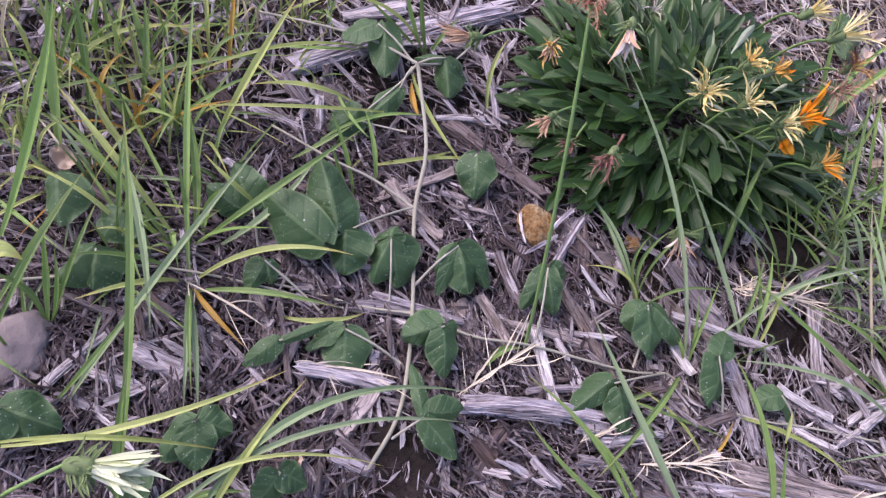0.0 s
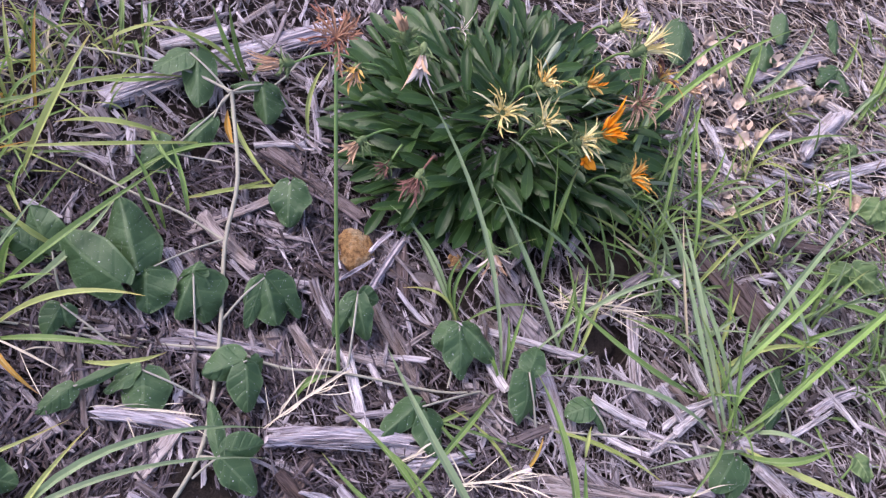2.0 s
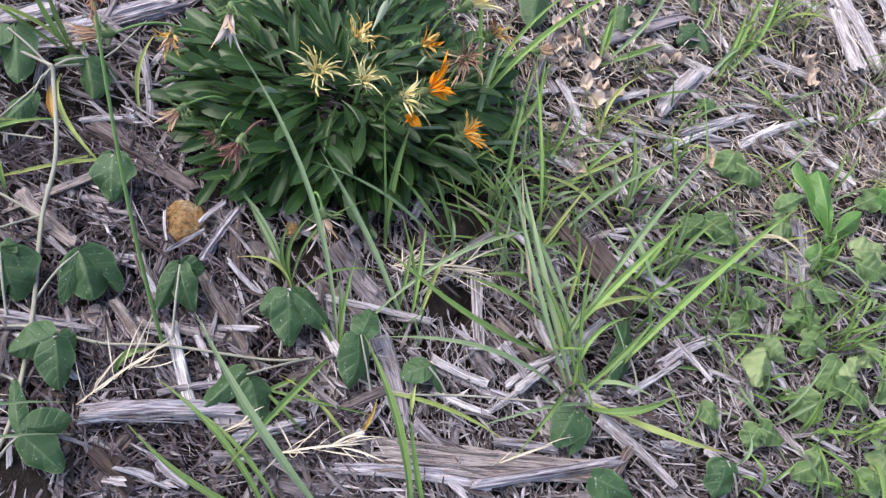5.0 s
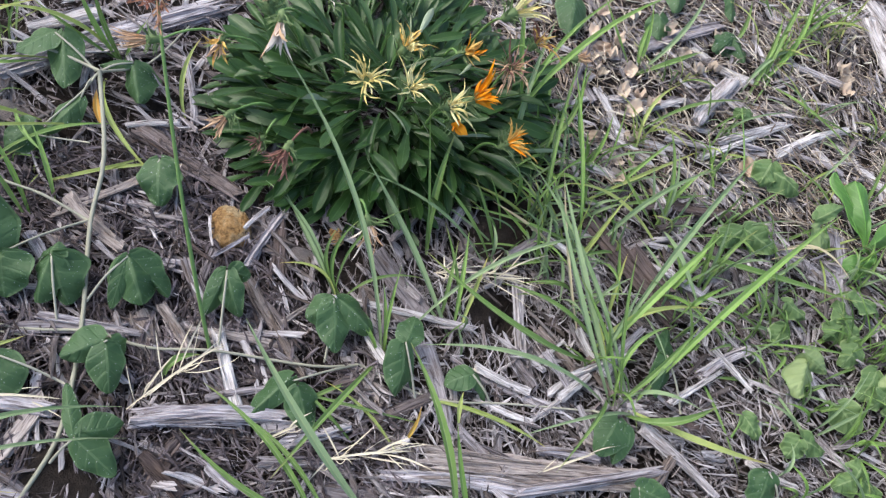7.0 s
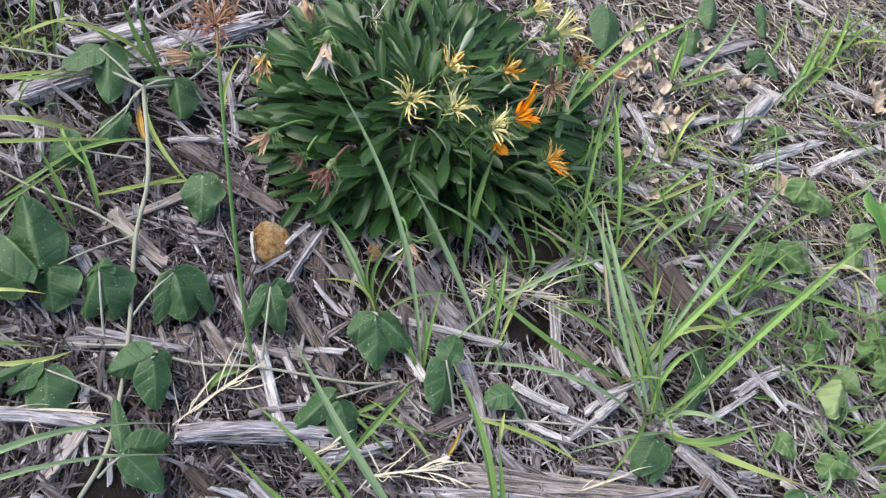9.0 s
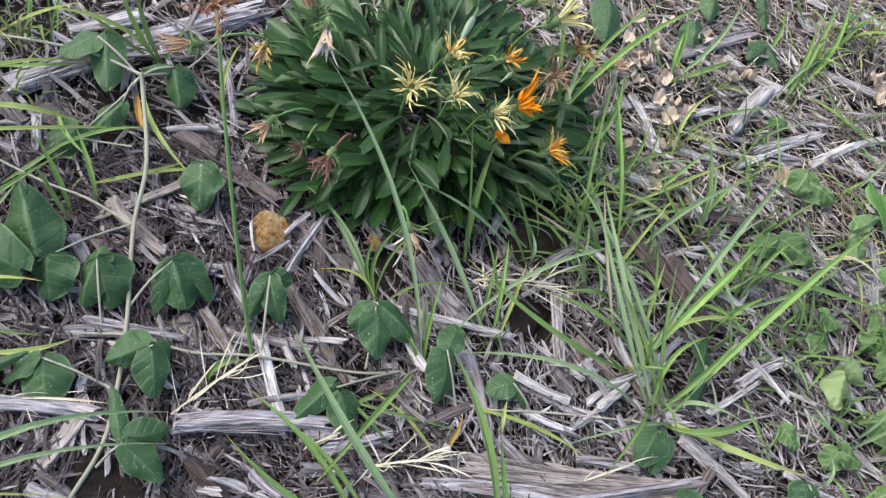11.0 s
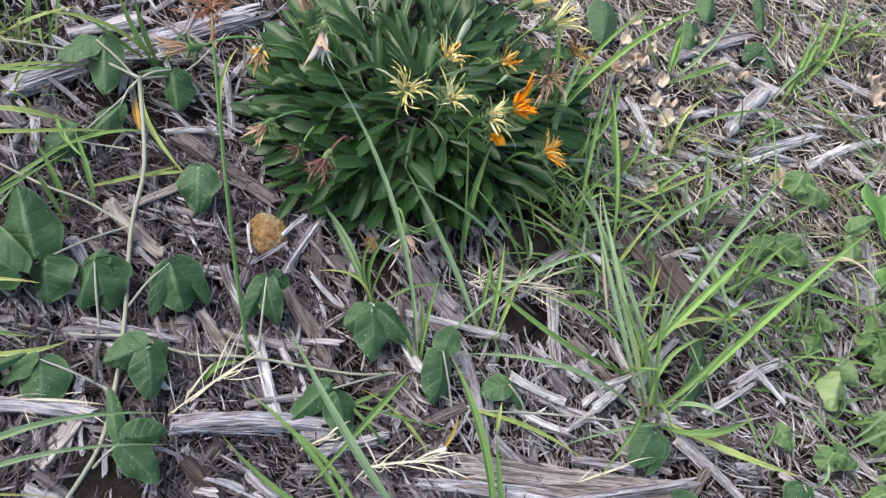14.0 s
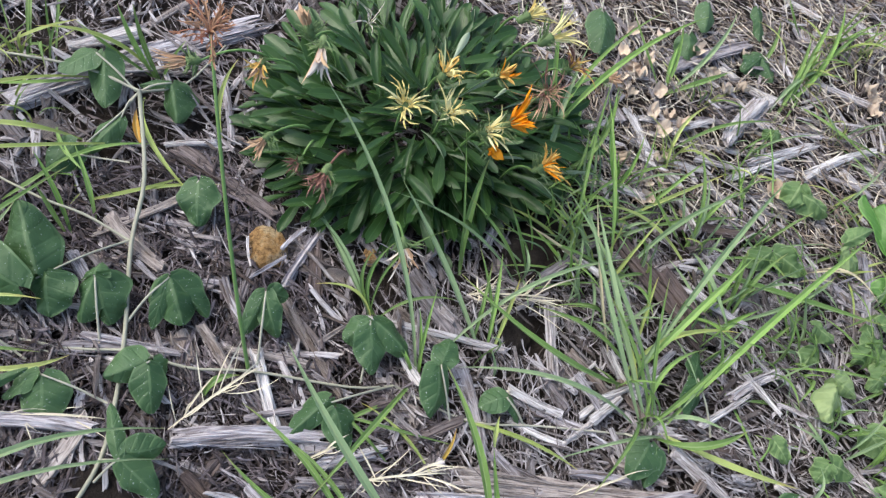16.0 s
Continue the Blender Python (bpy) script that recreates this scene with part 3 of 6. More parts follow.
def flower(at, root, tone, count, length, up=(0, 0, 1), spread=0.7, curl=0.5, bracts=24, seed=1, width=0.0018, second=None, label="", cup=0.0058, stalk_tone=None, plant=None):
    """A withered head: twisted ribbon petals out of a spiny green cup on a stalk from root to at."""
    g = random.Random(seed)
    plant = plant or gazania
    at, up = Vector(at), Vector(up).normalized()
    x = up.cross(Vector((0.31, 0.77, 0.2))).normalized()
    y = up.cross(x)
    head = under("flower_head", None, plant, label, Matrix.Translation(at))
    cupm = Mesh()
    pts = [at + up * (cup * t) for t in (-1.3, -1.0, -0.4, 0.2, 0.6)]
    rows, uvs = [], []
    for i, (p, r) in enumerate(zip(pts, (0.25, 0.5, 0.62, 0.6, 0.5))):
        rows.append([p + (x * math.cos(t) + y * math.sin(t)) * (r * cup) for t in (6.2832 * j / 10 for j in range(10))])
        uvs.append([(j / 10, i / 4) for j in range(11)])
    k = cupm.grid(rows, uvs, close=True)
    cupm.cap(k + 40, 10)
    for j in range(max(12, bracts) + 8):
        t = g.uniform(0, 6.283)
        o = x * math.cos(t) + y * math.sin(t)
        b0 = at + o * (cup * 0.55) - up * (cup * g.uniform(-0.4, 1.0))
        tipo = o * g.uniform(0.7, 1.3) + up * g.uniform(0.1, 0.9)
        strip(cupm, bend(b0, b0 + (o * 0.5 + up * 0.25) * 0.006, b0 + tipo * g.uniform(0.006, 0.013), 4), 0.0015)
    under("bract_cup", cupm.data("bract_cup", [BRACT]), head)
    for j in range(int(count * 1.6)):
        t = j * 2.39996 + g.uniform(-0.4, 0.4)
        o = x * math.cos(t) + y * math.sin(t)
        ln = length * g.uniform(0.6, 1.1)
        s = spread * g.uniform(0.15, 1.15)
        b0 = at + o * (cup * 0.45) + up * (cup * 0.4)
        p2 = b0 + (up * g.uniform(0.55, 0.95) * (1 - curl * 0.45) + o * s) * ln + Vector((g.gauss(0, 1), g.gauss(0, 1), g.gauss(0, 1) - 0.25)) * (ln * 0.22 * curl)
        p1 = b0 + (p2 - b0) * 0.5 + up * (ln * 0.12) + Vector((g.gauss(0, 1), g.gauss(0, 1), g.gauss(0, 1))) * (ln * 0.09 * curl)
        pm = Mesh()
        strip(pm, bend(b0, p1, p2, 7), width * g.uniform(0.6, 1.3), fold=g.uniform(0.2, 0.7), twist=g.gauss(0, 2.2) * curl * 2, face=o, taper=0.9, flat_root=0.6)
        tone_k = second if second and g.random() < 0.4 else tone
        under("petal", pm.data("petal", [PETALS[tone_k]]), head)
    root = Vector(root)
    mid = (at + root) / 2 + Vector((0, 0, 0.012))
    sm = Mesh()
    tube(sm, bend(at - up * (cup * 1.2), mid, root, 6), 0.001, 0.0014)
    under("flower_stalk", sm.data("flower_stalk", [stalk_tone or GSTEM]), plant)
    return head


# ---------------- stones, straw and litter ----------------
def rock(at, r, mat, label, seed):
    bm = bmesh.new()
    bmesh.ops.create_icosphere(bm, subdivisions=4, radius=1)
    for v in bm.verts:
        p = v.co.copy()
        k = 1 + 0.2 * noise.noise(p * 1.3 + Vector((seed * 7, 0, 0))) + 0.07 * noise.noise(p * 4 + Vector((0, seed, 0))) + 0.045 * noise.noise(p * 9) + 0.02 * noise.noise(p * 22)
        v.co = Vector((p.x * k * 0.85, p.y * k, p.z * k * 0.62)) * r
    me = bpy.data.meshes.new("stone")
    bm.to_mesh(me)
    bm.free()
    me.materials.append(mat)
    me.polygons.foreach_set("use_smooth", [True] * len(me.polygons))
    ob = new("stone", me)
    ob.location = (at[0], at[1], at[2] - r * 0.25)
    tagged(ob, label, "stone", "stones in the bed")


def soil_clod(at, r, seed):
    g = random.Random(seed)
    bm = bmesh.new()
    bmesh.ops.create_icosphere(bm, subdivisions=4, radius=1)
    for v in bm.verts:
        p = v.co.copy()
        k = 1 + 0.35 * noise.noise(p * 1.6 + Vector((seed * 5, 1, 0))) + 0.16 * noise.noise(p * 5) + 0.08 * noise.noise(p * 13)
        v.co = Vector((p.x * k * 1.2, p.y * k, p.z * k * 0.35)) * r
    me = bpy.data.meshes.new("soil_clod")
    bm.to_mesh(me)
    bm.free()
    me.materials.append(SOIL)
    ob = new("soil_clod", me)
    ob.location, ob.rotation_euler = (at[0], at[1], at[2] - r * 0.12), (0, 0, g.uniform(0, 6))
    tagged(ob, "dark crumbly lump of bare soil", "soil", "lumps of soil")


def straw(a, b, count, seed):
    """A bleached stalk that splits into a fan of dry shreds."""
    g = random.Random(seed)
    a, b = Vector(a), Vector(b)
    d = b - a
    side = d.cross(Vector((0, 0, 1))).normalized()
    s = empty("dry_straw", a, label="bleached dry grass stalk frayed into pale shreds on the mulch", category="straw", group="dry straw")
    m = Mesh()
    strip(m, bend(a, a + d * 0.5 + Vector((0, 0, 0.006)), b, 8), 0.0019, fold=0.3, taper=0.95)
    under("stalk", m.data("stalk", [PALEFIBRE]), s)
    for k in range(count):
        end = g.random() < 0.5
        q = a + d * (g.uniform(0, 0.2) if end else g.uniform(0.35, 0.7))
        w = (d * (g.uniform(-0.25, 0.45) if end else g.uniform(0.2, 0.6)) + side * g.gauss(0, 0.2) * d.length) + Vector((0, 0, g.uniform(-0.003, 0.02)))
        m = Mesh()
        strip(m, bend(q, q + w * 0.5 + side * g.gauss(0, 0.002) + Vector((0, 0, g.uniform(0, 0.006))), q + w, 7), g.uniform(0.0006, 0.0016), fold=0.3, twist=g.gauss(0, 1), taper=0.9)
        under("shred", m.data("shred", [PALEFIBRE]), s)


def crumple(at, size, seed):
    """A dry papery petal, cupped and wrinkled."""
    g = random.Random(seed)
    size *= 1.2
    lobes, ph = g.randint(3, 5), g.uniform(0, 6)
    m = Mesh()
    rows, uvs, n = [], [], 16
    o = Vector((g.uniform(0, 50), g.uniform(0, 50), 0))
    for i in range(n + 1):
        row = []
        for j in range(n + 1):
            u, v = i / n * 2 - 1, j / n * 2 - 1
            k = 1 / max(1, (u * u + v * v) ** 0.5)
            x, y = u * k, v * k
            rr, th = x * x + y * y, math.atan2(y, x)
            z = 0.75 * rr + 0.3 * rr * math.sin(lobes * th + ph) + 0.04 * rr * math.sin(11 * th) + 0.5 * noise.noise(Vector((x * 1.9, y * 1.9, 0)) + o) + 0.14 * noise.noise(Vector((x * 4, y * 4, 1)) + o) + 0.05 * noise.noise(Vector((x * 10, y * 10, 2)) + o)
            e = 1 + 0.25 * noise.noise(Vector((x, y, 3)) + o)
            row.append(Vector((x * e * 0.5, y * e * 0.36, z * 0.5)) * size)
        rows.append(row)
        uvs.append([(i / n, j / n) for j in range(n + 1)])
    m.grid(rows, uvs)
    ob = new("dry_petal", m.data("dry_petal", [CRUMPLE]))
    ob.matrix_basis = pose(*at, g.uniform(-40, 40), g.uniform(-40, 40), g.uniform(0, 360))
    tagged(ob, "crumpled cream and tan dry petal on the mulch", "dry petal", "dry petals")


def seed_stem(a, b, c, seed):
    g = random.Random(seed)
    s = empty("seed_head_grass", a, label="tall thin grass stem with an open reddish seed head", category="grass")
    m = Mesh()
    tube(m, bend(a, b, c, 14), 0.0016, 0.0011)
    under("stem", m.data("stem", [GSTEM]), s)
    c, up = Vector(c), (Vector(c) - Vector(b)).normalized()
    for k in range(13):
        t = k * 2.4
        o = Vector((math.cos(t), math.sin(t), 0)) * g.uniform(0.6, 1.2) + up * g.uniform(0.0, 0.9)
        e = c + o * g.uniform(0.01, 0.021)
        m = Mesh()
        tube(m, bend(c, (c + e) / 2 + Vector((0, 0, 0.004)), e, 5), 0.0006, 0.0004, 5)
        ray = under("spike", m.data("spike", [SEEDHEAD]), s)
        m = Mesh()
        for i in range(14):
            q = c + (e - c) * (0.2 + 0.058 * i)
            w = Vector((g.gauss(0, 1), g.gauss(0, 1), g.gauss(0, 1))).normalized()
            strip(m, bend(q, q + w * 0.002 + o * 0.001, q + w * 0.004 + o * 0.003, 3), 0.0014)
        under("seeds", m.data("seeds", [SEEDHEAD]), ray)


def bud(at, root, seed):
    b = empty("flower_bud", root, label="closed daisy-like flower head with greenish cream petals", category="flower")
    flower(at, root, "cream", 20, 0.046, (1, -0.1, 0.1), 0.26, 0.3, bracts=34, seed=31, width=0.0045, cup=0.009, plant=b)


def dry_leaf(a, b, width):
    d = leaf_data("dry_leaf", (Vector(b) - Vector(a)).length, width, ovate, 0.7, 0.25, [WOODS["tan"]], 10, 3, 0.12, 9)
    ob = new("dry_leaf", d)
    ob.matrix_basis = frame_of(a, b, (0.2, -0.3, 1))
    tagged(ob, "curled brown dead leaf lying on the mulch", "dead leaf", "dead leaves")


def scatter_chips():
    """Loose larger chips over the bed: objects of their own on a few shared meshes."""
    g = random.Random(21)
    kinds = []
    for k in range(24):
        m = Mesh()
        ln, w = g.uniform(0.035, 0.1), g.uniform(0.005, 0.0135)
        splinter(m, (-ln / 2, 0, 0), (ln / 2, 0, 0), w, w * g.uniform(0.35, 0.6), g, 14, 7, rag=0.16, bow=0.05)
        kinds.append(m.data("wood_chip", [WOODS[g.choice(("grey", "grey", "dark", "tan", "dark", "light"))]], smooth=False))
    pale = [k for k in kinds if k.materials[0] in (WOODS["light"], WOODS["grey"])]
    dull = [k for k in kinds if k.materials[0] is not WOODS["light"]]
    for k in range(172):
        while True:
            x, y = g.uniform(-0.3, 1.25), g.uniform(-0.05, 1.0)
            if inside(x, y, BED) and all((x - bx) ** 2 + (y - by) ** 2 > (br + 0.01) ** 2 for bx, by, br in BARE):
                break
        ang = math.degrees(2.2 + 1.4 * noise.noise((x * 5, y * 5, 1.7)) + g.gauss(0, 0.7))
        ob = new("wood_chip", g.choice(pale if x > 0.52 and y > 0.3 else dull))
        ob.matrix_basis = pose(x, y, height(x, y) + g.uniform(0.009, 0.015), g.gauss(0, 12), g.gauss(0, 4), ang)
        tagged(ob, "split wood chip lying loose in the mulch", "wood chip", "wood chips in the mulch")


scatter_chips()


# ---------------- single chips and logs ----------------
chip((-0.035, 0.487, 0.006), (0.197, 0.610, 0.006), 0.0233, 0.013, "grey", "wood_log", "long weathered grey split log lying on the mulch")
chip((0.122, 0.184, 0.012), (0.247, 0.180, 0.007), 0.0165, 0.017, "grey", "wood_log", "short weathered split branch with frayed end on mulch")
chip((-0.002, 0.203, 0.014), (0.076, 0.191, 0.012), 0.0125, 0.009, "grey")
chip((0.331, 0.145, 0.008), (0.543, 0.111, 0.008), 0.0280, 0.012, "tan", "wood_log", "broad split slab of weathered wood in the mulch")
chip((0.185, 0.257, 0.010), (0.203, 0.178, 0.008), 0.0114, 0.006, "light")
chip((0.126, 0.274, 0.004), (0.141, 0.209, 0.002), 0.0247, 0.008, "tan")
chip((0.141, 0.278, 0.008), (0.168, 0.230, 0.006), 0.0116, 0.008, "tan")
chip((0.207, 0.303, 0.008), (0.256, 0.210, 0.006), 0.0124, 0.008, "tan")
chip((0.052, 0.268, 0.010), (0.132, 0.251, 0.008), 0.0105, 0.009, "grey")
chip((0.286, 0.233, 0.006), (0.317, 0.183, 0.006), 0.0128, 0.007, "tan")
chip((0.351, 0.241, 0.008), (0.365, 0.157, 0.008), 0.0203, 0.007, "grey")
chip((0.316, 0.331, 0.004), (0.355, 0.265, 0.006), 0.0197, 0.006, "grey")
chip((0.441, 0.293, 0.014), (0.436, 0.223, 0.006), 0.0118, 0.008, "light")
chip((0.302, 0.172, 0.008), (0.353, 0.192, 0.012), 0.0180, 0.008, "dark")
chip((0.403, 0.249, 0.008), (0.272, 0.284, 0.006), 0.0067, 0.005, "light")
chip((0.239, 0.363, 0.008), (0.207, 0.310, 0.008), 0.0082, 0.006, "grey")
chip((0.236, 0.362, 0.006), (0.234, 0.303, 0.004), 0.0146, 0.008, "dark")
chip((0.062, 0.378, 0.008), (0.112, 0.325, 0.008), 0.0140, 0.007, "tan")
chip((0.104, 0.449, 0.010), (0.153, 0.455, 0.010), 0.0076, 0.005, "light")
chip((0.109, 0.453, 0.006), (0.209, 0.374, 0.008), 0.0209, 0.012, "dark")
chip((-0.007, 0.471, 0.006), (0.028, 0.454, 0.004), 0.0216, 0.005, "dark")
chip((0.151, 0.536, 0.008), (0.163, 0.452, 0.006), 0.0073, 0.005, "grey")
chip((0.158, 0.321, 0.008), (0.182, 0.266, 0.006), 0.0101, 0.006, "grey")
chip((0.164, 0.173, 0.004), (0.135, 0.126, 0.002), 0.0140, 0.012, "dark")
chip((0.036, 0.154, 0.008), (0.065, 0.133, 0.006), 0.0086, 0.006, "grey")
chip((0.419, 0.400, 0.010), (0.391, 0.353, 0.006), 0.0095, 0.005, "light")
chip((0.436, 0.318, 0.008), (0.508, 0.364, 0.010), 0.0105, 0.007, "grey")
chip((0.523, 0.371, 0.006), (0.596, 0.248, 0.004), 0.0213, 0.009, "dark")
chip((0.605, 0.326, 0.008), (0.677, 0.271, 0.004), 0.0185, 0.008, "grey")
chip((0.685, 0.492, 0.006), (0.760, 0.556, 0.010), 0.0227, 0.005, "light")
chip((0.665, 0.438, 0.008), (0.797, 0.489, 0.012), 0.0079, 0.005, "light")
chip((0.527, 0.159, 0.014), (0.586, 0.097, 0.008), 0.0132, 0.009, "light")
chip((0.434, 0.169, 0.008), (0.481, 0.198, 0.010), 0.0076, 0.005, "light")
chip((0.403, 0.206, 0.006), (0.466, 0.176, 0.006), 0.0085, 0.006, "grey")
chip((0.369, 0.168, 0.010), (0.417, 0.113, 0.006), 0.0090, 0.007, "grey")
chip((0.614, 0.380, 0.008), (0.710, 0.373, 0.006), 0.0126, 0.006, "dark")
chip((0.630, 0.588, 0.006), (0.762, 0.639, 0.006), 0.0223, 0.012, "grey")
chip((0.803, 0.356, 0.006), (0.775, 0.270, 0.006), 0.0229, 0.008, "grey")
chip((0.638, 0.442, 0.008), (0.666, 0.386, 0.006), 0.0082, 0.005, "grey")
chip((0.055, 0.215, 0.004), (0.089, 0.222, 0.004), 0.0135, 0.008, "dark")
chip((0.214, 0.175, 0.006), (0.288, 0.164, 0.004), 0.0131, 0.008, "grey")
chip((0.214, 0.149, 0.006), (0.291, 0.138, 0.004), 0.0111, 0.008, "grey")
chip((0.256, 0.127, 0.004), (0.333, 0.114, 0.004), 0.0171, 0.010, "grey")
chip((0.103, 0.150, 0.006), (0.125, 0.166, 0.006), 0.0073, 0.005, "dark")
chip((0.234, 0.258, 0.006), (0.272, 0.284, 0.006), 0.0066, 0.005, "tan")
chip((0.183, 0.330, 0.006), (0.170, 0.289, 0.004), 0.0075, 0.005, "grey")
chip((0.995, 0.701, 0.008), (1.001, 0.564, 0.008), 0.0243, 0.010, "light", "wood_log", "stout bleached piece of wood on the mulch")
chip((0.817, 0.460, 0.006), (0.838, 0.420, 0.006), 0.0137, 0.006, "light")
chip((1.071, 0.722, 0.006), (1.056, 0.621, 0.006), 0.0252, 0.009, "grey")
chip((0.649, 0.518, 0.006), (0.726, 0.511, 0.006), 0.0124, 0.006, "grey")
chip((0.573, 0.472, 0.006), (0.650, 0.451, 0.004), 0.0130, 0.006, "light")
chip((0.430, 0.112, 0.008), (0.299, 0.134, 0.008), 0.0130, 0.008, "grey")
chip((0.524, 0.104, 0.010), (0.555, 0.134, 0.012), 0.0157, 0.008, "tan")
chip((0.773, 0.312, 0.006), (0.782, 0.258, 0.006), 0.0135, 0.006, "grey")
chip((0.496, 0.223, 0.008), (0.513, 0.187, 0.006), 0.0107, 0.006, "tan")
chip((0.452, 0.190, 0.006), (0.496, 0.212, 0.010), 0.0096, 0.006, "light")
chip((-0.103, 0.180, 0.006), (-0.156, 0.197, 0.006), 0.0103, 0.008, "grey")
chip((-0.172, 0.172, 0.006), (-0.133, 0.220, 0.008), 0.0087, 0.006, "light")
chip((-0.159, 0.176, 0.006), (-0.090, 0.149, 0.006), 0.0086, 0.006, "grey")
chip((0.074, 0.581, 0.010), (0.010, 0.556, 0.008), 0.0217, 0.010, "light")
chip((-0.060, 0.438, 0.006), (0.000, 0.418, 0.004), 0.0108, 0.006, "grey")
chip((-0.194, 0.174, 0.006), (-0.156, 0.165, 0.006), 0.0100, 0.008, "grey")
chip((-0.114, 0.231, 0.006), (-0.094, 0.265, 0.008), 0.0084, 0.006, "grey")
chip((0.030, 0.144, 0.006), (0.075, 0.127, 0.004), 0.0104, 0.007, "grey")
chip((0.024, 0.121, 0.004), (0.006, 0.143, 0.004), 0.0079, 0.006, "tan")
chip((0.332, 0.131, 0.008), (0.467, 0.110, 0.008), 0.0115, 0.009, "tan")
chip((0.404, 0.112, 0.010), (0.546, 0.122, 0.012), 0.0091, 0.008, "grey")
chip((0.434, 0.145, 0.008), (0.492, 0.134, 0.008), 0.0083, 0.006, "grey")
chip((0.231, 0.161, 0.006), (0.288, 0.172, 0.008), 0.0087, 0.006, "grey")
chip((0.018, 0.182, 0.006), (0.056, 0.169, 0.006), 0.0064, 0.005, "grey")
chip((0.129, 0.319, 0.006), (0.161, 0.314, 0.006), 0.0056, 0.004, "grey")
chip((0.758, 0.445, 0.008), (0.879, 0.490, 0.008), 0.0125, 0.006, "light")
chip((0.699, 0.353, 0.008), (0.773, 0.297, 0.006), 0.0125, 0.006, "grey")
chip((0.823, 0.584, 0.008), (0.904, 0.548, 0.008), 0.0120, 0.006, "light")
chip((0.581, 0.515, 0.008), (0.667, 0.510, 0.008), 0.0097, 0.005, "light")
chip((0.469, 0.203, 0.012), (0.546, 0.228, 0.010), 0.0078, 0.005, "light")
chip((0.388, 0.191, 0.010), (0.437, 0.166, 0.010), 0.0065, 0.005, "light")
chip((0.426, 0.130, 0.010), (0.382, 0.154, 0.010), 0.0063, 0.005, "grey")
chip((0.475, 0.151, 0.008), (0.522, 0.130, 0.008), 0.0084, 0.006, "tan")
chip((0.448, 0.220, 0.008), (0.478, 0.239, 0.010), 0.0059, 0.004, "light")
chip((0.373, 0.226, 0.008), (0.404, 0.201, 0.008), 0.0057, 0.005, "grey")
chip((0.261, 0.257, 0.008), (0.292, 0.232, 0.008), 0.0056, 0.004, "grey")
chip((0.176, 0.198, 0.008), (0.232, 0.204, 0.010), 0.0061, 0.005, "grey")
chip((0.040, 0.312, 0.006), (0.072, 0.333, 0.006), 0.0045, 0.004, "grey")
chip((0.454, 0.251, 0.008), (0.483, 0.209, 0.008), 0.0098, 0.006, "tan")
chip((0.503, 0.203, 0.008), (0.558, 0.250, 0.008), 0.0110, 0.006, "grey")
chip((0.596, 0.201, 0.008), (0.662, 0.227, 0.008), 0.0092, 0.006, "grey")
chip((0.301, 0.293, 0.008), (0.347, 0.252, 0.006), 0.0077, 0.005, "tan")
chip((0.569, 0.528, 0.010), (0.583, 0.471, 0.008), 0.0143, 0.004, "light")
chip((0.517, 0.431, 0.010), (0.568, 0.413, 0.010), 0.0090, 0.005, "light")
chip((0.600, 0.414, 0.010), (0.615, 0.373, 0.008), 0.0079, 0.005, "light")
chip((0.615, 0.497, 0.010), (0.675, 0.517, 0.010), 0.0110, 0.004, "light")
chip((0.569, 0.466, 0.008), (0.612, 0.436, 0.010), 0.0070, 0.004, "light")
chip((0.633, 0.465, 0.010), (0.698, 0.452, 0.008), 0.0084, 0.005, "light")
chip((0.720, 0.420, 0.010), (0.743, 0.401, 0.008), 0.0119, 0.005, "light")
chip((0.518, 0.495, 0.008), (0.560, 0.513, 0.008), 0.0083, 0.004, "light")
chip((0.180, 0.315, 0.016), (0.212, 0.338, 0.014), 0.0038, 0.003, "grey")
chip((0.178, 0.356, 0.014), (0.181, 0.325, 0.016), 0.0033, 0.003, "light")
chip((0.206, 0.342, 0.016), (0.228, 0.366, 0.014), 0.0044, 0.003, "grey")
chip((0.160, 0.333, 0.010), (0.184, 0.312, 0.010), 0.0042, 0.003, "dark")
chip((0.467, 0.353, 0.008), (0.501, 0.324, 0.008), 0.0074, 0.005, "light")
chip((0.418, 0.406, 0.010), (0.456, 0.428, 0.010), 0.0065, 0.004, "light")
chip((0.491, 0.250, 0.010), (0.508, 0.203, 0.008), 0.0079, 0.005, "light")
chip((0.562, 0.178, 0.010), (0.625, 0.207, 0.010), 0.0080, 0.005, "light")
chip((0.618, 0.126, 0.010), (0.664, 0.098, 0.010), 0.0086, 0.006, "light")
chip((0.620, 0.229, 0.010), (0.648, 0.185, 0.008), 0.0082, 0.005, "light")

chip((-0.117, 0.210, 0.009), (-0.074, 0.193, 0.007), 0.0240, 0.011, "grey")
chip((-0.110, 0.251, 0.013), (-0.089, 0.235, 0.011), 0.0120, 0.005, "dark")
chip((0.035, 0.259, 0.009), (0.122, 0.255, 0.007), 0.0130, 0.006, "grey")
chip((0.039, 0.342, 0.009), (0.059, 0.306, 0.007), 0.0120, 0.005, "grey")
chip((-0.034, 0.477, 0.009), (-0.010, 0.447, 0.007), 0.0160, 0.007, "grey")
chip((0.318, 0.220, 0.014), (0.302, 0.250, 0.012), 0.0090, 0.004, "light")
chip((0.390, 0.217, 0.014), (0.438, 0.191, 0.012), 0.0090, 0.004, "light")
chip((0.454, 0.229, 0.014), (0.473, 0.189, 0.012), 0.0090, 0.004, "grey")
chip((0.459, 0.184, 0.014), (0.494, 0.206, 0.012), 0.0100, 0.005, "light")
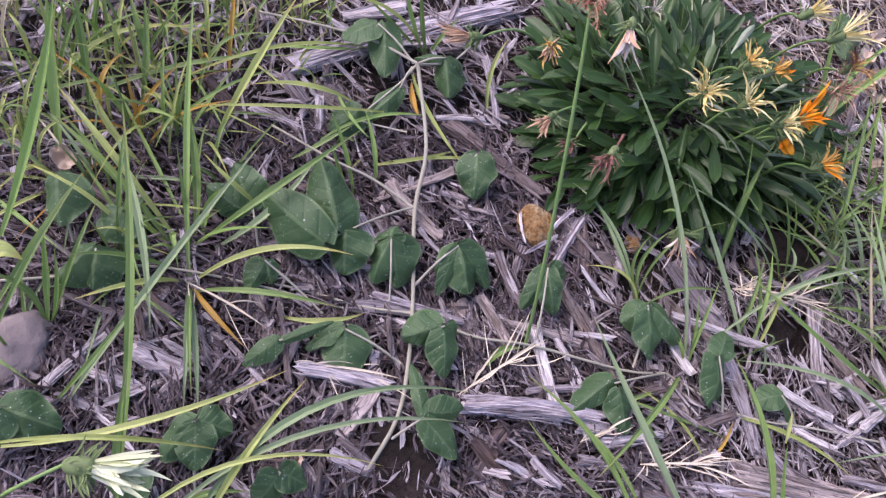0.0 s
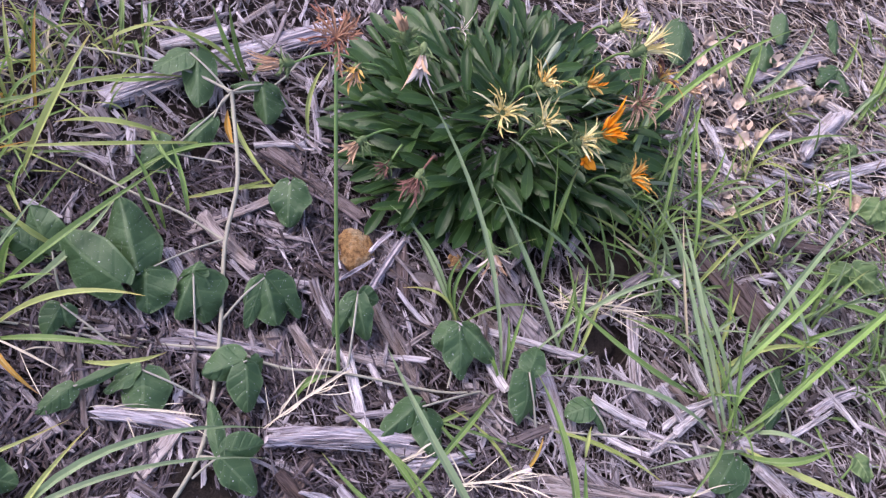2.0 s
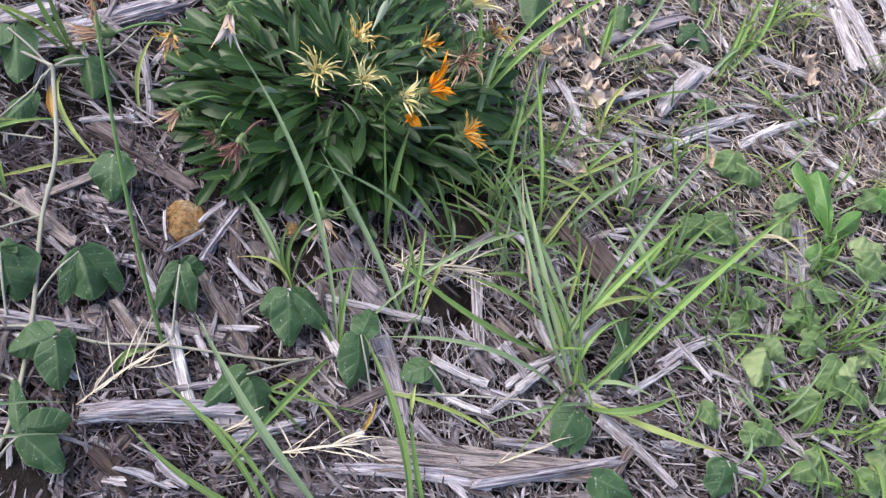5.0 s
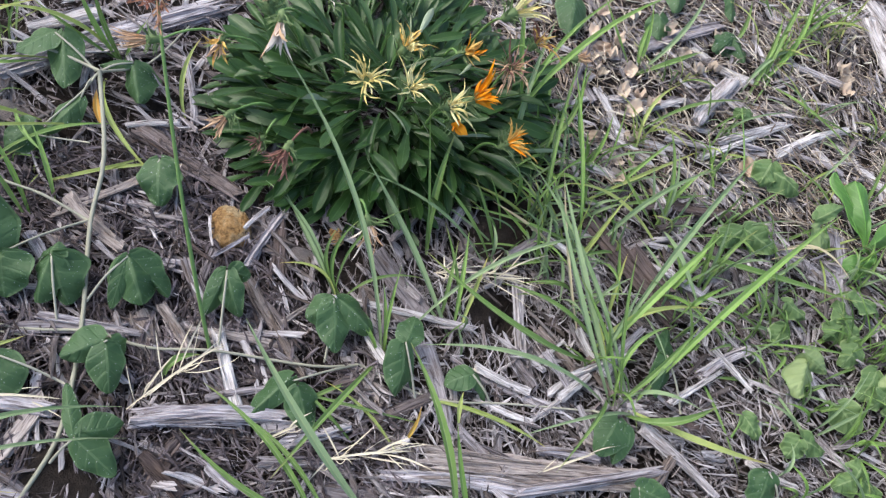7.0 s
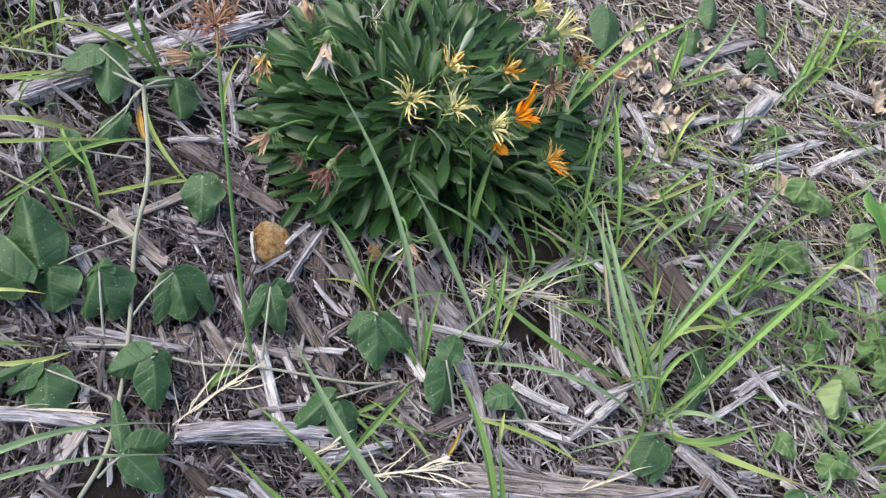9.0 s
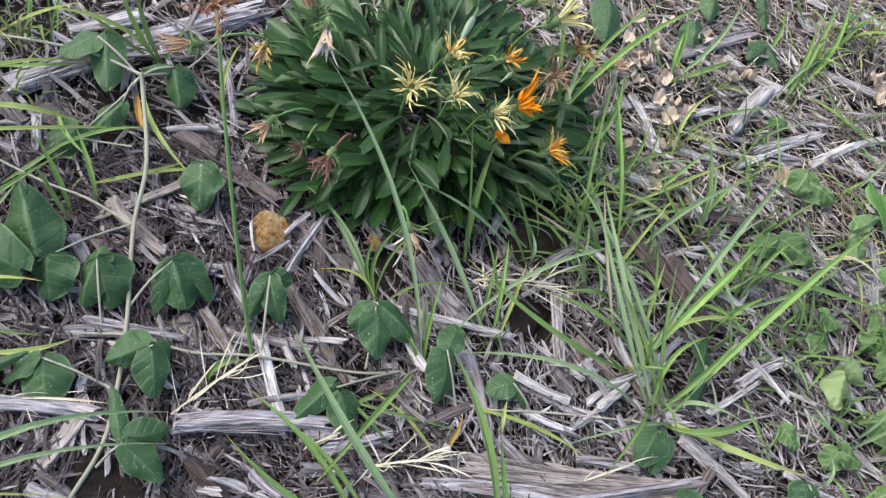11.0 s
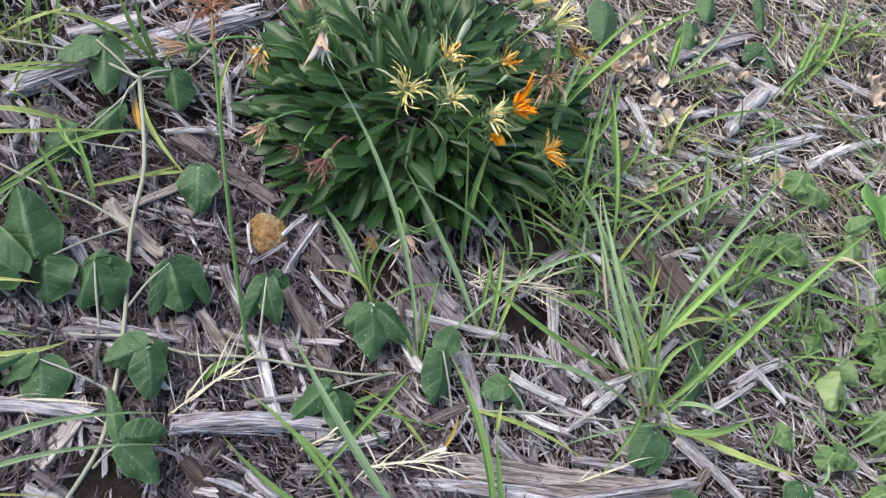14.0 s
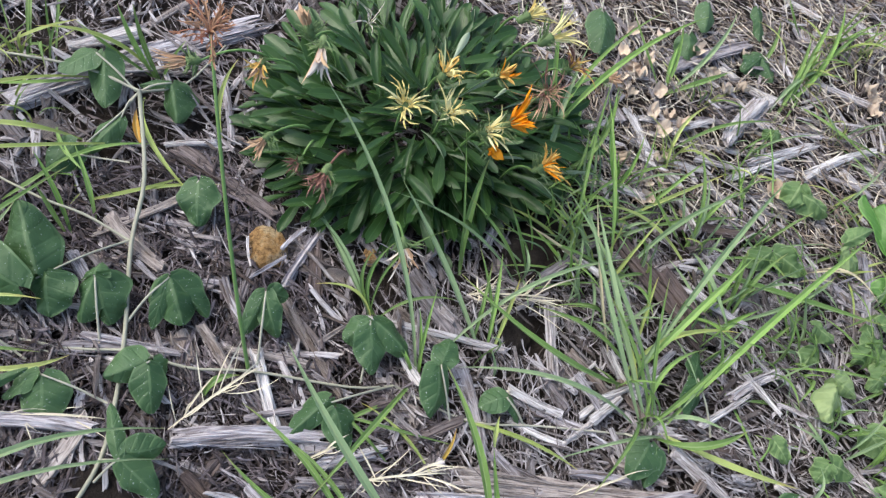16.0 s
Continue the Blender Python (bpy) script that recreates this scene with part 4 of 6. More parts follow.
chip((0.560, 0.329, 0.014), (0.589, 0.276, 0.012), 0.0180, 0.008, "dark")
chip((0.589, 0.305, 0.014), (0.639, 0.269, 0.012), 0.0140, 0.006, "grey")
chip((0.673, 0.481, 0.014), (0.743, 0.550, 0.012), 0.0200, 0.009, "light")
chip((0.689, 0.456, 0.014), (0.792, 0.490, 0.012), 0.0100, 0.005, "light")
chip((0.971, 0.666, 0.014), (0.968, 0.557, 0.012), 0.0220, 0.010, "light")
chip((0.576, 0.593, 0.014), (0.529, 0.497, 0.012), 0.0100, 0.005, "grey")
chip((0.134, 0.159, 0.009), (0.165, 0.125, 0.007), 0.0130, 0.006, "dark")
chip((0.179, 0.148, 0.009), (0.203, 0.126, 0.007), 0.0100, 0.005, "grey")
chip((0.273, 0.203, 0.009), (0.300, 0.212, 0.007), 0.0120, 0.005, "dark")

# ---------------- grass ----------------
t = tuft("grass_tuft", (0.316, 0.226, 0.000), "small grass tuft with long blades reaching over the plant")
blade(t, (0.316, 0.226, 0.000), (0.300, 0.320, 0.060), (0.232, 0.446, 0.128), 0.0060, "blue")
blade(t, (0.317, 0.227, 0.000), (0.320, 0.258, 0.040), (0.328, 0.285, 0.060), 0.0041, "bright")
blade(t, (0.316, 0.230, 0.000), (0.272, 0.181, 0.030), (0.225, 0.132, 0.022), 0.0064, "green")
blade(t, (0.315, 0.227, 0.000), (0.303, 0.245, 0.025), (0.293, 0.267, 0.020), 0.0046, "bright")
blade(t, (0.318, 0.227, 0.000), (0.318, 0.250, 0.025), (0.315, 0.276, 0.045), 0.0041, "bright")
t = tuft("grass_tuft", (0.377, 0.247, 0.000), "sparse green grass tuft rooted in bare soil")
blade(t, (0.376, 0.247, 0.000), (0.338, 0.324, 0.045), (0.302, 0.374, 0.082), 0.0072, "blue")
blade(t, (0.380, 0.252, 0.000), (0.385, 0.284, 0.030), (0.395, 0.329, 0.040), 0.0053, "bright")
blade(t, (0.384, 0.249, 0.000), (0.397, 0.278, 0.020), (0.416, 0.316, 0.020), 0.0049, "yellow")
blade(t, (0.365, 0.327, 0.000), (0.369, 0.369, 0.050), (0.380, 0.399, 0.085), 0.0084, "green")
blade(t, (0.367, 0.332, 0.000), (0.358, 0.354, 0.060), (0.354, 0.411, 0.110), 0.0029, "green")
blade(t, (0.423, 0.321, 0.000), (0.405, 0.339, 0.030), (0.363, 0.377, 0.060), 0.0050, "green")
blade(t, (0.429, 0.324, 0.000), (0.414, 0.345, 0.040), (0.397, 0.367, 0.070), 0.0050, "green")
blade(t, (0.418, 0.315, 0.000), (0.381, 0.339, 0.040), (0.296, 0.370, 0.070), 0.0044, "blue")
blade(t, (0.346, 0.256, 0.010), (0.411, 0.297, 0.035), (0.519, 0.326, 0.040), 0.0054, "blue")
t = tuft("grass_tuft", (0.516, 0.179, 0.000), "large green grass tuft with wide arching blades")
blade(t, (0.507, 0.182, 0.000), (0.428, 0.211, 0.045), (0.346, 0.229, 0.030), 0.0059, "blue")
blade(t, (0.510, 0.219, 0.000), (0.418, 0.234, 0.055), (0.349, 0.299, 0.060), 0.0073, "green")
blade(t, (0.512, 0.180, 0.000), (0.482, 0.254, 0.050), (0.468, 0.355, 0.075), 0.0071, "blue")
blade(t, (0.517, 0.179, 0.000), (0.492, 0.256, 0.045), (0.480, 0.370, 0.070), 0.0082, "blue")
blade(t, (0.520, 0.179, 0.000), (0.501, 0.237, 0.040), (0.478, 0.280, 0.060), 0.0057, "green")
blade(t, (0.522, 0.180, 0.000), (0.517, 0.227, 0.040), (0.532, 0.292, 0.070), 0.0048, "green")
blade(t, (0.500, 0.218, 0.010), (0.543, 0.254, 0.050), (0.630, 0.319, 0.060), 0.0078, "bright")
blade(t, (0.516, 0.228, 0.010), (0.577, 0.298, 0.050), (0.695, 0.406, 0.060), 0.0076, "blue")
blade(t, (0.531, 0.181, 0.005), (0.608, 0.240, 0.045), (0.771, 0.344, 0.055), 0.0084, "bright")
blade(t, (0.497, 0.225, 0.020), (0.548, 0.254, 0.030), (0.608, 0.253, 0.040), 0.0065, "yellow")
blade(t, (0.521, 0.171, 0.005), (0.540, 0.155, 0.035), (0.591, 0.166, 0.035), 0.0092, "green")
blade(t, (0.524, 0.176, 0.005), (0.565, 0.141, 0.030), (0.634, 0.119, 0.020), 0.0074, "yellow")
blade(t, (0.518, 0.183, 0.000), (0.557, 0.208, 0.040), (0.579, 0.228, 0.060), 0.0067, "green")
blade(t, (0.596, 0.328, 0.020), (0.672, 0.297, 0.030), (0.775, 0.262, 0.030), 0.0085, "green")
blade(t, (0.528, 0.180, 0.000), (0.491, 0.294, 0.055), (0.455, 0.394, 0.060), 0.0063, "blue")
blade(t, (0.514, 0.180, 0.000), (0.528, 0.220, 0.030), (0.572, 0.241, 0.030), 0.0058, "bright")
blade(t, (0.507, 0.228, 0.010), (0.464, 0.258, 0.040), (0.416, 0.279, 0.040), 0.0058, "green")
t = tuft("grass_tuft", (0.304, 0.082, 0.000), "grass tuft with long blue-green arching blades")
blade(t, (0.304, 0.090, 0.010), (0.250, 0.154, 0.060), (0.207, 0.230, 0.085), 0.0083, "blue")
blade(t, (0.283, 0.093, 0.005), (0.196, 0.129, 0.045), (0.163, 0.162, 0.055), 0.0062, "green")
blade(t, (0.363, 0.088, 0.000), (0.349, 0.162, 0.050), (0.329, 0.219, 0.060), 0.0085, "green")
blade(t, (0.376, 0.087, 0.000), (0.361, 0.137, 0.045), (0.358, 0.154, 0.060), 0.0059, "bright")
blade(t, (0.360, 0.156, 0.055), (0.360, 0.164, 0.062), (0.364, 0.177, 0.065), 0.0046, "yellow")
blade(t, (0.263, 0.087, 0.000), (0.233, 0.144, 0.025), (0.176, 0.207, 0.020), 0.0062, "green")
blade(t, (0.268, 0.102, 0.000), (0.230, 0.158, 0.020), (0.206, 0.183, 0.010), 0.0050, "green")
t = tuft("grass_tuft", (-0.086, 0.267, 0.000), "green grass tuft with yellowing blades and dry tips")
blade(t, (-0.084, 0.267, 0.000), (-0.025, 0.282, 0.045), (0.035, 0.275, 0.060), 0.0067, "yellow")
blade(t, (-0.081, 0.262, 0.000), (-0.034, 0.253, 0.030), (0.030, 0.250, 0.020), 0.0067, "green")
blade(t, (-0.084, 0.265, 0.000), (-0.069, 0.208, 0.030), (-0.061, 0.161, 0.020), 0.0059, "blue")
blade(t, (-0.085, 0.264, 0.000), (-0.075, 0.210, 0.034), (-0.071, 0.162, 0.020), 0.0055, "blue")
blade(t, (-0.082, 0.267, 0.000), (-0.073, 0.209, 0.036), (-0.066, 0.171, 0.030), 0.0043, "green")
blade(t, (-0.084, 0.267, 0.000), (-0.092, 0.329, 0.050), (-0.102, 0.464, 0.110), 0.0063, "bright")
blade(t, (-0.082, 0.267, 0.000), (-0.060, 0.235, 0.020), (-0.036, 0.216, 0.010), 0.0058, "orange")
blade(t, (-0.149, 0.168, 0.010), (-0.112, 0.230, 0.040), (-0.037, 0.341, 0.095), 0.0071, "blue")
blade(t, (-0.103, 0.100, 0.020), (-0.108, 0.209, 0.070), (-0.136, 0.357, 0.100), 0.0077, "green")
blade(t, (-0.143, 0.351, 0.060), (-0.115, 0.278, 0.050), (-0.099, 0.212, 0.040), 0.0072, "blue")
blade(t, (-0.092, 0.278, 0.000), (-0.130, 0.268, 0.040), (-0.154, 0.249, 0.070), 0.0060, "green")
blade(t, (-0.087, 0.269, 0.000), (-0.115, 0.247, 0.040), (-0.153, 0.230, 0.040), 0.0064, "yellow")
blade(t, (-0.083, 0.304, 0.000), (-0.053, 0.310, 0.040), (0.036, 0.403, 0.040), 0.0077, "green")
blade(t, (-0.070, 0.301, 0.000), (-0.033, 0.319, 0.030), (0.002, 0.370, 0.040), 0.0079, "blue")
blade(t, (-0.104, 0.302, 0.000), (-0.139, 0.331, 0.030), (-0.198, 0.376, 0.050), 0.0082, "green")
blade(t, (-0.101, 0.307, 0.000), (-0.157, 0.356, 0.050), (-0.196, 0.395, 0.060), 0.0076, "yellow")
blade(t, (-0.133, 0.367, 0.000), (-0.167, 0.392, 0.035), (-0.182, 0.417, 0.050), 0.0071, "yellow")
blade(t, (-0.086, 0.309, 0.000), (-0.091, 0.358, 0.030), (-0.101, 0.394, 0.060), 0.0089, "green")
blade(t, (-0.080, 0.310, 0.000), (-0.077, 0.329, 0.020), (-0.064, 0.334, 0.040), 0.0080, "bright")
blade(t, (-0.035, 0.338, 0.005), (-0.056, 0.335, 0.040), (-0.084, 0.356, 0.050), 0.0061, "yellow")
blade(t, (0.037, 0.452, 0.008), (-0.013, 0.443, 0.040), (-0.061, 0.451, 0.020), 0.0071, "yellow")
blade(t, (0.068, 0.450, 0.008), (-0.002, 0.421, 0.040), (-0.106, 0.414, 0.030), 0.0052, "yellow")
blade(t, (-0.084, 0.402, 0.000), (-0.059, 0.438, 0.050), (-0.025, 0.494, 0.090), 0.0088, "yellow")
blade(t, (-0.103, 0.442, 0.000), (-0.083, 0.480, 0.040), (-0.046, 0.484, 0.050), 0.0053, "green")
blade(t, (-0.212, 0.412, 0.000), (-0.126, 0.450, 0.030), (-0.021, 0.473, 0.040), 0.0066, "green")
blade(t, (-0.251, 0.404, 0.010), (-0.195, 0.412, 0.040), (-0.140, 0.433, 0.040), 0.0053, "green")
blade(t, (0.039, 0.520, 0.010), (-0.036, 0.482, 0.040), (-0.115, 0.440, 0.030), 0.0058, "yellow")
blade(t, (-0.226, 0.398, 0.000), (-0.173, 0.469, 0.040), (-0.089, 0.485, 0.040), 0.0065, "yellow")
blade(t, (-0.185, 0.410, 0.000), (-0.189, 0.442, 0.040), (-0.197, 0.474, 0.080), 0.0082, "green")
blade(t, (-0.148, 0.428, 0.000), (-0.143, 0.450, 0.040), (-0.148, 0.489, 0.070), 0.0074, "green")
blade(t, (-0.136, 0.468, 0.000), (-0.151, 0.473, 0.040), (-0.163, 0.502, 0.060), 0.0085, "green")
blade(t, (-0.196, 0.358, 0.000), (-0.203, 0.410, 0.060), (-0.199, 0.433, 0.120), 0.0108, "bright")
t = tuft("grass_tuft", (0.094, 0.527, 0.000), "small green grass tuft beside a weathered log")
blade(t, (0.095, 0.527, 0.000), (0.075, 0.539, 0.040), (0.063, 0.556, 0.070), 0.0071, "bright")
blade(t, (0.097, 0.527, 0.000), (0.085, 0.534, 0.040), (0.078, 0.547, 0.080), 0.0061, "green")
blade(t, (0.094, 0.530, 0.000), (0.051, 0.534, 0.050), (-0.001, 0.531, 0.060), 0.0069, "yellow")
blade(t, (0.093, 0.530, 0.000), (0.049, 0.537, 0.040), (0.026, 0.551, 0.050), 0.0060, "green")
blade(t, (0.097, 0.527, 0.000), (0.105, 0.534, 0.020), (0.120, 0.545, 0.040), 0.0057, "green")
blade(t, (0.083, 0.509, 0.000), (0.099, 0.434, 0.025), (0.135, 0.392, 0.010), 0.0058, "yellow")
blade(t, (0.086, 0.443, 0.020), (0.081, 0.461, 0.020), (0.080, 0.479, 0.020), 0.0074, "orange")
blade(t, (0.154, 0.462, 0.005), (0.151, 0.488, 0.025), (0.167, 0.528, 0.040), 0.0056, "yellow")
blade(t, (-0.036, 0.499, 0.020), (-0.004, 0.499, 0.025), (0.034, 0.513, 0.015), 0.0054, "bright")
blade(t, (-0.041, 0.548, 0.010), (-0.010, 0.553, 0.030), (0.028, 0.561, 0.040), 0.0055, "yellow")
t = tuft("grass_tuft", (0.287, 0.284, 0.000), "low grass tuft spreading under the leaves")
blade(t, (0.285, 0.284, 0.000), (0.278, 0.311, 0.025), (0.299, 0.333, 0.050), 0.0047, "green")
blade(t, (0.283, 0.284, 0.000), (0.257, 0.333, 0.025), (0.239, 0.374, 0.030), 0.0057, "blue")
blade(t, (0.280, 0.286, 0.000), (0.253, 0.346, 0.030), (0.221, 0.388, 0.025), 0.0048, "blue")
blade(t, (0.287, 0.284, 0.000), (0.313, 0.291, 0.025), (0.356, 0.293, 0.020), 0.0038, "green")
blade(t, (0.280, 0.284, 0.000), (0.299, 0.323, 0.035), (0.344, 0.340, 0.060), 0.0033, "green")
blade(t, (0.287, 0.286, 0.000), (0.273, 0.317, 0.030), (0.281, 0.328, 0.045), 0.0043, "green")
blade(t, (0.282, 0.281, 0.000), (0.272, 0.300, 0.015), (0.235, 0.313, 0.010), 0.0038, "yellow")
blade(t, (0.232, 0.206, 0.006), (0.287, 0.184, 0.020), (0.345, 0.170, 0.008), 0.0035, "green")
blade(t, (0.296, 0.209, 0.005), (0.257, 0.193, 0.015), (0.231, 0.178, 0.008), 0.0044, "green")
blade(t, (0.341, 0.193, 0.005), (0.396, 0.171, 0.020), (0.445, 0.144, 0.010), 0.0050, "yellow")
blade(t, (0.323, 0.153, 0.005), (0.334, 0.164, 0.012), (0.342, 0.182, 0.020), 0.0040, "orange")
blade(t, (0.288, 0.159, 0.004), (0.265, 0.183, 0.018), (0.245, 0.209, 0.010), 0.0039, "green")
blade(t, (0.323, 0.145, 0.004), (0.296, 0.182, 0.018), (0.268, 0.208, 0.010), 0.0035, "yellow")
t = tuft("grass_tuft", (0.509, 0.328, 0.000), "green grass tuft with a jointed pale stalk")
blade(t, (0.509, 0.328, 0.000), (0.493, 0.353, 0.030), (0.474, 0.383, 0.050), 0.0073, "blue")
blade(t, (0.512, 0.328, 0.000), (0.507, 0.360, 0.040), (0.511, 0.487, 0.080), 0.0052, "bright")
blade(t, (0.540, 0.418, 0.000), (0.522, 0.444, 0.040), (0.531, 0.504, 0.070), 0.0055, "bright")
blade(t, (0.531, 0.418, 0.000), (0.545, 0.432, 0.030), (0.557, 0.459, 0.050), 0.0050, "bright")
blade(t, (0.494, 0.328, 0.000), (0.457, 0.341, 0.030), (0.419, 0.357, 0.045), 0.0050, "straw")
blade(t, (0.600, 0.323, 0.000), (0.549, 0.374, 0.030), (0.491, 0.375, 0.050), 0.0059, "yellow")
blade(t, (0.523, 0.328, 0.000), (0.578, 0.368, 0.030), (0.655, 0.398, 0.050), 0.0065, "blue")
blade(t, (0.516, 0.334, 0.000), (0.462, 0.341, 0.030), (0.395, 0.362, 0.030), 0.0046, "green")
blade(t, (0.531, 0.385, 0.010), (0.587, 0.407, 0.020), (0.651, 0.431, 0.030), 0.0051, "yellow")
blade(t, (0.470, 0.322, 0.000), (0.483, 0.402, 0.050), (0.532, 0.520, 0.060), 0.0052, "green")
blade(t, (0.448, 0.388, 0.000), (0.461, 0.458, 0.060), (0.488, 0.520, 0.110), 0.0069, "blue")
blade(t, (0.475, 0.469, 0.020), (0.458, 0.496, 0.080), (0.457, 0.546, 0.130), 0.0069, "bright")
blade(t, (0.451, 0.454, 0.020), (0.515, 0.508, 0.080), (0.625, 0.566, 0.110), 0.0076, "bright")
blade(t, (0.455, 0.441, 0.020), (0.506, 0.522, 0.080), (0.568, 0.556, 0.120), 0.0055, "bright")
blade(t, (0.456, 0.428, 0.010), (0.499, 0.443, 0.030), (0.534, 0.499, 0.060), 0.0066, "green")
blade(t, (0.494, 0.232, 0.000), (0.482, 0.301, 0.040), (0.480, 0.372, 0.072), 0.0040, "straw")
t = tuft("grass_tuft", (-0.177, 0.226, 0.000), "bright green grass tuft with broad blades")
blade(t, (-0.176, 0.224, 0.000), (-0.176, 0.246, 0.030), (-0.175, 0.269, 0.070), 0.0063, "bright")
blade(t, (-0.173, 0.226, 0.000), (-0.161, 0.251, 0.040), (-0.147, 0.301, 0.060), 0.0055, "green")
blade(t, (-0.178, 0.226, 0.000), (-0.191, 0.239, 0.040), (-0.206, 0.236, 0.060), 0.0062, "green")
blade(t, (-0.210, 0.273, 0.040), (-0.192, 0.322, 0.090), (-0.177, 0.396, 0.160), 0.0100, "bright")
blade(t, (-0.213, 0.225, 0.010), (-0.184, 0.266, 0.050), (-0.161, 0.323, 0.060), 0.0070, "green")
blade(t, (-0.214, 0.246, 0.040), (-0.200, 0.254, 0.060), (-0.188, 0.252, 0.050), 0.0189, "yellow")
blade(t, (-0.175, 0.226, 0.000), (-0.166, 0.242, 0.040), (-0.167, 0.258, 0.060), 0.0047, "bright")
t = tuft("grass_tuft", (-0.106, 0.072, 0.000), "grass tuft with long arching yellow-green blades")
blade(t, (-0.177, 0.130, 0.030), (-0.085, 0.141, 0.070), (-0.004, 0.183, 0.060), 0.0059, "yellow")
blade(t, (-0.174, 0.124, 0.060), (-0.105, 0.124, 0.090), (-0.039, 0.130, 0.050), 0.0046, "yellow")
blade(t, (-0.051, 0.081, 0.000), (-0.023, 0.128, 0.060), (0.010, 0.179, 0.060), 0.0061, "yellow")
blade(t, (-0.058, 0.083, 0.010), (0.003, 0.148, 0.070), (0.124, 0.182, 0.045), 0.0072, "blue")
blade(t, (-0.086, 0.080, 0.000), (-0.009, 0.132, 0.060), (0.127, 0.164, 0.030), 0.0054, "blue")
blade(t, (-0.109, 0.072, 0.000), (-0.025, 0.122, 0.060), (0.066, 0.128, 0.040), 0.0043, "yellow")
blade(t, (-0.161, 0.166, 0.000), (-0.133, 0.187, 0.040), (-0.105, 0.226, 0.060), 0.0053, "green")
blade(t, (-0.105, 0.102, 0.010), (-0.103, 0.137, 0.060), (-0.099, 0.167, 0.090), 0.0063, "green")
blade(t, (-0.207, 0.200, 0.010), (-0.183, 0.239, 0.060), (-0.162, 0.302, 0.070), 0.0053, "green")
blade(t, (-0.061, 0.104, 0.010), (-0.042, 0.108, 0.030), (-0.021, 0.109, 0.030), 0.0059, "green")
t = tuft("grass_tuft", (0.088, 0.398, 0.000), "thin yellow-green grass runner over the mulch")
blade(t, (0.004, 0.410, 0.010), (0.047, 0.434, 0.020), (0.097, 0.442, 0.020), 0.0053, "bright")
blade(t, (0.050, 0.390, 0.010), (0.094, 0.400, 0.015), (0.154, 0.406, 0.015), 0.0048, "yellow")
blade(t, (0.015, 0.463, 0.010), (0.030, 0.427, 0.020), (0.045, 0.410, 0.020), 0.0052, "bright")
blade(t, (0.054, 0.374, 0.000), (0.051, 0.389, 0.020), (0.038, 0.425, 0.040), 0.0056, "bright")
blade(t, (0.036, 0.362, 0.000), (0.027, 0.384, 0.025), (0.010, 0.410, 0.050), 0.0055, "bright")
blade(t, (0.032, 0.362, 0.000), (0.021, 0.376, 0.020), (0.013, 0.385, 0.040), 0.0050, "bright")
blade(t, (-0.018, 0.387, 0.010), (-0.004, 0.392, 0.020), (0.029, 0.414, 0.030), 0.0055, "green")
blade(t, (0.125, 0.420, 0.005), (0.064, 0.390, 0.015), (0.050, 0.389, 0.010), 0.0042, "yellow")
blade(t, (0.069, 0.368, 0.004), (0.082, 0.348, 0.008), (0.084, 0.339, 0.005), 0.0051, "orange")
blade(t, (0.147, 0.217, 0.005), (0.155, 0.225, 0.020), (0.174, 0.231, 0.015), 0.0081, "green")
blade(t, (-0.012, 0.243, 0.010), (0.024, 0.239, 0.020), (0.049, 0.249, 0.015), 0.0062, "yellow")
t = tuft("grass_tuft", (0.625, 0.556, 0.000), "small bright grass tuft in the mulch")
blade(t, (0.625, 0.556, 0.000), (0.641, 0.589, 0.020), (0.643, 0.620, 0.050), 0.0063, "bright")
blade(t, (0.627, 0.556, 0.000), (0.660, 0.559, 0.020), (0.705, 0.578, 0.020), 0.0087, "green")
blade(t, (0.623, 0.556, 0.000), (0.600, 0.584, 0.030), (0.584, 0.629, 0.050), 0.0049, "green")
blade(t, (0.629, 0.558, 0.000), (0.631, 0.580, 0.020), (0.648, 0.610, 0.030), 0.0063, "bright")
blade(t, (0.628, 0.557, 0.000), (0.669, 0.583, 0.030), (0.717, 0.642, 0.050), 0.0069, "blue")
blade(t, (0.599, 0.442, 0.000), (0.598, 0.460, 0.025), (0.657, 0.519, 0.030), 0.0052, "yellow")
blade(t, (0.612, 0.475, 0.005), (0.663, 0.497, 0.020), (0.744, 0.510, 0.020), 0.0054, "green")
t = tuft("grass_tuft", (0.787, 0.554, 0.000), "green grass tuft with blades fanned flat")
blade(t, (0.782, 0.549, 0.000), (0.798, 0.580, 0.030), (0.850, 0.654, 0.050), 0.0078, "green")
blade(t, (0.787, 0.554, 0.000), (0.831, 0.596, 0.025), (0.913, 0.653, 0.040), 0.0060, "green")
blade(t, (0.769, 0.544, 0.000), (0.810, 0.573, 0.020), (0.874, 0.675, 0.050), 0.0072, "bright")
blade(t, (0.756, 0.527, 0.000), (0.796, 0.584, 0.025), (0.826, 0.635, 0.030), 0.0078, "green")
blade(t, (0.789, 0.558, 0.000), (0.816, 0.508, 0.020), (0.863, 0.456, 0.010), 0.0063, "green")
blade(t, (0.751, 0.535, 0.000), (0.776, 0.561, 0.020), (0.833, 0.592, 0.020), 0.0064, "blue")
blade(t, (0.758, 0.602, 0.000), (0.774, 0.620, 0.020), (0.781, 0.646, 0.040), 0.0066, "green")
blade(t, (0.842, 0.665, 0.000), (0.822, 0.671, 0.020), (0.817, 0.698, 0.030), 0.0062, "green")
t = tuft("grass_tuft", (0.601, 0.361, 0.000), "green grass tuft among grey wood shreds")
blade(t, (0.604, 0.361, 0.000), (0.609, 0.376, 0.020), (0.609, 0.442, 0.060), 0.0061, "green")
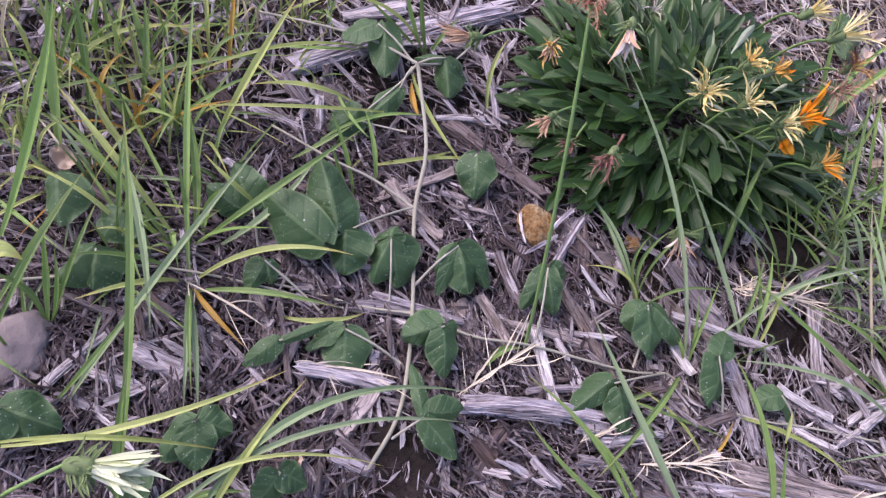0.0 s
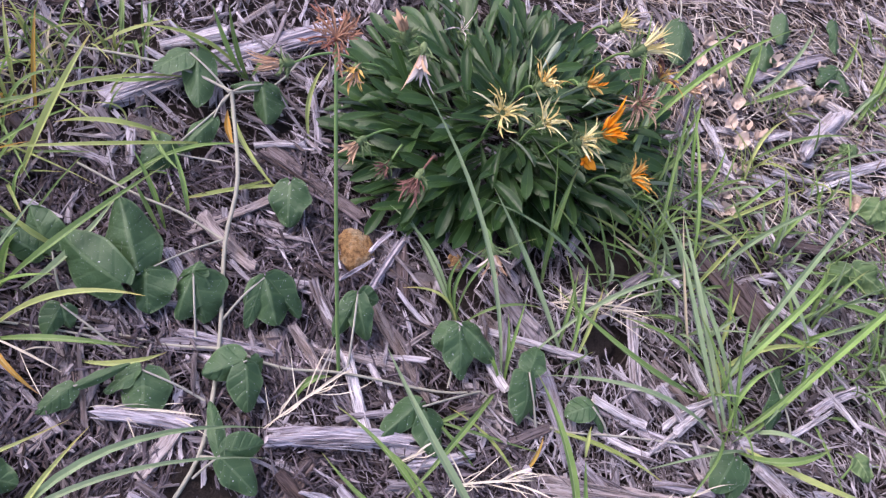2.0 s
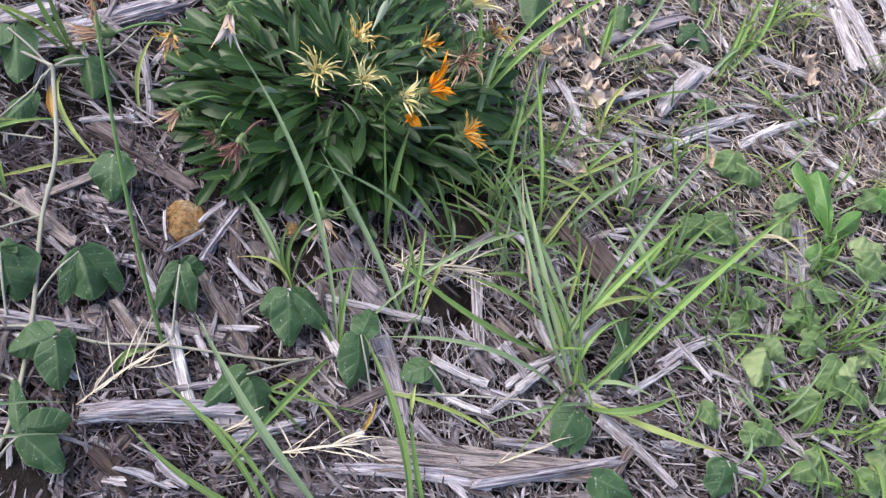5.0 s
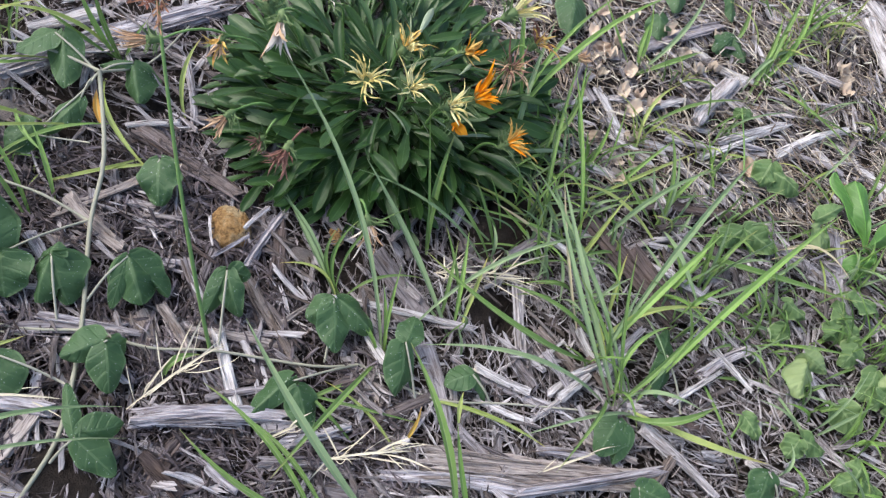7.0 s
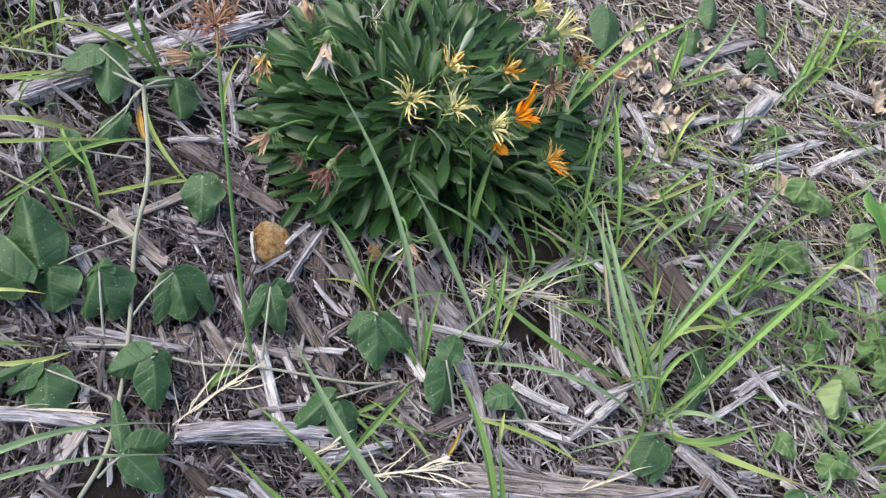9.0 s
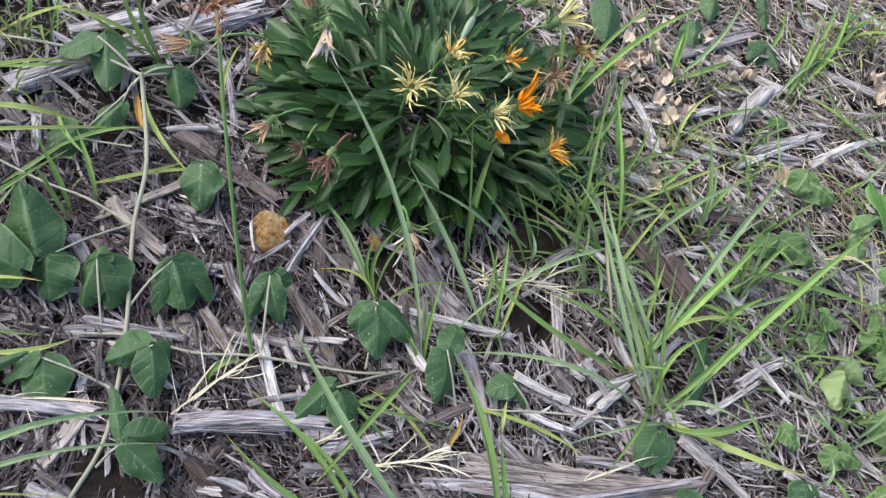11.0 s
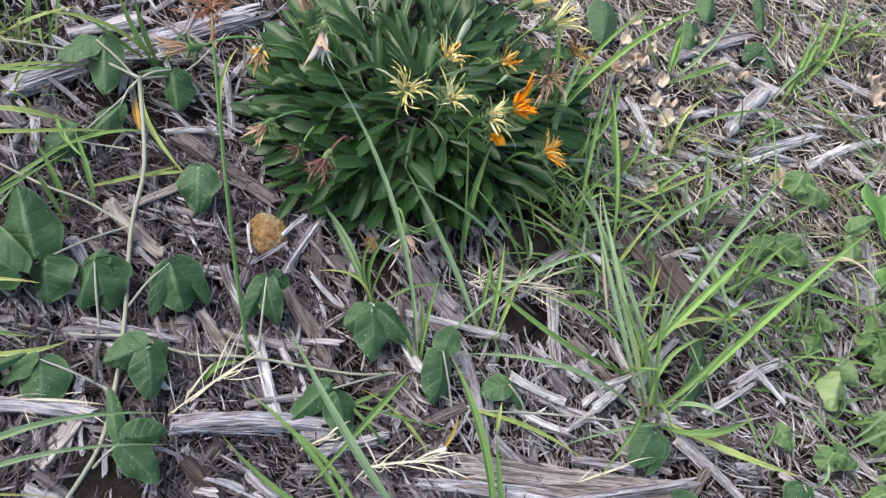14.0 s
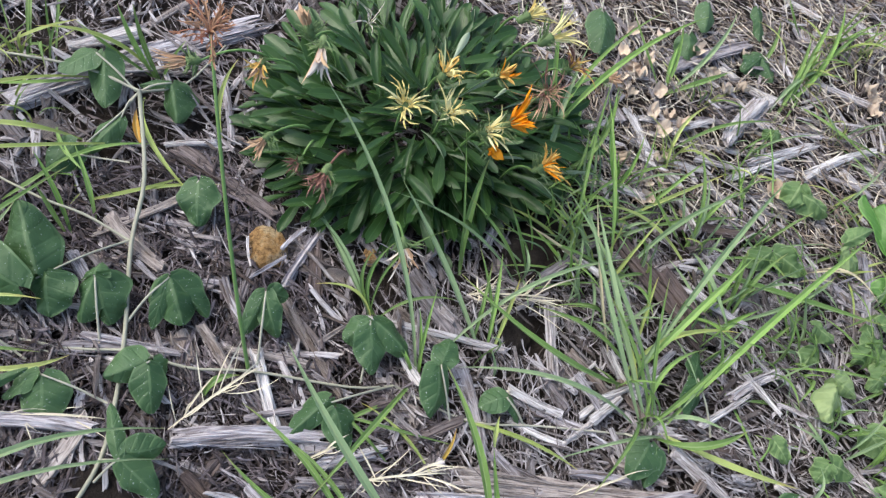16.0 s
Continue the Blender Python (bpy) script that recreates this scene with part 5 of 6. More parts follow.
blade(t, (0.601, 0.361, 0.000), (0.618, 0.382, 0.020), (0.658, 0.411, 0.030), 0.0061, "bright")
blade(t, (0.606, 0.358, 0.000), (0.599, 0.314, 0.030), (0.609, 0.250, 0.020), 0.0074, "blue")
blade(t, (0.600, 0.358, 0.000), (0.572, 0.384, 0.025), (0.554, 0.412, 0.040), 0.0055, "green")
blade(t, (0.603, 0.381, 0.000), (0.599, 0.395, 0.020), (0.599, 0.415, 0.030), 0.0045, "blue")
blade(t, (0.625, 0.281, 0.000), (0.641, 0.305, 0.025), (0.684, 0.335, 0.040), 0.0059, "green")
blade(t, (0.622, 0.284, 0.000), (0.631, 0.311, 0.025), (0.643, 0.340, 0.040), 0.0064, "green")
blade(t, (0.540, 0.276, 0.000), (0.542, 0.312, 0.020), (0.540, 0.328, 0.035), 0.0047, "bright")
blade(t, (0.523, 0.253, 0.000), (0.532, 0.284, 0.020), (0.546, 0.313, 0.030), 0.0051, "yellow")
blade(t, (0.620, 0.276, 0.005), (0.668, 0.284, 0.020), (0.743, 0.315, 0.020), 0.0053, "blue")
blade(t, (0.698, 0.252, 0.000), (0.697, 0.278, 0.020), (0.689, 0.292, 0.040), 0.0059, "blue")

# ---------------- trailing bean vine and weeds ----------------
vine = empty("bean_vine", (0.085, 0.276, 0.000), label="trailing bean vine with grey-green stems and drooping three-part leaves", category="vine")
stalk(vine, [(0.083, 0.490, 0.032), (0.093, 0.402, 0.028), (0.086, 0.345, 0.018), (0.087, 0.270, 0.014), (0.085, 0.215, 0.014), (0.078, 0.170, 0.012), (0.057, 0.129, 0.008)], 0.0019, 0.0016)
stalk(vine, [(0.083, 0.490, 0.032), (0.041, 0.512, 0.030), (-0.008, 0.527, 0.024), (-0.066, 0.540, 0.016)], 0.0014, 0.0011)
stalk(vine, [(0.084, 0.347, 0.018), (0.049, 0.368, 0.022), (0.014, 0.383, 0.022), (-0.038, 0.416, 0.014)], 0.0013, 0.001)
stalk(vine, [(0.088, 0.257, 0.012), (0.134, 0.239, 0.012), (0.184, 0.235, 0.012), (0.259, 0.221, 0.010), (0.296, 0.222, 0.008)], 0.0013, 0.0011)
stalk(vine, [(0.296, 0.222, 0.008), (0.353, 0.190, 0.012), (0.415, 0.183, 0.012), (0.496, 0.174, 0.008)], 0.0011, 0.0009)
stalk(vine, [(0.088, 0.254, 0.012), (0.047, 0.257, 0.010), (-0.001, 0.268, 0.008), (-0.048, 0.274, 0.006)], 0.0013, 0.001)
stalk(vine, [(0.083, 0.490, 0.032), (0.069, 0.472, 0.024), (0.041, 0.444, 0.014)], 0.0011, 0.0009)
stalk(vine, [(0.085, 0.489, 0.032), (0.121, 0.512, 0.020), (0.154, 0.570, 0.010)], 0.0012, 0.0009)
stalk(vine, [(0.078, 0.426, 0.014), (0.042, 0.431, 0.014), (0.018, 0.440, 0.010)], 0.0008, 0.0007)
stalk(vine, [(0.078, 0.170, 0.012), (0.094, 0.166, 0.024)], 0.0012, 0.0009)
stalk(vine, [(-0.235, 0.249, 0.010), (-0.176, 0.260, 0.010), (-0.120, 0.276, 0.008), (-0.044, 0.269, 0.010), (0.048, 0.252, 0.008)], 0.0013, 0.001)
v = stalk(vine, [(0.080, 0.491, 0.030), (0.062, 0.508, 0.038), (0.045, 0.525, 0.038)], 0.0011, 0.0008, STEM, "leaf_stalk")
leaflet(v, (0.043, 0.528, 0.036), (0.014, 0.508, 0.030), 0.0307)
leaflet(v, (0.051, 0.527, 0.038), (0.055, 0.477, 0.022), 0.0287)
v = stalk(vine, [(0.084, 0.347, 0.018), (0.054, 0.326, 0.030), (0.023, 0.304, 0.034)], 0.0011, 0.0008, STEM, "leaf_stalk")
leaflet(v, (0.024, 0.306, 0.038), (0.005, 0.366, 0.045), 0.0410)
leaflet(v, (0.030, 0.308, 0.036), (0.032, 0.280, 0.016), 0.0330)
leaflet(v, (0.014, 0.294, 0.040), (-0.036, 0.338, 0.035), 0.0400)
v = stalk(vine, [(-0.036, 0.300, 0.006), (-0.040, 0.315, 0.016), (-0.043, 0.328, 0.020)], 0.0011, 0.0008, STEM, "leaf_stalk")
leaflet(v, (-0.043, 0.330, 0.020), (-0.061, 0.360, 0.035), 0.0300)
leaflet(v, (-0.050, 0.326, 0.020), (-0.080, 0.340, 0.028), 0.0240)
v = stalk(vine, [(0.069, 0.260, 0.010), (0.067, 0.283, 0.028), (0.065, 0.305, 0.038)], 0.0011, 0.0008, STEM, "leaf_stalk")
leaflet(v, (0.065, 0.304, 0.038), (0.076, 0.275, 0.012), 0.0324)
leaflet(v, (0.064, 0.304, 0.038), (0.054, 0.276, 0.014), 0.0249)
leaflet(v, (0.064, 0.306, 0.038), (0.068, 0.318, 0.034), 0.0259)
v = stalk(vine, [(0.088, 0.278, 0.012), (0.103, 0.292, 0.028), (0.119, 0.305, 0.036)], 0.0011, 0.0008, STEM, "leaf_stalk")
leaflet(v, (0.119, 0.305, 0.036), (0.130, 0.271, 0.020), 0.0360)
leaflet(v, (0.118, 0.304, 0.036), (0.106, 0.271, 0.012), 0.0141)
leaflet(v, (0.121, 0.305, 0.036), (0.148, 0.281, 0.012), 0.0178)
v = stalk(vine, [(0.187, 0.238, 0.008), (0.190, 0.266, 0.025), (0.193, 0.294, 0.034)], 0.0011, 0.0008, STEM, "leaf_stalk")
leaflet(v, (0.193, 0.293, 0.034), (0.203, 0.263, 0.012), 0.0208)
leaflet(v, (0.192, 0.293, 0.034), (0.176, 0.265, 0.012), 0.0180)
leaflet(v, (0.194, 0.294, 0.034), (0.211, 0.293, 0.024), 0.0181)
v = stalk(vine, [(0.269, 0.225, 0.008), (0.273, 0.247, 0.025), (0.276, 0.268, 0.034)], 0.0011, 0.0008, STEM, "leaf_stalk")
leaflet(v, (0.275, 0.268, 0.034), (0.254, 0.255, 0.026), 0.0272)
leaflet(v, (0.276, 0.267, 0.034), (0.275, 0.226, 0.024), 0.0279)
leaflet(v, (0.280, 0.268, 0.034), (0.307, 0.243, 0.022), 0.0256)
v = stalk(vine, [(0.340, 0.186, 0.008), (0.335, 0.208, 0.025), (0.331, 0.230, 0.034)], 0.0011, 0.0008, STEM, "leaf_stalk")
leaflet(v, (0.331, 0.230, 0.034), (0.342, 0.253, 0.030), 0.0220)
leaflet(v, (0.329, 0.229, 0.034), (0.320, 0.189, 0.024), 0.0268)
leaflet(v, (0.332, 0.228, 0.034), (0.336, 0.199, 0.012), 0.0063)
v = stalk(vine, [(0.404, 0.180, 0.006), (0.395, 0.192, 0.020), (0.385, 0.204, 0.026)], 0.0011, 0.0008, STEM, "leaf_stalk")
leaflet(v, (0.385, 0.204, 0.026), (0.362, 0.198, 0.020), 0.0219)
leaflet(v, (0.387, 0.204, 0.026), (0.397, 0.186, 0.012), 0.0092)
v = stalk(vine, [(0.296, 0.222, 0.008), (0.270, 0.212, 0.022), (0.243, 0.203, 0.028)], 0.0011, 0.0008, STEM, "leaf_stalk")
leaflet(v, (0.241, 0.206, 0.028), (0.210, 0.182, 0.014), 0.0215)
leaflet(v, (0.246, 0.198, 0.028), (0.253, 0.167, 0.016), 0.0240)
v = stalk(vine, [(0.088, 0.229, 0.012), (0.098, 0.233, 0.026), (0.109, 0.237, 0.032)], 0.0011, 0.0008, STEM, "leaf_stalk")
leaflet(v, (0.107, 0.238, 0.032), (0.077, 0.227, 0.026), 0.0257)
leaflet(v, (0.108, 0.234, 0.032), (0.111, 0.201, 0.018), 0.0249)
leaflet(v, (0.111, 0.238, 0.032), (0.117, 0.230, 0.014), 0.0144)
v = stalk(vine, [(0.079, 0.212, 0.012), (0.057, 0.221, 0.024), (0.034, 0.230, 0.028)], 0.0011, 0.0008, STEM, "leaf_stalk")
leaflet(v, (0.035, 0.230, 0.028), (0.037, 0.195, 0.012), 0.0347)
leaflet(v, (0.032, 0.231, 0.028), (0.008, 0.217, 0.012), 0.0146)
v = stalk(vine, [(0.075, 0.155, 0.010), (0.085, 0.160, 0.026), (0.094, 0.165, 0.034)], 0.0011, 0.0008, STEM, "leaf_stalk")
leaflet(v, (0.093, 0.166, 0.034), (0.084, 0.206, 0.030), 0.0111)
leaflet(v, (0.098, 0.169, 0.034), (0.124, 0.175, 0.028), 0.0214)
leaflet(v, (0.095, 0.163, 0.034), (0.120, 0.140, 0.022), 0.0219)
v = stalk(vine, [(0.491, 0.175, 0.008), (0.498, 0.167, 0.021), (0.505, 0.159, 0.026)], 0.0011, 0.0008, STEM, "leaf_stalk")
leaflet(v, (0.503, 0.162, 0.026), (0.483, 0.136, 0.016), 0.0285)
leaflet(v, (0.508, 0.155, 0.026), (0.496, 0.129, 0.012), 0.0157)
v = stalk(vine, [(0.082, 0.492, 0.028), (0.095, 0.497, 0.033), (0.109, 0.503, 0.030)], 0.0011, 0.0008, STEM, "leaf_stalk")
leaflet(v, (0.109, 0.502, 0.030), (0.115, 0.469, 0.016), 0.0272)
leaflet(v, (0.107, 0.502, 0.030), (0.081, 0.503, 0.024), 0.0101)
leaflet(v, (0.113, 0.503, 0.030), (0.129, 0.495, 0.014), 0.0133)
v = stalk(vine, [(0.079, 0.490, 0.026), (0.074, 0.478, 0.029), (0.069, 0.466, 0.024)], 0.0011, 0.0008, STEM, "leaf_stalk")
leaflet(v, (0.069, 0.465, 0.024), (0.042, 0.436, 0.012), 0.0195)
leaflet(v, (0.035, 0.440, 0.020), (0.012, 0.419, 0.010), 0.0295)
v = stalk(vine, [(0.580, 0.705, 0.010), (0.569, 0.674, 0.024), (0.557, 0.644, 0.030)], 0.0011, 0.0008, STEM, "leaf_stalk")
leaflet(v, (0.559, 0.642, 0.030), (0.548, 0.589, 0.020), 0.0360)
v = stalk(vine, [(0.688, 0.659, 0.006), (0.677, 0.644, 0.018), (0.665, 0.628, 0.022)], 0.0011, 0.0008, STEM, "leaf_stalk")
leaflet(v, (0.666, 0.629, 0.022), (0.661, 0.599, 0.012), 0.0296)
leaflet(v, (0.703, 0.678, 0.026), (0.692, 0.640, 0.016), 0.0238)
v = stalk(vine, [(0.772, 0.633, 0.006), (0.764, 0.621, 0.015), (0.756, 0.609, 0.016)], 0.0011, 0.0008, STEM, "leaf_stalk")
leaflet(v, (0.758, 0.609, 0.016), (0.733, 0.591, 0.008), 0.0262)
leaflet(v, (0.759, 0.609, 0.016), (0.769, 0.579, 0.008), 0.0237)
leaflet(v, (0.769, 0.677, 0.026), (0.767, 0.636, 0.012), 0.0202)
v = stalk(vine, [(-0.172, 0.291, 0.006), (-0.178, 0.309, 0.027), (-0.185, 0.327, 0.040)], 0.0011, 0.0008, STEM, "leaf_stalk")
leaflet(v, (-0.185, 0.327, 0.040), (-0.178, 0.293, 0.026), 0.0316)
leaflet(v, (-0.136, 0.306, 0.034), (-0.148, 0.287, 0.022), 0.0318)
v = stalk(vine, [(-0.144, 0.251, 0.006), (-0.146, 0.263, 0.022), (-0.149, 0.276, 0.030)], 0.0011, 0.0008, STEM, "leaf_stalk")
leaflet(v, (-0.151, 0.278, 0.030), (-0.172, 0.251, 0.020), 0.0285)
leaflet(v, (-0.148, 0.275, 0.030), (-0.147, 0.248, 0.018), 0.0286)
v = stalk(vine, [(-0.056, 0.109, 0.004), (-0.059, 0.131, 0.024), (-0.061, 0.152, 0.036)], 0.0011, 0.0008, STEM, "leaf_stalk")
leaflet(v, (-0.061, 0.152, 0.036), (-0.080, 0.128, 0.022), 0.0247)
leaflet(v, (-0.060, 0.151, 0.036), (-0.057, 0.122, 0.024), 0.0261)
leaflet(v, (-0.058, 0.153, 0.036), (-0.036, 0.149, 0.026), 0.0227)
v = stalk(vine, [(-0.008, 0.097, 0.004), (-0.005, 0.110, 0.021), (-0.002, 0.123, 0.030)], 0.0011, 0.0008, STEM, "leaf_stalk")
leaflet(v, (-0.002, 0.123, 0.030), (0.017, 0.117, 0.020), 0.0212)
leaflet(v, (-0.003, 0.122, 0.030), (-0.017, 0.104, 0.020), 0.0247)
leaflet(v, (-0.085, 0.108, 0.024), (-0.112, 0.112, 0.014), 0.0220)
v = stalk(vine, [(0.040, 0.242, 0.008), (0.014, 0.231, 0.019), (-0.012, 0.219, 0.022)], 0.0011, 0.0008, STEM, "leaf_stalk")
leaflet(v, (-0.013, 0.219, 0.022), (-0.037, 0.202, 0.012), 0.0164)
leaflet(v, (-0.010, 0.219, 0.022), (0.026, 0.234, 0.030), 0.0083)
v = stalk(vine, [(0.018, 0.249, 0.008), (-0.006, 0.265, 0.021), (-0.029, 0.281, 0.026)], 0.0011, 0.0008, STEM, "leaf_stalk")
leaflet(v, (-0.029, 0.280, 0.026), (-0.039, 0.260, 0.014), 0.0188)
leaflet(v, (-0.028, 0.280, 0.026), (-0.022, 0.267, 0.014), 0.0146)
v = stalk(vine, [(-0.201, 0.146, 0.008), (-0.190, 0.149, 0.028), (-0.180, 0.152, 0.040)], 0.0011, 0.0008, STEM, "leaf_stalk")
leaflet(v, (-0.179, 0.152, 0.040), (-0.144, 0.144, 0.026), 0.0291)
leaflet(v, (-0.180, 0.150, 0.040), (-0.188, 0.127, 0.024), 0.0215)
v = stalk(vine, [(0.574, 0.170, 0.004), (0.568, 0.193, 0.019), (0.562, 0.216, 0.026)], 0.0011, 0.0008, STEM, "leaf_stalk")
leaflet(v, (0.562, 0.216, 0.026), (0.549, 0.183, 0.012), 0.0214)
leaflet(v, (0.559, 0.218, 0.026), (0.576, 0.245, 0.014), 0.0180)
v = stalk(vine, [(0.511, 0.088, 0.008), (0.508, 0.097, 0.023), (0.506, 0.106, 0.030)], 0.0011, 0.0008, STEM, "leaf_stalk")
leaflet(v, (0.504, 0.106, 0.030), (0.538, 0.090, 0.022), 0.0231)
v = stalk(vine, [(0.642, 0.087, 0.004), (0.635, 0.099, 0.019), (0.628, 0.110, 0.026)], 0.0011, 0.0008, STEM, "leaf_stalk")
leaflet(v, (0.627, 0.110, 0.026), (0.613, 0.085, 0.014), 0.0279)
v = stalk(vine, [(0.126, 0.386, 0.008), (0.132, 0.393, 0.023), (0.137, 0.400, 0.030)], 0.0011, 0.0008, STEM, "leaf_stalk")
leaflet(v, (0.137, 0.400, 0.030), (0.137, 0.364, 0.014), 0.0314)
v = empty("weed", (0.693, 0.319, 0.004), label="pale green broad-leaved weed with crinkled leaves", category="weed", group="weeds")
stalk(v, [(0.693, 0.319, 0.004), (0.687, 0.333, 0.018), (0.682, 0.346, 0.024)], 0.0011, 0.0008, GSTEM, "petiole")
leaflet(v, (0.682, 0.345, 0.024), (0.720, 0.320, 0.014), 0.0334, WLEAF, wave=0.13)
leaflet(v, (0.680, 0.345, 0.024), (0.652, 0.328, 0.014), 0.0287, WLEAF, wave=0.13)
v = empty("weed", (0.747, 0.386, 0.004), label="pale green broad-leaved weed with crinkled leaves", category="weed", group="weeds")
stalk(v, [(0.747, 0.386, 0.004), (0.738, 0.400, 0.019), (0.729, 0.414, 0.026)], 0.0011, 0.0008, GSTEM, "petiole")
leaflet(v, (0.736, 0.422, 0.030), (0.717, 0.398, 0.018), 0.0350, WLEAF, wave=0.13)
leaflet(v, (0.735, 0.412, 0.028), (0.770, 0.388, 0.018), 0.0352, WLEAF, wave=0.13)
v = empty("weed", (0.786, 0.326, 0.004), label="pale green broad-leaved weed with crinkled leaves", category="weed", group="weeds")
stalk(v, [(0.786, 0.326, 0.004), (0.775, 0.335, 0.024), (0.763, 0.343, 0.036)], 0.0011, 0.0008, GSTEM, "petiole")
leaflet(v, (0.755, 0.349, 0.038), (0.795, 0.365, 0.044), 0.0204, WLEAF, wave=0.16)
leaflet(v, (0.750, 0.340, 0.036), (0.776, 0.325, 0.020), 0.0281, YLEAF, wave=0.16)
v = empty("weed", (0.699, 0.173, 0.004), label="pale green broad-leaved weed with crinkled leaves", category="weed", group="weeds")
stalk(v, [(0.699, 0.173, 0.004), (0.694, 0.192, 0.024), (0.689, 0.210, 0.036)], 0.0011, 0.0008, GSTEM, "petiole")
leaflet(v, (0.690, 0.201, 0.038), (0.676, 0.168, 0.024), 0.0299, YLEAF, wave=0.16)
leaflet(v, (0.689, 0.209, 0.040), (0.715, 0.190, 0.030), 0.0252, YLEAF, wave=0.16)
leaflet(v, (0.698, 0.264, 0.028), (0.723, 0.248, 0.018), 0.0244, WLEAF, wave=0.16)
v = empty("weed", (0.859, 0.286, 0.004), label="pale green broad-leaved weed with crinkled leaves", category="weed", group="weeds")
stalk(v, [(0.859, 0.286, 0.004), (0.847, 0.293, 0.019), (0.835, 0.301, 0.026)], 0.0011, 0.0008, GSTEM, "petiole")
leaflet(v, (0.835, 0.308, 0.030), (0.882, 0.308, 0.024), 0.0315, YLEAF, wave=0.13)
leaflet(v, (0.835, 0.294, 0.026), (0.878, 0.280, 0.016), 0.0341, WLEAF, wave=0.13)
v = empty("weed", (0.797, 0.250, 0.004), label="pale green broad-leaved weed with crinkled leaves", category="weed", group="weeds")
stalk(v, [(0.797, 0.250, 0.004), (0.791, 0.260, 0.018), (0.784, 0.271, 0.024)], 0.0011, 0.0008, GSTEM, "petiole")
leaflet(v, (0.773, 0.268, 0.024), (0.812, 0.253, 0.016), 0.0330, WLEAF, wave=0.13)
leaflet(v, (0.769, 0.226, 0.020), (0.742, 0.202, 0.010), 0.0297, WLEAF, wave=0.13)
v = empty("weed", (0.841, 0.326, 0.004), label="pale green broad-leaved weed with crinkled leaves", category="weed", group="weeds")
stalk(v, [(0.841, 0.326, 0.004), (0.829, 0.328, 0.016), (0.818, 0.330, 0.020)], 0.0011, 0.0008, GSTEM, "petiole")
leaflet(v, (0.823, 0.329, 0.016), (0.819, 0.396, 0.040), 0.0222, DOCK, shape=spoon, wave=0.1)
leaflet(v, (0.821, 0.327, 0.014), (0.870, 0.355, 0.024), 0.0176, DOCK, shape=spoon, wave=0.1)
leaflet(v, (0.827, 0.327, 0.014), (0.799, 0.406, 0.040), 0.0175, DOCK, shape=spoon, wave=0.1)
leaflet(v, (0.832, 0.320, 0.014), (0.793, 0.301, 0.014), 0.0229, DOCK, shape=spoon, wave=0.1)
v = empty("weed", (0.711, 0.400, 0.004), label="pale green broad-leaved weed with crinkled leaves", category="weed", group="weeds")
stalk(v, [(0.711, 0.400, 0.004), (0.720, 0.449, 0.017), (0.730, 0.498, 0.022)], 0.0011, 0.0008, GSTEM, "petiole")
leaflet(v, (0.729, 0.496, 0.022), (0.724, 0.490, 0.012), 0.0160, WLEAF, wave=0.13)
leaflet(v, (0.731, 0.496, 0.022), (0.753, 0.499, 0.012), 0.0161, WLEAF, wave=0.13)
v = empty("weed", (0.833, 0.167, 0.004), label="pale green broad-leaved weed with crinkled leaves", category="weed", group="weeds")
stalk(v, [(0.833, 0.167, 0.004), (0.825, 0.180, 0.019), (0.817, 0.193, 0.026)], 0.0011, 0.0008, GSTEM, "petiole")
leaflet(v, (0.817, 0.204, 0.028), (0.798, 0.186, 0.018), 0.0264, YLEAF, wave=0.16)
leaflet(v, (0.809, 0.171, 0.028), (0.833, 0.151, 0.018), 0.0312, WLEAF, wave=0.13)
v = empty("weed", (0.616, 0.147, 0.004), label="pale green broad-leaved weed with crinkled leaves", category="weed", group="weeds")
stalk(v, [(0.616, 0.147, 0.004), (0.618, 0.154, 0.017), (0.619, 0.161, 0.022)], 0.0011, 0.0008, GSTEM, "petiole")
leaflet(v, (0.622, 0.161, 0.022), (0.637, 0.138, 0.012), 0.0214, WLEAF, wave=0.12)
leaflet(v, (0.694, 0.244, 0.022), (0.677, 0.226, 0.012), 0.0230, WLEAF, wave=0.13)
v = empty("weed", (0.783, 0.096, 0.004), label="pale green broad-leaved weed with crinkled leaves", category="weed", group="weeds")
stalk(v, [(0.783, 0.096, 0.004), (0.783, 0.103, 0.019), (0.783, 0.110, 0.026)], 0.0011, 0.0008, GSTEM, "petiole")
leaflet(v, (0.782, 0.114, 0.030), (0.769, 0.088, 0.020), 0.0295, YLEAF, wave=0.16)
leaflet(v, (0.720, 0.102, 0.020), (0.739, 0.078, 0.012), 0.0291, WLEAF, wave=0.13)
leaflet(v, (0.722, 0.167, 0.020), (0.740, 0.137, 0.012), 0.0354, WLEAF, wave=0.13)
leaflet(v, (0.776, 0.197, 0.020), (0.746, 0.168, 0.012), 0.0313, WLEAF, wave=0.13)
v = empty("weed", (0.756, 0.227, 0.004), label="pale green broad-leaved weed with crinkled leaves", category="weed", group="weeds")
stalk(v, [(0.756, 0.227, 0.004), (0.755, 0.234, 0.018), (0.754, 0.242, 0.024)], 0.0011, 0.0008, GSTEM, "petiole")
leaflet(v, (0.754, 0.242, 0.024), (0.731, 0.229, 0.014), 0.0245, WLEAF, wave=0.13)
leaflet(v, (0.755, 0.242, 0.024), (0.778, 0.222, 0.014), 0.0300, WLEAF, wave=0.13)
leaflet(v, (0.755, 0.244, 0.024), (0.762, 0.273, 0.020), 0.0238, WLEAF, wave=0.13)
v = empty("weed", (0.779, 0.159, 0.004), label="pale green broad-leaved weed with crinkled leaves", category="weed", group="weeds")
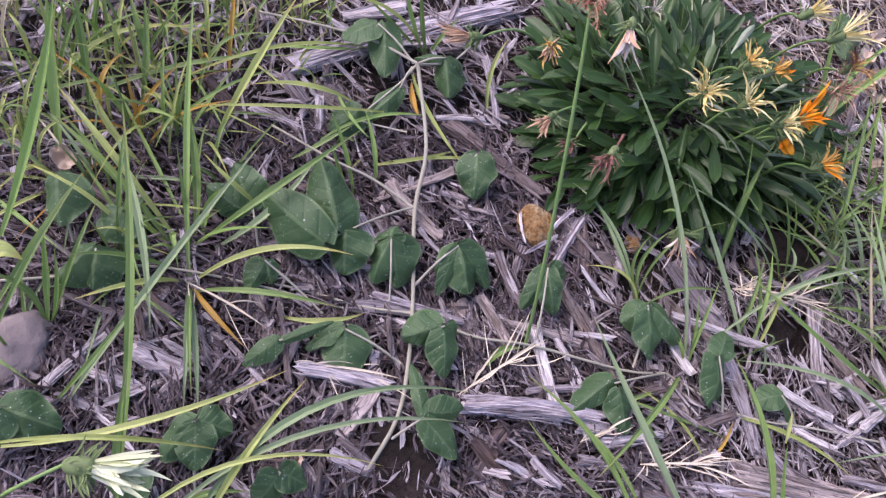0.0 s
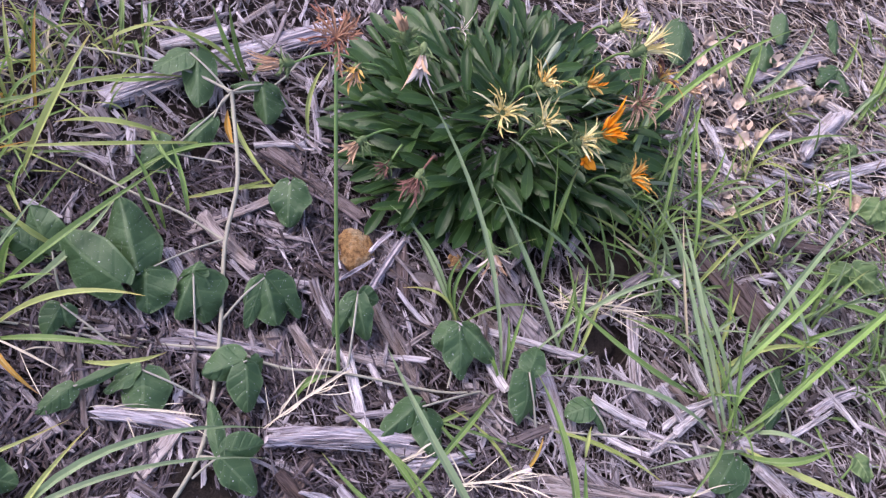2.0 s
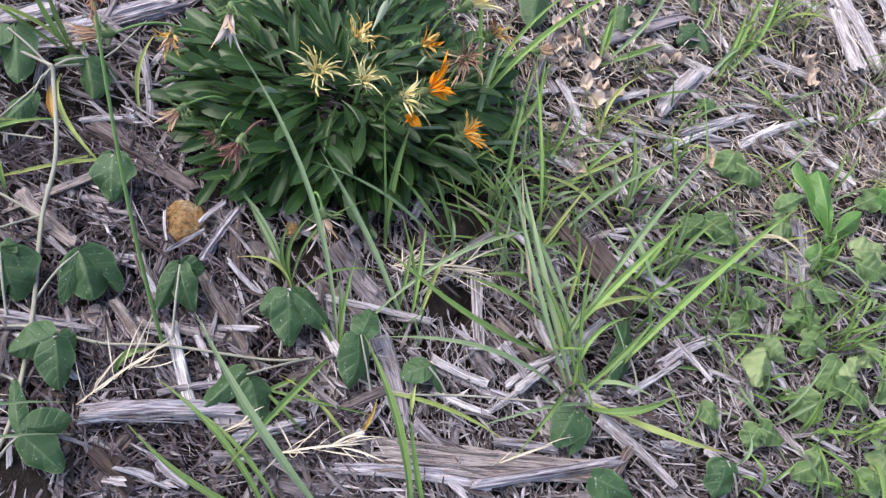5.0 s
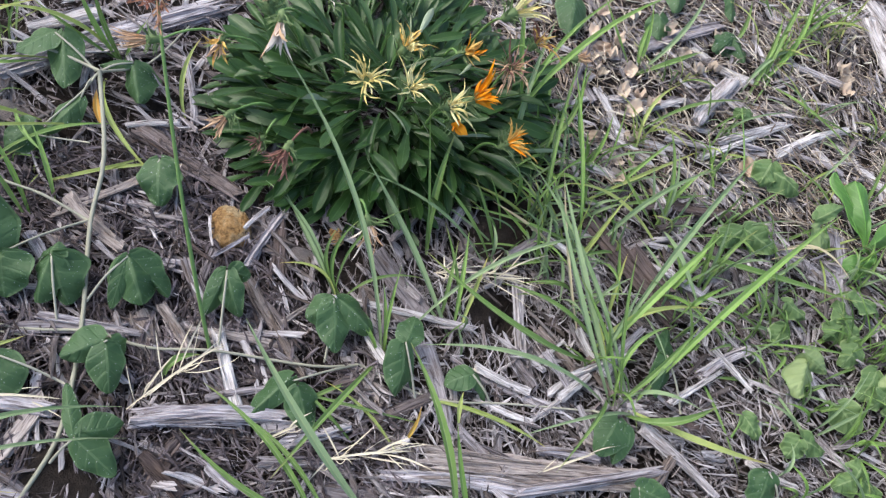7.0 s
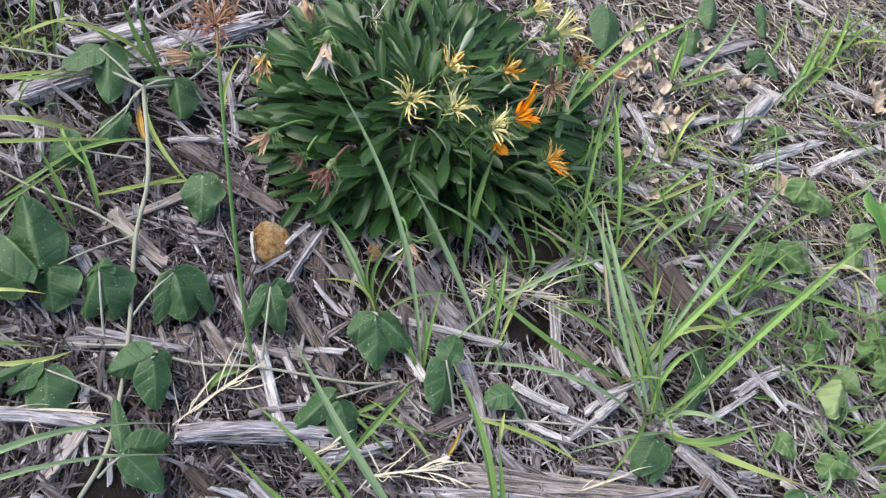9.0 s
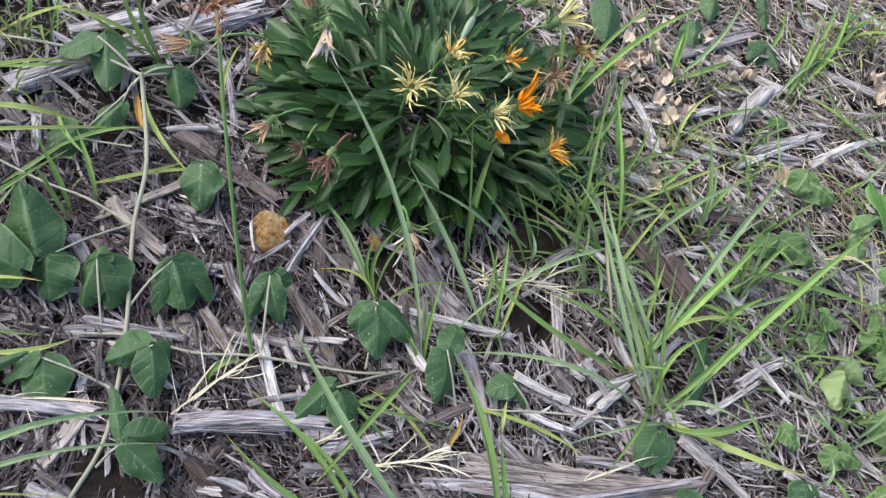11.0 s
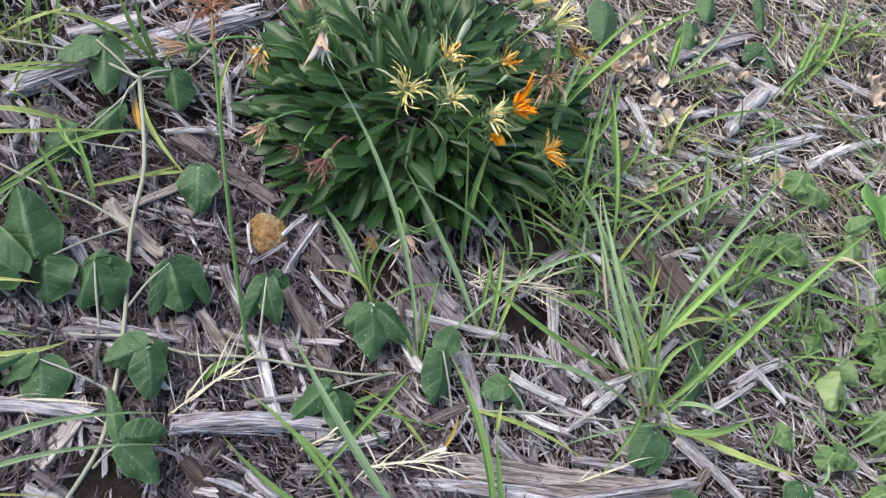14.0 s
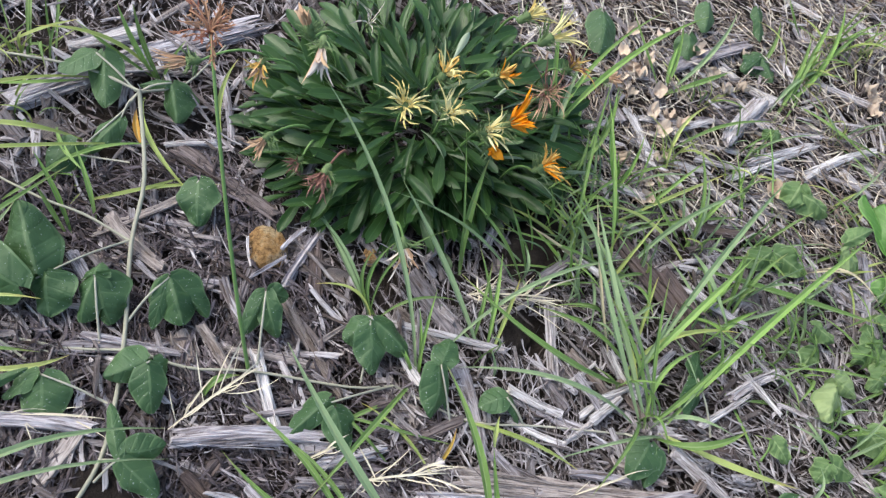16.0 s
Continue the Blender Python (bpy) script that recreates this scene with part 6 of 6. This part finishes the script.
stalk(v, [(0.779, 0.159, 0.004), (0.777, 0.166, 0.018), (0.776, 0.174, 0.024)], 0.0011, 0.0008, GSTEM, "petiole")
leaflet(v, (0.776, 0.174, 0.024), (0.754, 0.162, 0.014), 0.0257, WLEAF, wave=0.13)
leaflet(v, (0.777, 0.172, 0.024), (0.798, 0.149, 0.014), 0.0310, WLEAF, wave=0.13)
leaflet(v, (0.777, 0.176, 0.024), (0.803, 0.202, 0.020), 0.0210, YLEAF, wave=0.16)
v = empty("weed", (0.670, 0.124, 0.004), label="pale green broad-leaved weed with crinkled leaves", category="weed", group="weeds")
stalk(v, [(0.670, 0.124, 0.004), (0.670, 0.131, 0.017), (0.670, 0.138, 0.022)], 0.0011, 0.0008, GSTEM, "petiole")
leaflet(v, (0.670, 0.138, 0.022), (0.654, 0.123, 0.012), 0.0272, WLEAF, wave=0.13)
leaflet(v, (0.671, 0.138, 0.022), (0.700, 0.125, 0.012), 0.0274, WLEAF, wave=0.13)
v = empty("weed", (0.925, 0.368, 0.004), label="pale green broad-leaved weed with crinkled leaves", category="weed", group="weeds")
stalk(v, [(0.925, 0.368, 0.004), (0.912, 0.373, 0.017), (0.900, 0.378, 0.022)], 0.0011, 0.0008, GSTEM, "petiole")
leaflet(v, (0.900, 0.378, 0.022), (0.875, 0.369, 0.012), 0.0303, WLEAF, wave=0.13)
leaflet(v, (0.901, 0.378, 0.022), (0.931, 0.363, 0.012), 0.0305, DOCK, wave=0.13)
v = empty("weed", (0.780, 0.076, 0.004), label="pale green broad-leaved weed with crinkled leaves", category="weed", group="weeds")
stalk(v, [(0.780, 0.076, 0.004), (0.772, 0.083, 0.019), (0.765, 0.090, 0.026)], 0.0011, 0.0008, GSTEM, "petiole")
leaflet(v, (0.765, 0.090, 0.026), (0.748, 0.077, 0.014), 0.0291, WLEAF, wave=0.13)
leaflet(v, (0.766, 0.090, 0.026), (0.796, 0.087, 0.016), 0.0295, YLEAF, wave=0.13)
v = empty("weed", (0.714, 0.086, 0.004), label="pale green broad-leaved weed with crinkled leaves", category="weed", group="weeds")
stalk(v, [(0.714, 0.086, 0.004), (0.711, 0.094, 0.018), (0.708, 0.101, 0.024)], 0.0011, 0.0008, GSTEM, "petiole")
leaflet(v, (0.708, 0.101, 0.024), (0.688, 0.096, 0.014), 0.0240, WLEAF, wave=0.13)
leaflet(v, (0.709, 0.101, 0.024), (0.729, 0.121, 0.018), 0.0243, WLEAF, wave=0.13)


# ---------------- gazania flowers ----------------
flower((0.298, 0.413, 0.129), (0.305, 0.446, 0.050), "yellow", 19, 0.025, (-0.05, -0.25, 1), 0.85, 1.0, seed=1, second="pale")
flower((0.331, 0.404, 0.133), (0.338, 0.440, 0.050), "pale", 18, 0.026, (0.4, 0.05, 0.9), 0.75, 1.0, seed=2, second="yellow")
flower((0.363, 0.394, 0.126), (0.358, 0.425, 0.050), "pale", 17, 0.028, (0.75, -0.2, 0.45), 0.9, 1.0, seed=3, second="yellow")
flower((0.389, 0.413, 0.113), (0.380, 0.430, 0.050), "orange", 11, 0.031, (0.9, 0.1, 0.35), 0.8, 0.35, seed=4, width=0.0034, label="half open head with bright orange petals")
flower((0.371, 0.390, 0.112), (0.374, 0.425, 0.050), "orange", 4, 0.016, (0.3, -0.7, 0.3), 0.5, 0.2, seed=14, width=0.009, bracts=2, cup=0.004)
flower((0.424, 0.390, 0.085), (0.407, 0.414, 0.030), "amber", 18, 0.03, (0.8, 0.1, 0.6), 0.8, 0.5, seed=5, second="orange", bracts=22)
flower((0.326, 0.428, 0.152), (0.332, 0.480, 0.060), "amber", 16, 0.025, (0.55, 0.15, 0.75), 0.85, 0.9, seed=6, second="yellow")
flower((0.232, 0.450, 0.152), (0.257, 0.513, 0.050), "white", 8, 0.038, (-0.1, -0.8, -0.45), 0.28, 0.35, seed=7, width=0.004, second="peach", bracts=6)
flower((0.224, 0.491, 0.125), (0.265, 0.547, 0.040), "peach", 7, 0.02, (-0.35, 0.5, 0.8), 0.2, 0.2, seed=8, width=0.004, bracts=24, cup=0.007)
flower((0.127, 0.503, 0.062), (0.196, 0.540, 0.030), "peach", 16, 0.036, (-1, -0.1, 0.0), 0.24, 0.3, seed=9, cup=0.007, bracts=24)
flower((0.186, 0.472, 0.100), (0.222, 0.505, 0.050), "amber", 13, 0.03, (-0.25, -0.7, 0.2), 0.75, 0.7, seed=10, second="peach", bracts=6)
flower((0.192, 0.419, 0.069), (0.232, 0.450, 0.040), "peach", 14, 0.028, (-0.75, -0.75, -0.1), 0.35, 0.4, seed=11, bracts=20)
flower((0.239, 0.382, 0.078), (0.262, 0.420, 0.050), "brown", 20, 0.032, (-0.45, -0.75, -0.2), 0.42, 0.8, seed=12, bracts=3, second="brown", cup=0.006, stalk_tone=PETALS["brown"])
flower((0.306, 0.331, 0.048), (0.299, 0.356, 0.040), "peach", 15, 0.034, (0.15, -0.85, -0.3), 0.4, 0.6, seed=13, second="white", bracts=24)
flower((0.423, 0.438, 0.128), (0.428, 0.470, 0.050), "brown", 26, 0.03, (-0.2, -0.5, 0.5), 0.95, 1.0, seed=15, width=0.0014, second="peach", bracts=0, cup=0.005)
flower((0.457, 0.481, 0.112), (0.451, 0.514, 0.050), "amber", 16, 0.03, (0.4, 0.0, 0.7), 0.8, 0.7, seed=16, second="brown", bracts=4)
flower((0.428, 0.486, 0.142), (0.415, 0.525, 0.060), "pale", 18, 0.036, (0.85, 0.2, 0.5), 0.6, 0.4, seed=17, second="yellow", bracts=20, cup=0.008)
flower((0.419, 0.526, 0.126), (0.414, 0.567, 0.060), "yellow", 14, 0.03, (0.85, 0.3, 0.5), 0.5, 0.4, seed=18, second="pale", bracts=12, cup=0.007)
flower((0.398, 0.488, 0.088), (0.387, 0.508, 0.050), "orange", 9, 0.028, (0.5, -0.1, 0.3), 0.9, 0.5, seed=19, width=0.003, second="amber", bracts=2, cup=0.005)
flower((0.541, 0.545, 0.030), (0.489, 0.520, 0.030), "peach", 14, 0.026, (1, 0.0, 0.2), 0.4, 0.5, seed=20, bracts=6)
flower((0.219, 0.416, 0.042), (0.241, 0.446, 0.030), "brown", 12, 0.015, (-0.5, -0.6, 0.2), 0.7, 0.8, seed=21, bracts=3, cup=0.005)
flower((0.277, 0.516, 0.110), (0.294, 0.538, 0.060), "white", 6, 0.025, (0.3, -0.2, 0.8), 0.6, 0.9, seed=22, width=0.0012, bracts=0, cup=0.003)


# ---------------- random tufts ----------------
wild_tuft((0.471, 0.358, 0.000), 12, 0.092, 0.0042, ("blue", "green", "bright"), 31)
wild_tuft((0.489, 0.276, 0.000), 14, 0.098, 0.0042, ("blue", "green", "yellow"), 32)
wild_tuft((0.569, 0.276, 0.000), 10, 0.092, 0.0042, ("blue", "green"), 33)
wild_tuft((0.673, 0.356, 0.000), 12, 0.092, 0.0042, ("blue", "green", "bright"), 34)
wild_tuft((0.651, 0.230, 0.000), 15, 0.103, 0.0045, ("blue", "green", "bright"), 35)
wild_tuft((0.708, 0.288, 0.000), 12, 0.103, 0.0042, ("blue", "green"), 36)
wild_tuft((0.771, 0.332, 0.000), 12, 0.092, 0.0042, ("green", "bright", "yellow"), 37)
wild_tuft((0.762, 0.228, 0.000), 14, 0.103, 0.0049, ("green", "bright"), 38)
wild_tuft((0.689, 0.185, 0.000), 10, 0.092, 0.0042, ("green", "blue"), 39)
wild_tuft((0.911, 0.469, 0.000), 10, 0.103, 0.0042, ("green", "bright", "yellow"), 40)
wild_tuft((0.605, 0.463, 0.000), 10, 0.092, 0.0038, ("green", "bright", "yellow"), 41)
wild_tuft((0.538, 0.425, 0.000), 15, 0.115, 0.0039, ("green", "bright", "blue"), 42)
wild_tuft((0.699, 0.484, 0.000), 10, 0.092, 0.0036, ("green", "blue"), 43)
wild_tuft((0.874, 0.640, 0.000), 17, 0.115, 0.0042, ("green", "bright", "yellow"), 44)
wild_tuft((0.674, 0.544, 0.000), 10, 0.092, 0.0036, ("green", "yellow"), 45)
wild_tuft((0.828, 0.500, 0.000), 14, 0.092, 0.0036, ("blue", "green", "yellow"), 46)
wild_tuft((0.989, 0.557, 0.000), 14, 0.103, 0.0042, ("blue", "green", "straw"), 47)
wild_tuft((0.931, 0.407, 0.000), 14, 0.103, 0.0042, ("yellow", "green", "straw"), 48)
wild_tuft((0.913, 0.633, 0.000), 14, 0.092, 0.0042, ("green", "straw", "yellow"), 49)
wild_tuft((0.817, 0.589, 0.000), 14, 0.103, 0.0042, ("green", "bright", "yellow"), 50)
wild_tuft((0.793, 0.216, 0.000), 15, 0.103, 0.0049, ("green", "bright"), 51)
wild_tuft((0.722, 0.131, 0.000), 12, 0.103, 0.0049, ("green", "bright"), 52)
wild_tuft((0.486, 0.409, 0.000), 10, 0.103, 0.0042, ("green", "blue"), 53)
wild_tuft((0.447, 0.421, 0.000), 8, 0.092, 0.0042, ("green", "bright"), 54)
wild_tuft((-0.222, 0.382, 0.000), 17, 0.127, 0.0042, ("green", "yellow", "bright"), 61)
wild_tuft((-0.168, 0.346, 0.000), 14, 0.115, 0.0042, ("green", "blue", "yellow"), 62)
wild_tuft((-0.144, 0.405, 0.000), 15, 0.115, 0.0037, ("green", "yellow", "orange"), 63)
wild_tuft((-0.209, 0.461, 0.000), 17, 0.127, 0.0040, ("green", "yellow", "bright"), 64)
wild_tuft((-0.138, 0.507, 0.000), 15, 0.115, 0.0037, ("green", "yellow", "bright"), 65)
wild_tuft((-0.264, 0.502, 0.000), 15, 0.115, 0.0037, ("green", "yellow", "straw"), 66)
wild_tuft((-0.078, 0.504, 0.000), 10, 0.092, 0.0032, ("yellow", "green"), 67)
wild_tuft((-0.133, 0.274, 0.000), 10, 0.103, 0.0042, ("green", "blue"), 68)
wild_tuft((-0.209, 0.195, 0.000), 12, 0.115, 0.0045, ("green", "blue"), 69)
wild_tuft((-0.078, 0.358, 0.000), 8, 0.092, 0.0037, ("green", "bright"), 70)
wild_tuft((-0.053, 0.558, 0.000), 10, 0.092, 0.0032, ("yellow", "green"), 71)
wild_tuft((0.030, 0.419, 0.000), 8, 0.034, 0.0030, ("bright", "yellow"), 72)
wild_tuft((-0.023, 0.539, 0.000), 8, 0.069, 0.0034, ("yellow", "green"), 73)
wild_tuft((0.540, 0.323, 0.000), 9, 0.1, 0.0045, ("blue", "green", "yellow"), 81)
wild_tuft((0.586, 0.231, 0.000), 9, 0.1, 0.0049, ("blue", "green"), 82)
wild_tuft((0.687, 0.229, 0.000), 12, 0.1, 0.0049, ("blue", "bright", "green"), 83)
wild_tuft((0.794, 0.288, 0.000), 10, 0.1, 0.0049, ("blue", "bright", "green"), 84)
wild_tuft((0.834, 0.367, 0.000), 8, 0.1, 0.0049, ("blue", "bright", "green"), 85)
wild_tuft((0.790, 0.404, 0.000), 8, 0.09, 0.0042, ("blue", "yellow", "green"), 86)
wild_tuft((0.668, 0.451, 0.000), 8, 0.08, 0.0039, ("yellow", "straw", "green"), 87)
wild_tuft((0.874, 0.249, 0.000), 10, 0.1, 0.0049, ("blue", "bright", "green"), 88)
wild_tuft((0.675, 0.254, 0.000), 7, 0.1, 0.0049, ("blue", "green"), 89)
wild_tuft((0.492, 0.471, 0.000), 6, 0.1, 0.0042, ("green", "bright"), 90)
wild_tuft((0.515, 0.183, 0.000), 5, 0.15, 0.0056, ("blue", "blue", "green"), 101, (-0.1, 0.25))
wild_tuft((0.505, 0.221, 0.000), 4, 0.13, 0.0056, ("blue", "green", "bright"), 102, (0.1, 0.2))
wild_tuft((0.500, 0.328, 0.000), 9, 0.11, 0.0048, ("blue", "blue", "yellow"), 103, (0.0, 0.15))
wild_tuft((0.491, 0.436, 0.000), 8, 0.1, 0.0048, ("blue", "bright"), 104)
wild_tuft((0.533, 0.372, 0.000), 9, 0.11, 0.0048, ("blue", "green"), 105, (0.15, 0.1))
wild_tuft((0.608, 0.355, 0.000), 9, 0.1, 0.0048, ("blue", "green", "yellow"), 106, (0.1, 0.1))
wild_tuft((0.432, 0.327, 0.000), 6, 0.09, 0.0039, ("blue", "green"), 107, (0.0, 0.15))
wild_tuft((0.599, 0.276, 0.000), 9, 0.12, 0.0056, ("blue", "bright"), 108, (0.2, 0.1))
wild_tuft((0.381, 0.249, 0.000), 6, 0.1, 0.0042, ("blue", "green"), 109, (-0.1, 0.2))
wild_tuft((-0.219, 0.423, 0.000), 10, 0.14, 0.0050, ("yellow", "green", "bright"), 121)
wild_tuft((-0.179, 0.473, 0.000), 10, 0.14, 0.0050, ("yellow", "green", "bright"), 122)
wild_tuft((-0.114, 0.416, 0.000), 9, 0.12, 0.0045, ("yellow", "yellow", "green"), 123)
wild_tuft((-0.094, 0.550, 0.000), 8, 0.12, 0.0045, ("yellow", "green"), 124)
wild_tuft((-0.257, 0.453, 0.000), 10, 0.14, 0.0050, ("yellow", "bright", "straw"), 125)
wild_tuft((-0.192, 0.343, 0.000), 8, 0.12, 0.0050, ("blue", "yellow"), 126)
wild_tuft((-0.252, 0.335, 0.000), 8, 0.14, 0.0050, ("bright", "yellow"), 127)
wild_tuft((-0.014, 0.476, 0.000), 5, 0.1, 0.0037, ("yellow", "green"), 128)
wild_tuft((-0.147, 0.393, 0.000), 12, 0.13, 0.0050, ("yellow", "bright", "orange"), 181, (0, 0.2))
wild_tuft((-0.114, 0.399, 0.000), 10, 0.13, 0.0052, ("bright", "yellow", "green"), 182, (0, 0.25))
wild_tuft((-0.144, 0.460, 0.000), 10, 0.12, 0.0045, ("yellow", "yellow", "green"), 183, (0.1, 0.1))
wild_tuft((-0.100, 0.479, 0.000), 9, 0.12, 0.0045, ("yellow", "bright", "orange"), 184, (0.1, 0.1))
wild_tuft((-0.131, 0.293, 0.000), 10, 0.13, 0.0050, ("blue", "green", "yellow"), 185, (0, 0.2))
wild_tuft((-0.093, 0.291, 0.000), 8, 0.14, 0.0058, ("bright", "green", "bright"), 186, (0, 0.25))
wild_tuft((-0.073, 0.508, 0.000), 8, 0.11, 0.0040, ("yellow", "straw", "green"), 187, (0, 0.1))
wild_tuft((-0.004, 0.553, 0.000), 7, 0.10, 0.0040, ("yellow", "green"), 188, (0, 0.1))
wild_tuft((0.462, 0.392, 0.000), 8, 0.11, 0.0045, ("blue", "blue", "bright"), 191, (-0.1, 0.15))
wild_tuft((0.478, 0.348, 0.000), 8, 0.12, 0.0048, ("blue", "bright", "yellow"), 192, (-0.2, 0.15))
wild_tuft((0.448, 0.342, 0.000), 7, 0.1, 0.0042, ("bright", "green", "blue"), 171, (0.05, 0.2))
wild_tuft((0.470, 0.300, 0.000), 7, 0.11, 0.0048, ("blue", "blue", "bright"), 172, (-0.15, 0.25))
wild_tuft((0.640, 0.300, 0.000), 8, 0.12, 0.0045, ("blue", "green", "blue"), 173, (0.15, 0.1))
wild_tuft((0.720, 0.330, 0.000), 8, 0.12, 0.0045, ("blue", "green", "straw"), 174, (0.1, 0.1))
wild_tuft((0.523, 0.473, 0.000), 8, 0.09, 0.0045, ("bright", "green", "blue"), 141)
wild_tuft((0.570, 0.399, 0.000), 8, 0.1, 0.0048, ("blue", "bright"), 142, (0.1, 0.15))
wild_tuft((0.474, 0.377, 0.000), 7, 0.1, 0.0045, ("blue", "bright"), 143, (0.0, 0.1))
wild_tuft((0.674, 0.424, 0.000), 8, 0.1, 0.0045, ("blue", "bright", "green"), 144)
wild_tuft((0.781, 0.128, 0.000), 10, 0.12, 0.0056, ("bright", "green", "bright"), 161)
wild_tuft((0.701, 0.154, 0.000), 8, 0.12, 0.0056, ("bright", "blue", "green"), 162)
wild_tuft((0.749, 0.080, 0.000), 10, 0.12, 0.0056, ("bright", "green", "blue"), 163)
wild_tuft((0.653, 0.097, 0.000), 6, 0.1, 0.0049, ("bright", "blue"), 164)
wild_tuft((0.800, 0.302, 0.000), 9, 0.11, 0.0056, ("bright", "blue", "green"), 165)
wild_tuft((0.834, 0.250, 0.000), 9, 0.11, 0.0056, ("bright", "blue", "green"), 166)
wild_tuft((0.500, 0.398, 0.000), 7, 0.09, 0.0045, ("bright", "blue"), 167)
wild_tuft((0.484, 0.444, 0.000), 6, 0.09, 0.0045, ("bright", "green"), 168)


# ---------------- straw, petals, stones ----------------
rock((0.195, 0.349, 0.008), 0.0205, ROCK, "rounded tan stone set among the wood chips", 3)
rock((0.215, 0.366, -0.004), 0.016, GREYROCK, "dull grey-brown stone partly covered with mulch", 4)
rock((-0.195, 0.207, 0.006), 0.03, GREYROCK, "smooth grey-purple stone in the mulch", 5)
rock((0.404, 0.336, 0.002), 0.009, GREYROCK, "small grey stone on bare soil", 6)
rock((0.285, 0.344, 0.004), 0.009, ROCK, "small brown stone under the leaves", 8)
rock((0.394, 0.213, 0.008), 0.0035, PALEFIBRE, "tiny white pebble on the mulch", 7)
soil_clod((0.441, 0.351, 0.000), 0.03, 1)
soil_clod((0.480, 0.377, 0.000), 0.026, 2)
soil_clod((0.405, 0.276, 0.000), 0.02, 3)
soil_clod((0.080, 0.140, 0.000), 0.035, 4)
soil_clod((0.173, 0.420, 0.000), 0.018, 5)
soil_clod((0.096, 0.133, 0.000), 0.03, 6)
straw((0.123, 0.190, 0.014), (0.193, 0.238, 0.022), 14, 1)
straw((0.264, 0.146, 0.012), (0.334, 0.148, 0.014), 20, 2)
straw((0.366, 0.302, 0.014), (0.455, 0.296, 0.014), 24, 3)
straw((0.415, 0.304, 0.016), (0.390, 0.273, 0.006), 10, 4)
straw((0.009, 0.205, 0.014), (0.080, 0.200, 0.012), 6, 5)
straw((0.382, 0.303, 0.012), (0.393, 0.313, 0.014), 6, 6)
straw((-0.085, 0.263, 0.014), (-0.023, 0.233, 0.010), 5, 7)
straw((-0.221, 0.395, 0.020), (-0.186, 0.358, 0.010), 6, 8)
straw((0.430, 0.125, 0.010), (0.491, 0.140, 0.012), 3, 9)
straw((0.218, 0.161, 0.010), (0.257, 0.176, 0.012), 6, 10)
crumple((0.588, 0.581, 0.010), 0.017, 1)
crumple((0.579, 0.547, 0.008), 0.015, 2)
crumple((0.603, 0.496, 0.008), 0.02, 3)
crumple((0.549, 0.460, 0.008), 0.018, 4)
crumple((0.596, 0.459, 0.008), 0.015, 5)
crumple((0.691, 0.587, 0.008), 0.014, 6)
crumple((0.702, 0.558, 0.008), 0.018, 7)
crumple((0.745, 0.617, 0.006), 0.014, 8)
crumple((0.898, 0.574, 0.008), 0.02, 9)
crumple((0.889, 0.543, 0.008), 0.017, 10)
crumple((0.618, 0.516, 0.008), 0.015, 11)
crumple((0.569, 0.411, 0.008), 0.016, 12)
crumple((0.723, 0.425, 0.008), 0.02, 13)
crumple((0.524, 0.460, 0.006), 0.014, 14)
crumple((0.610, 0.397, 0.006), 0.012, 15)
crumple((0.576, 0.567, 0.008), 0.014, 16)
crumple((0.958, 0.449, 0.008), 0.018, 18)
crumple((0.570, 0.431, 0.008), 0.012, 19)
crumple((0.896, 0.561, 0.008), 0.018, 20)
crumple((0.009, 0.133, 0.006), 0.014, 21)
crumple((-0.191, 0.360, 0.014), 0.018, 22)
for k, (x, y) in enumerate(((0.608, 0.591), (0.596, 0.569), (0.717, 0.560), (0.627, 0.502), (0.598, 0.519), (0.638, 0.628), (0.598, 0.636), (0.675, 0.614), (0.583, 0.600), (0.612, 0.549))):
    crumple((x, y, 0.012), 0.015 + 0.001 * (k % 4), 40 + k)
seed_stem((0.181, 0.238, 0.000), (0.164, 0.295, 0.150), (0.154, 0.360, 0.252), 1)
bud((-0.104, 0.100, 0.120), (-0.151, 0.088, 0.090), 1)
dry_leaf((0.242, 0.325, 0.008), (0.273, 0.314, 0.010), 0.012)
dry_leaf((-0.003, 0.464, 0.008), (0.025, 0.451, 0.008), 0.018)
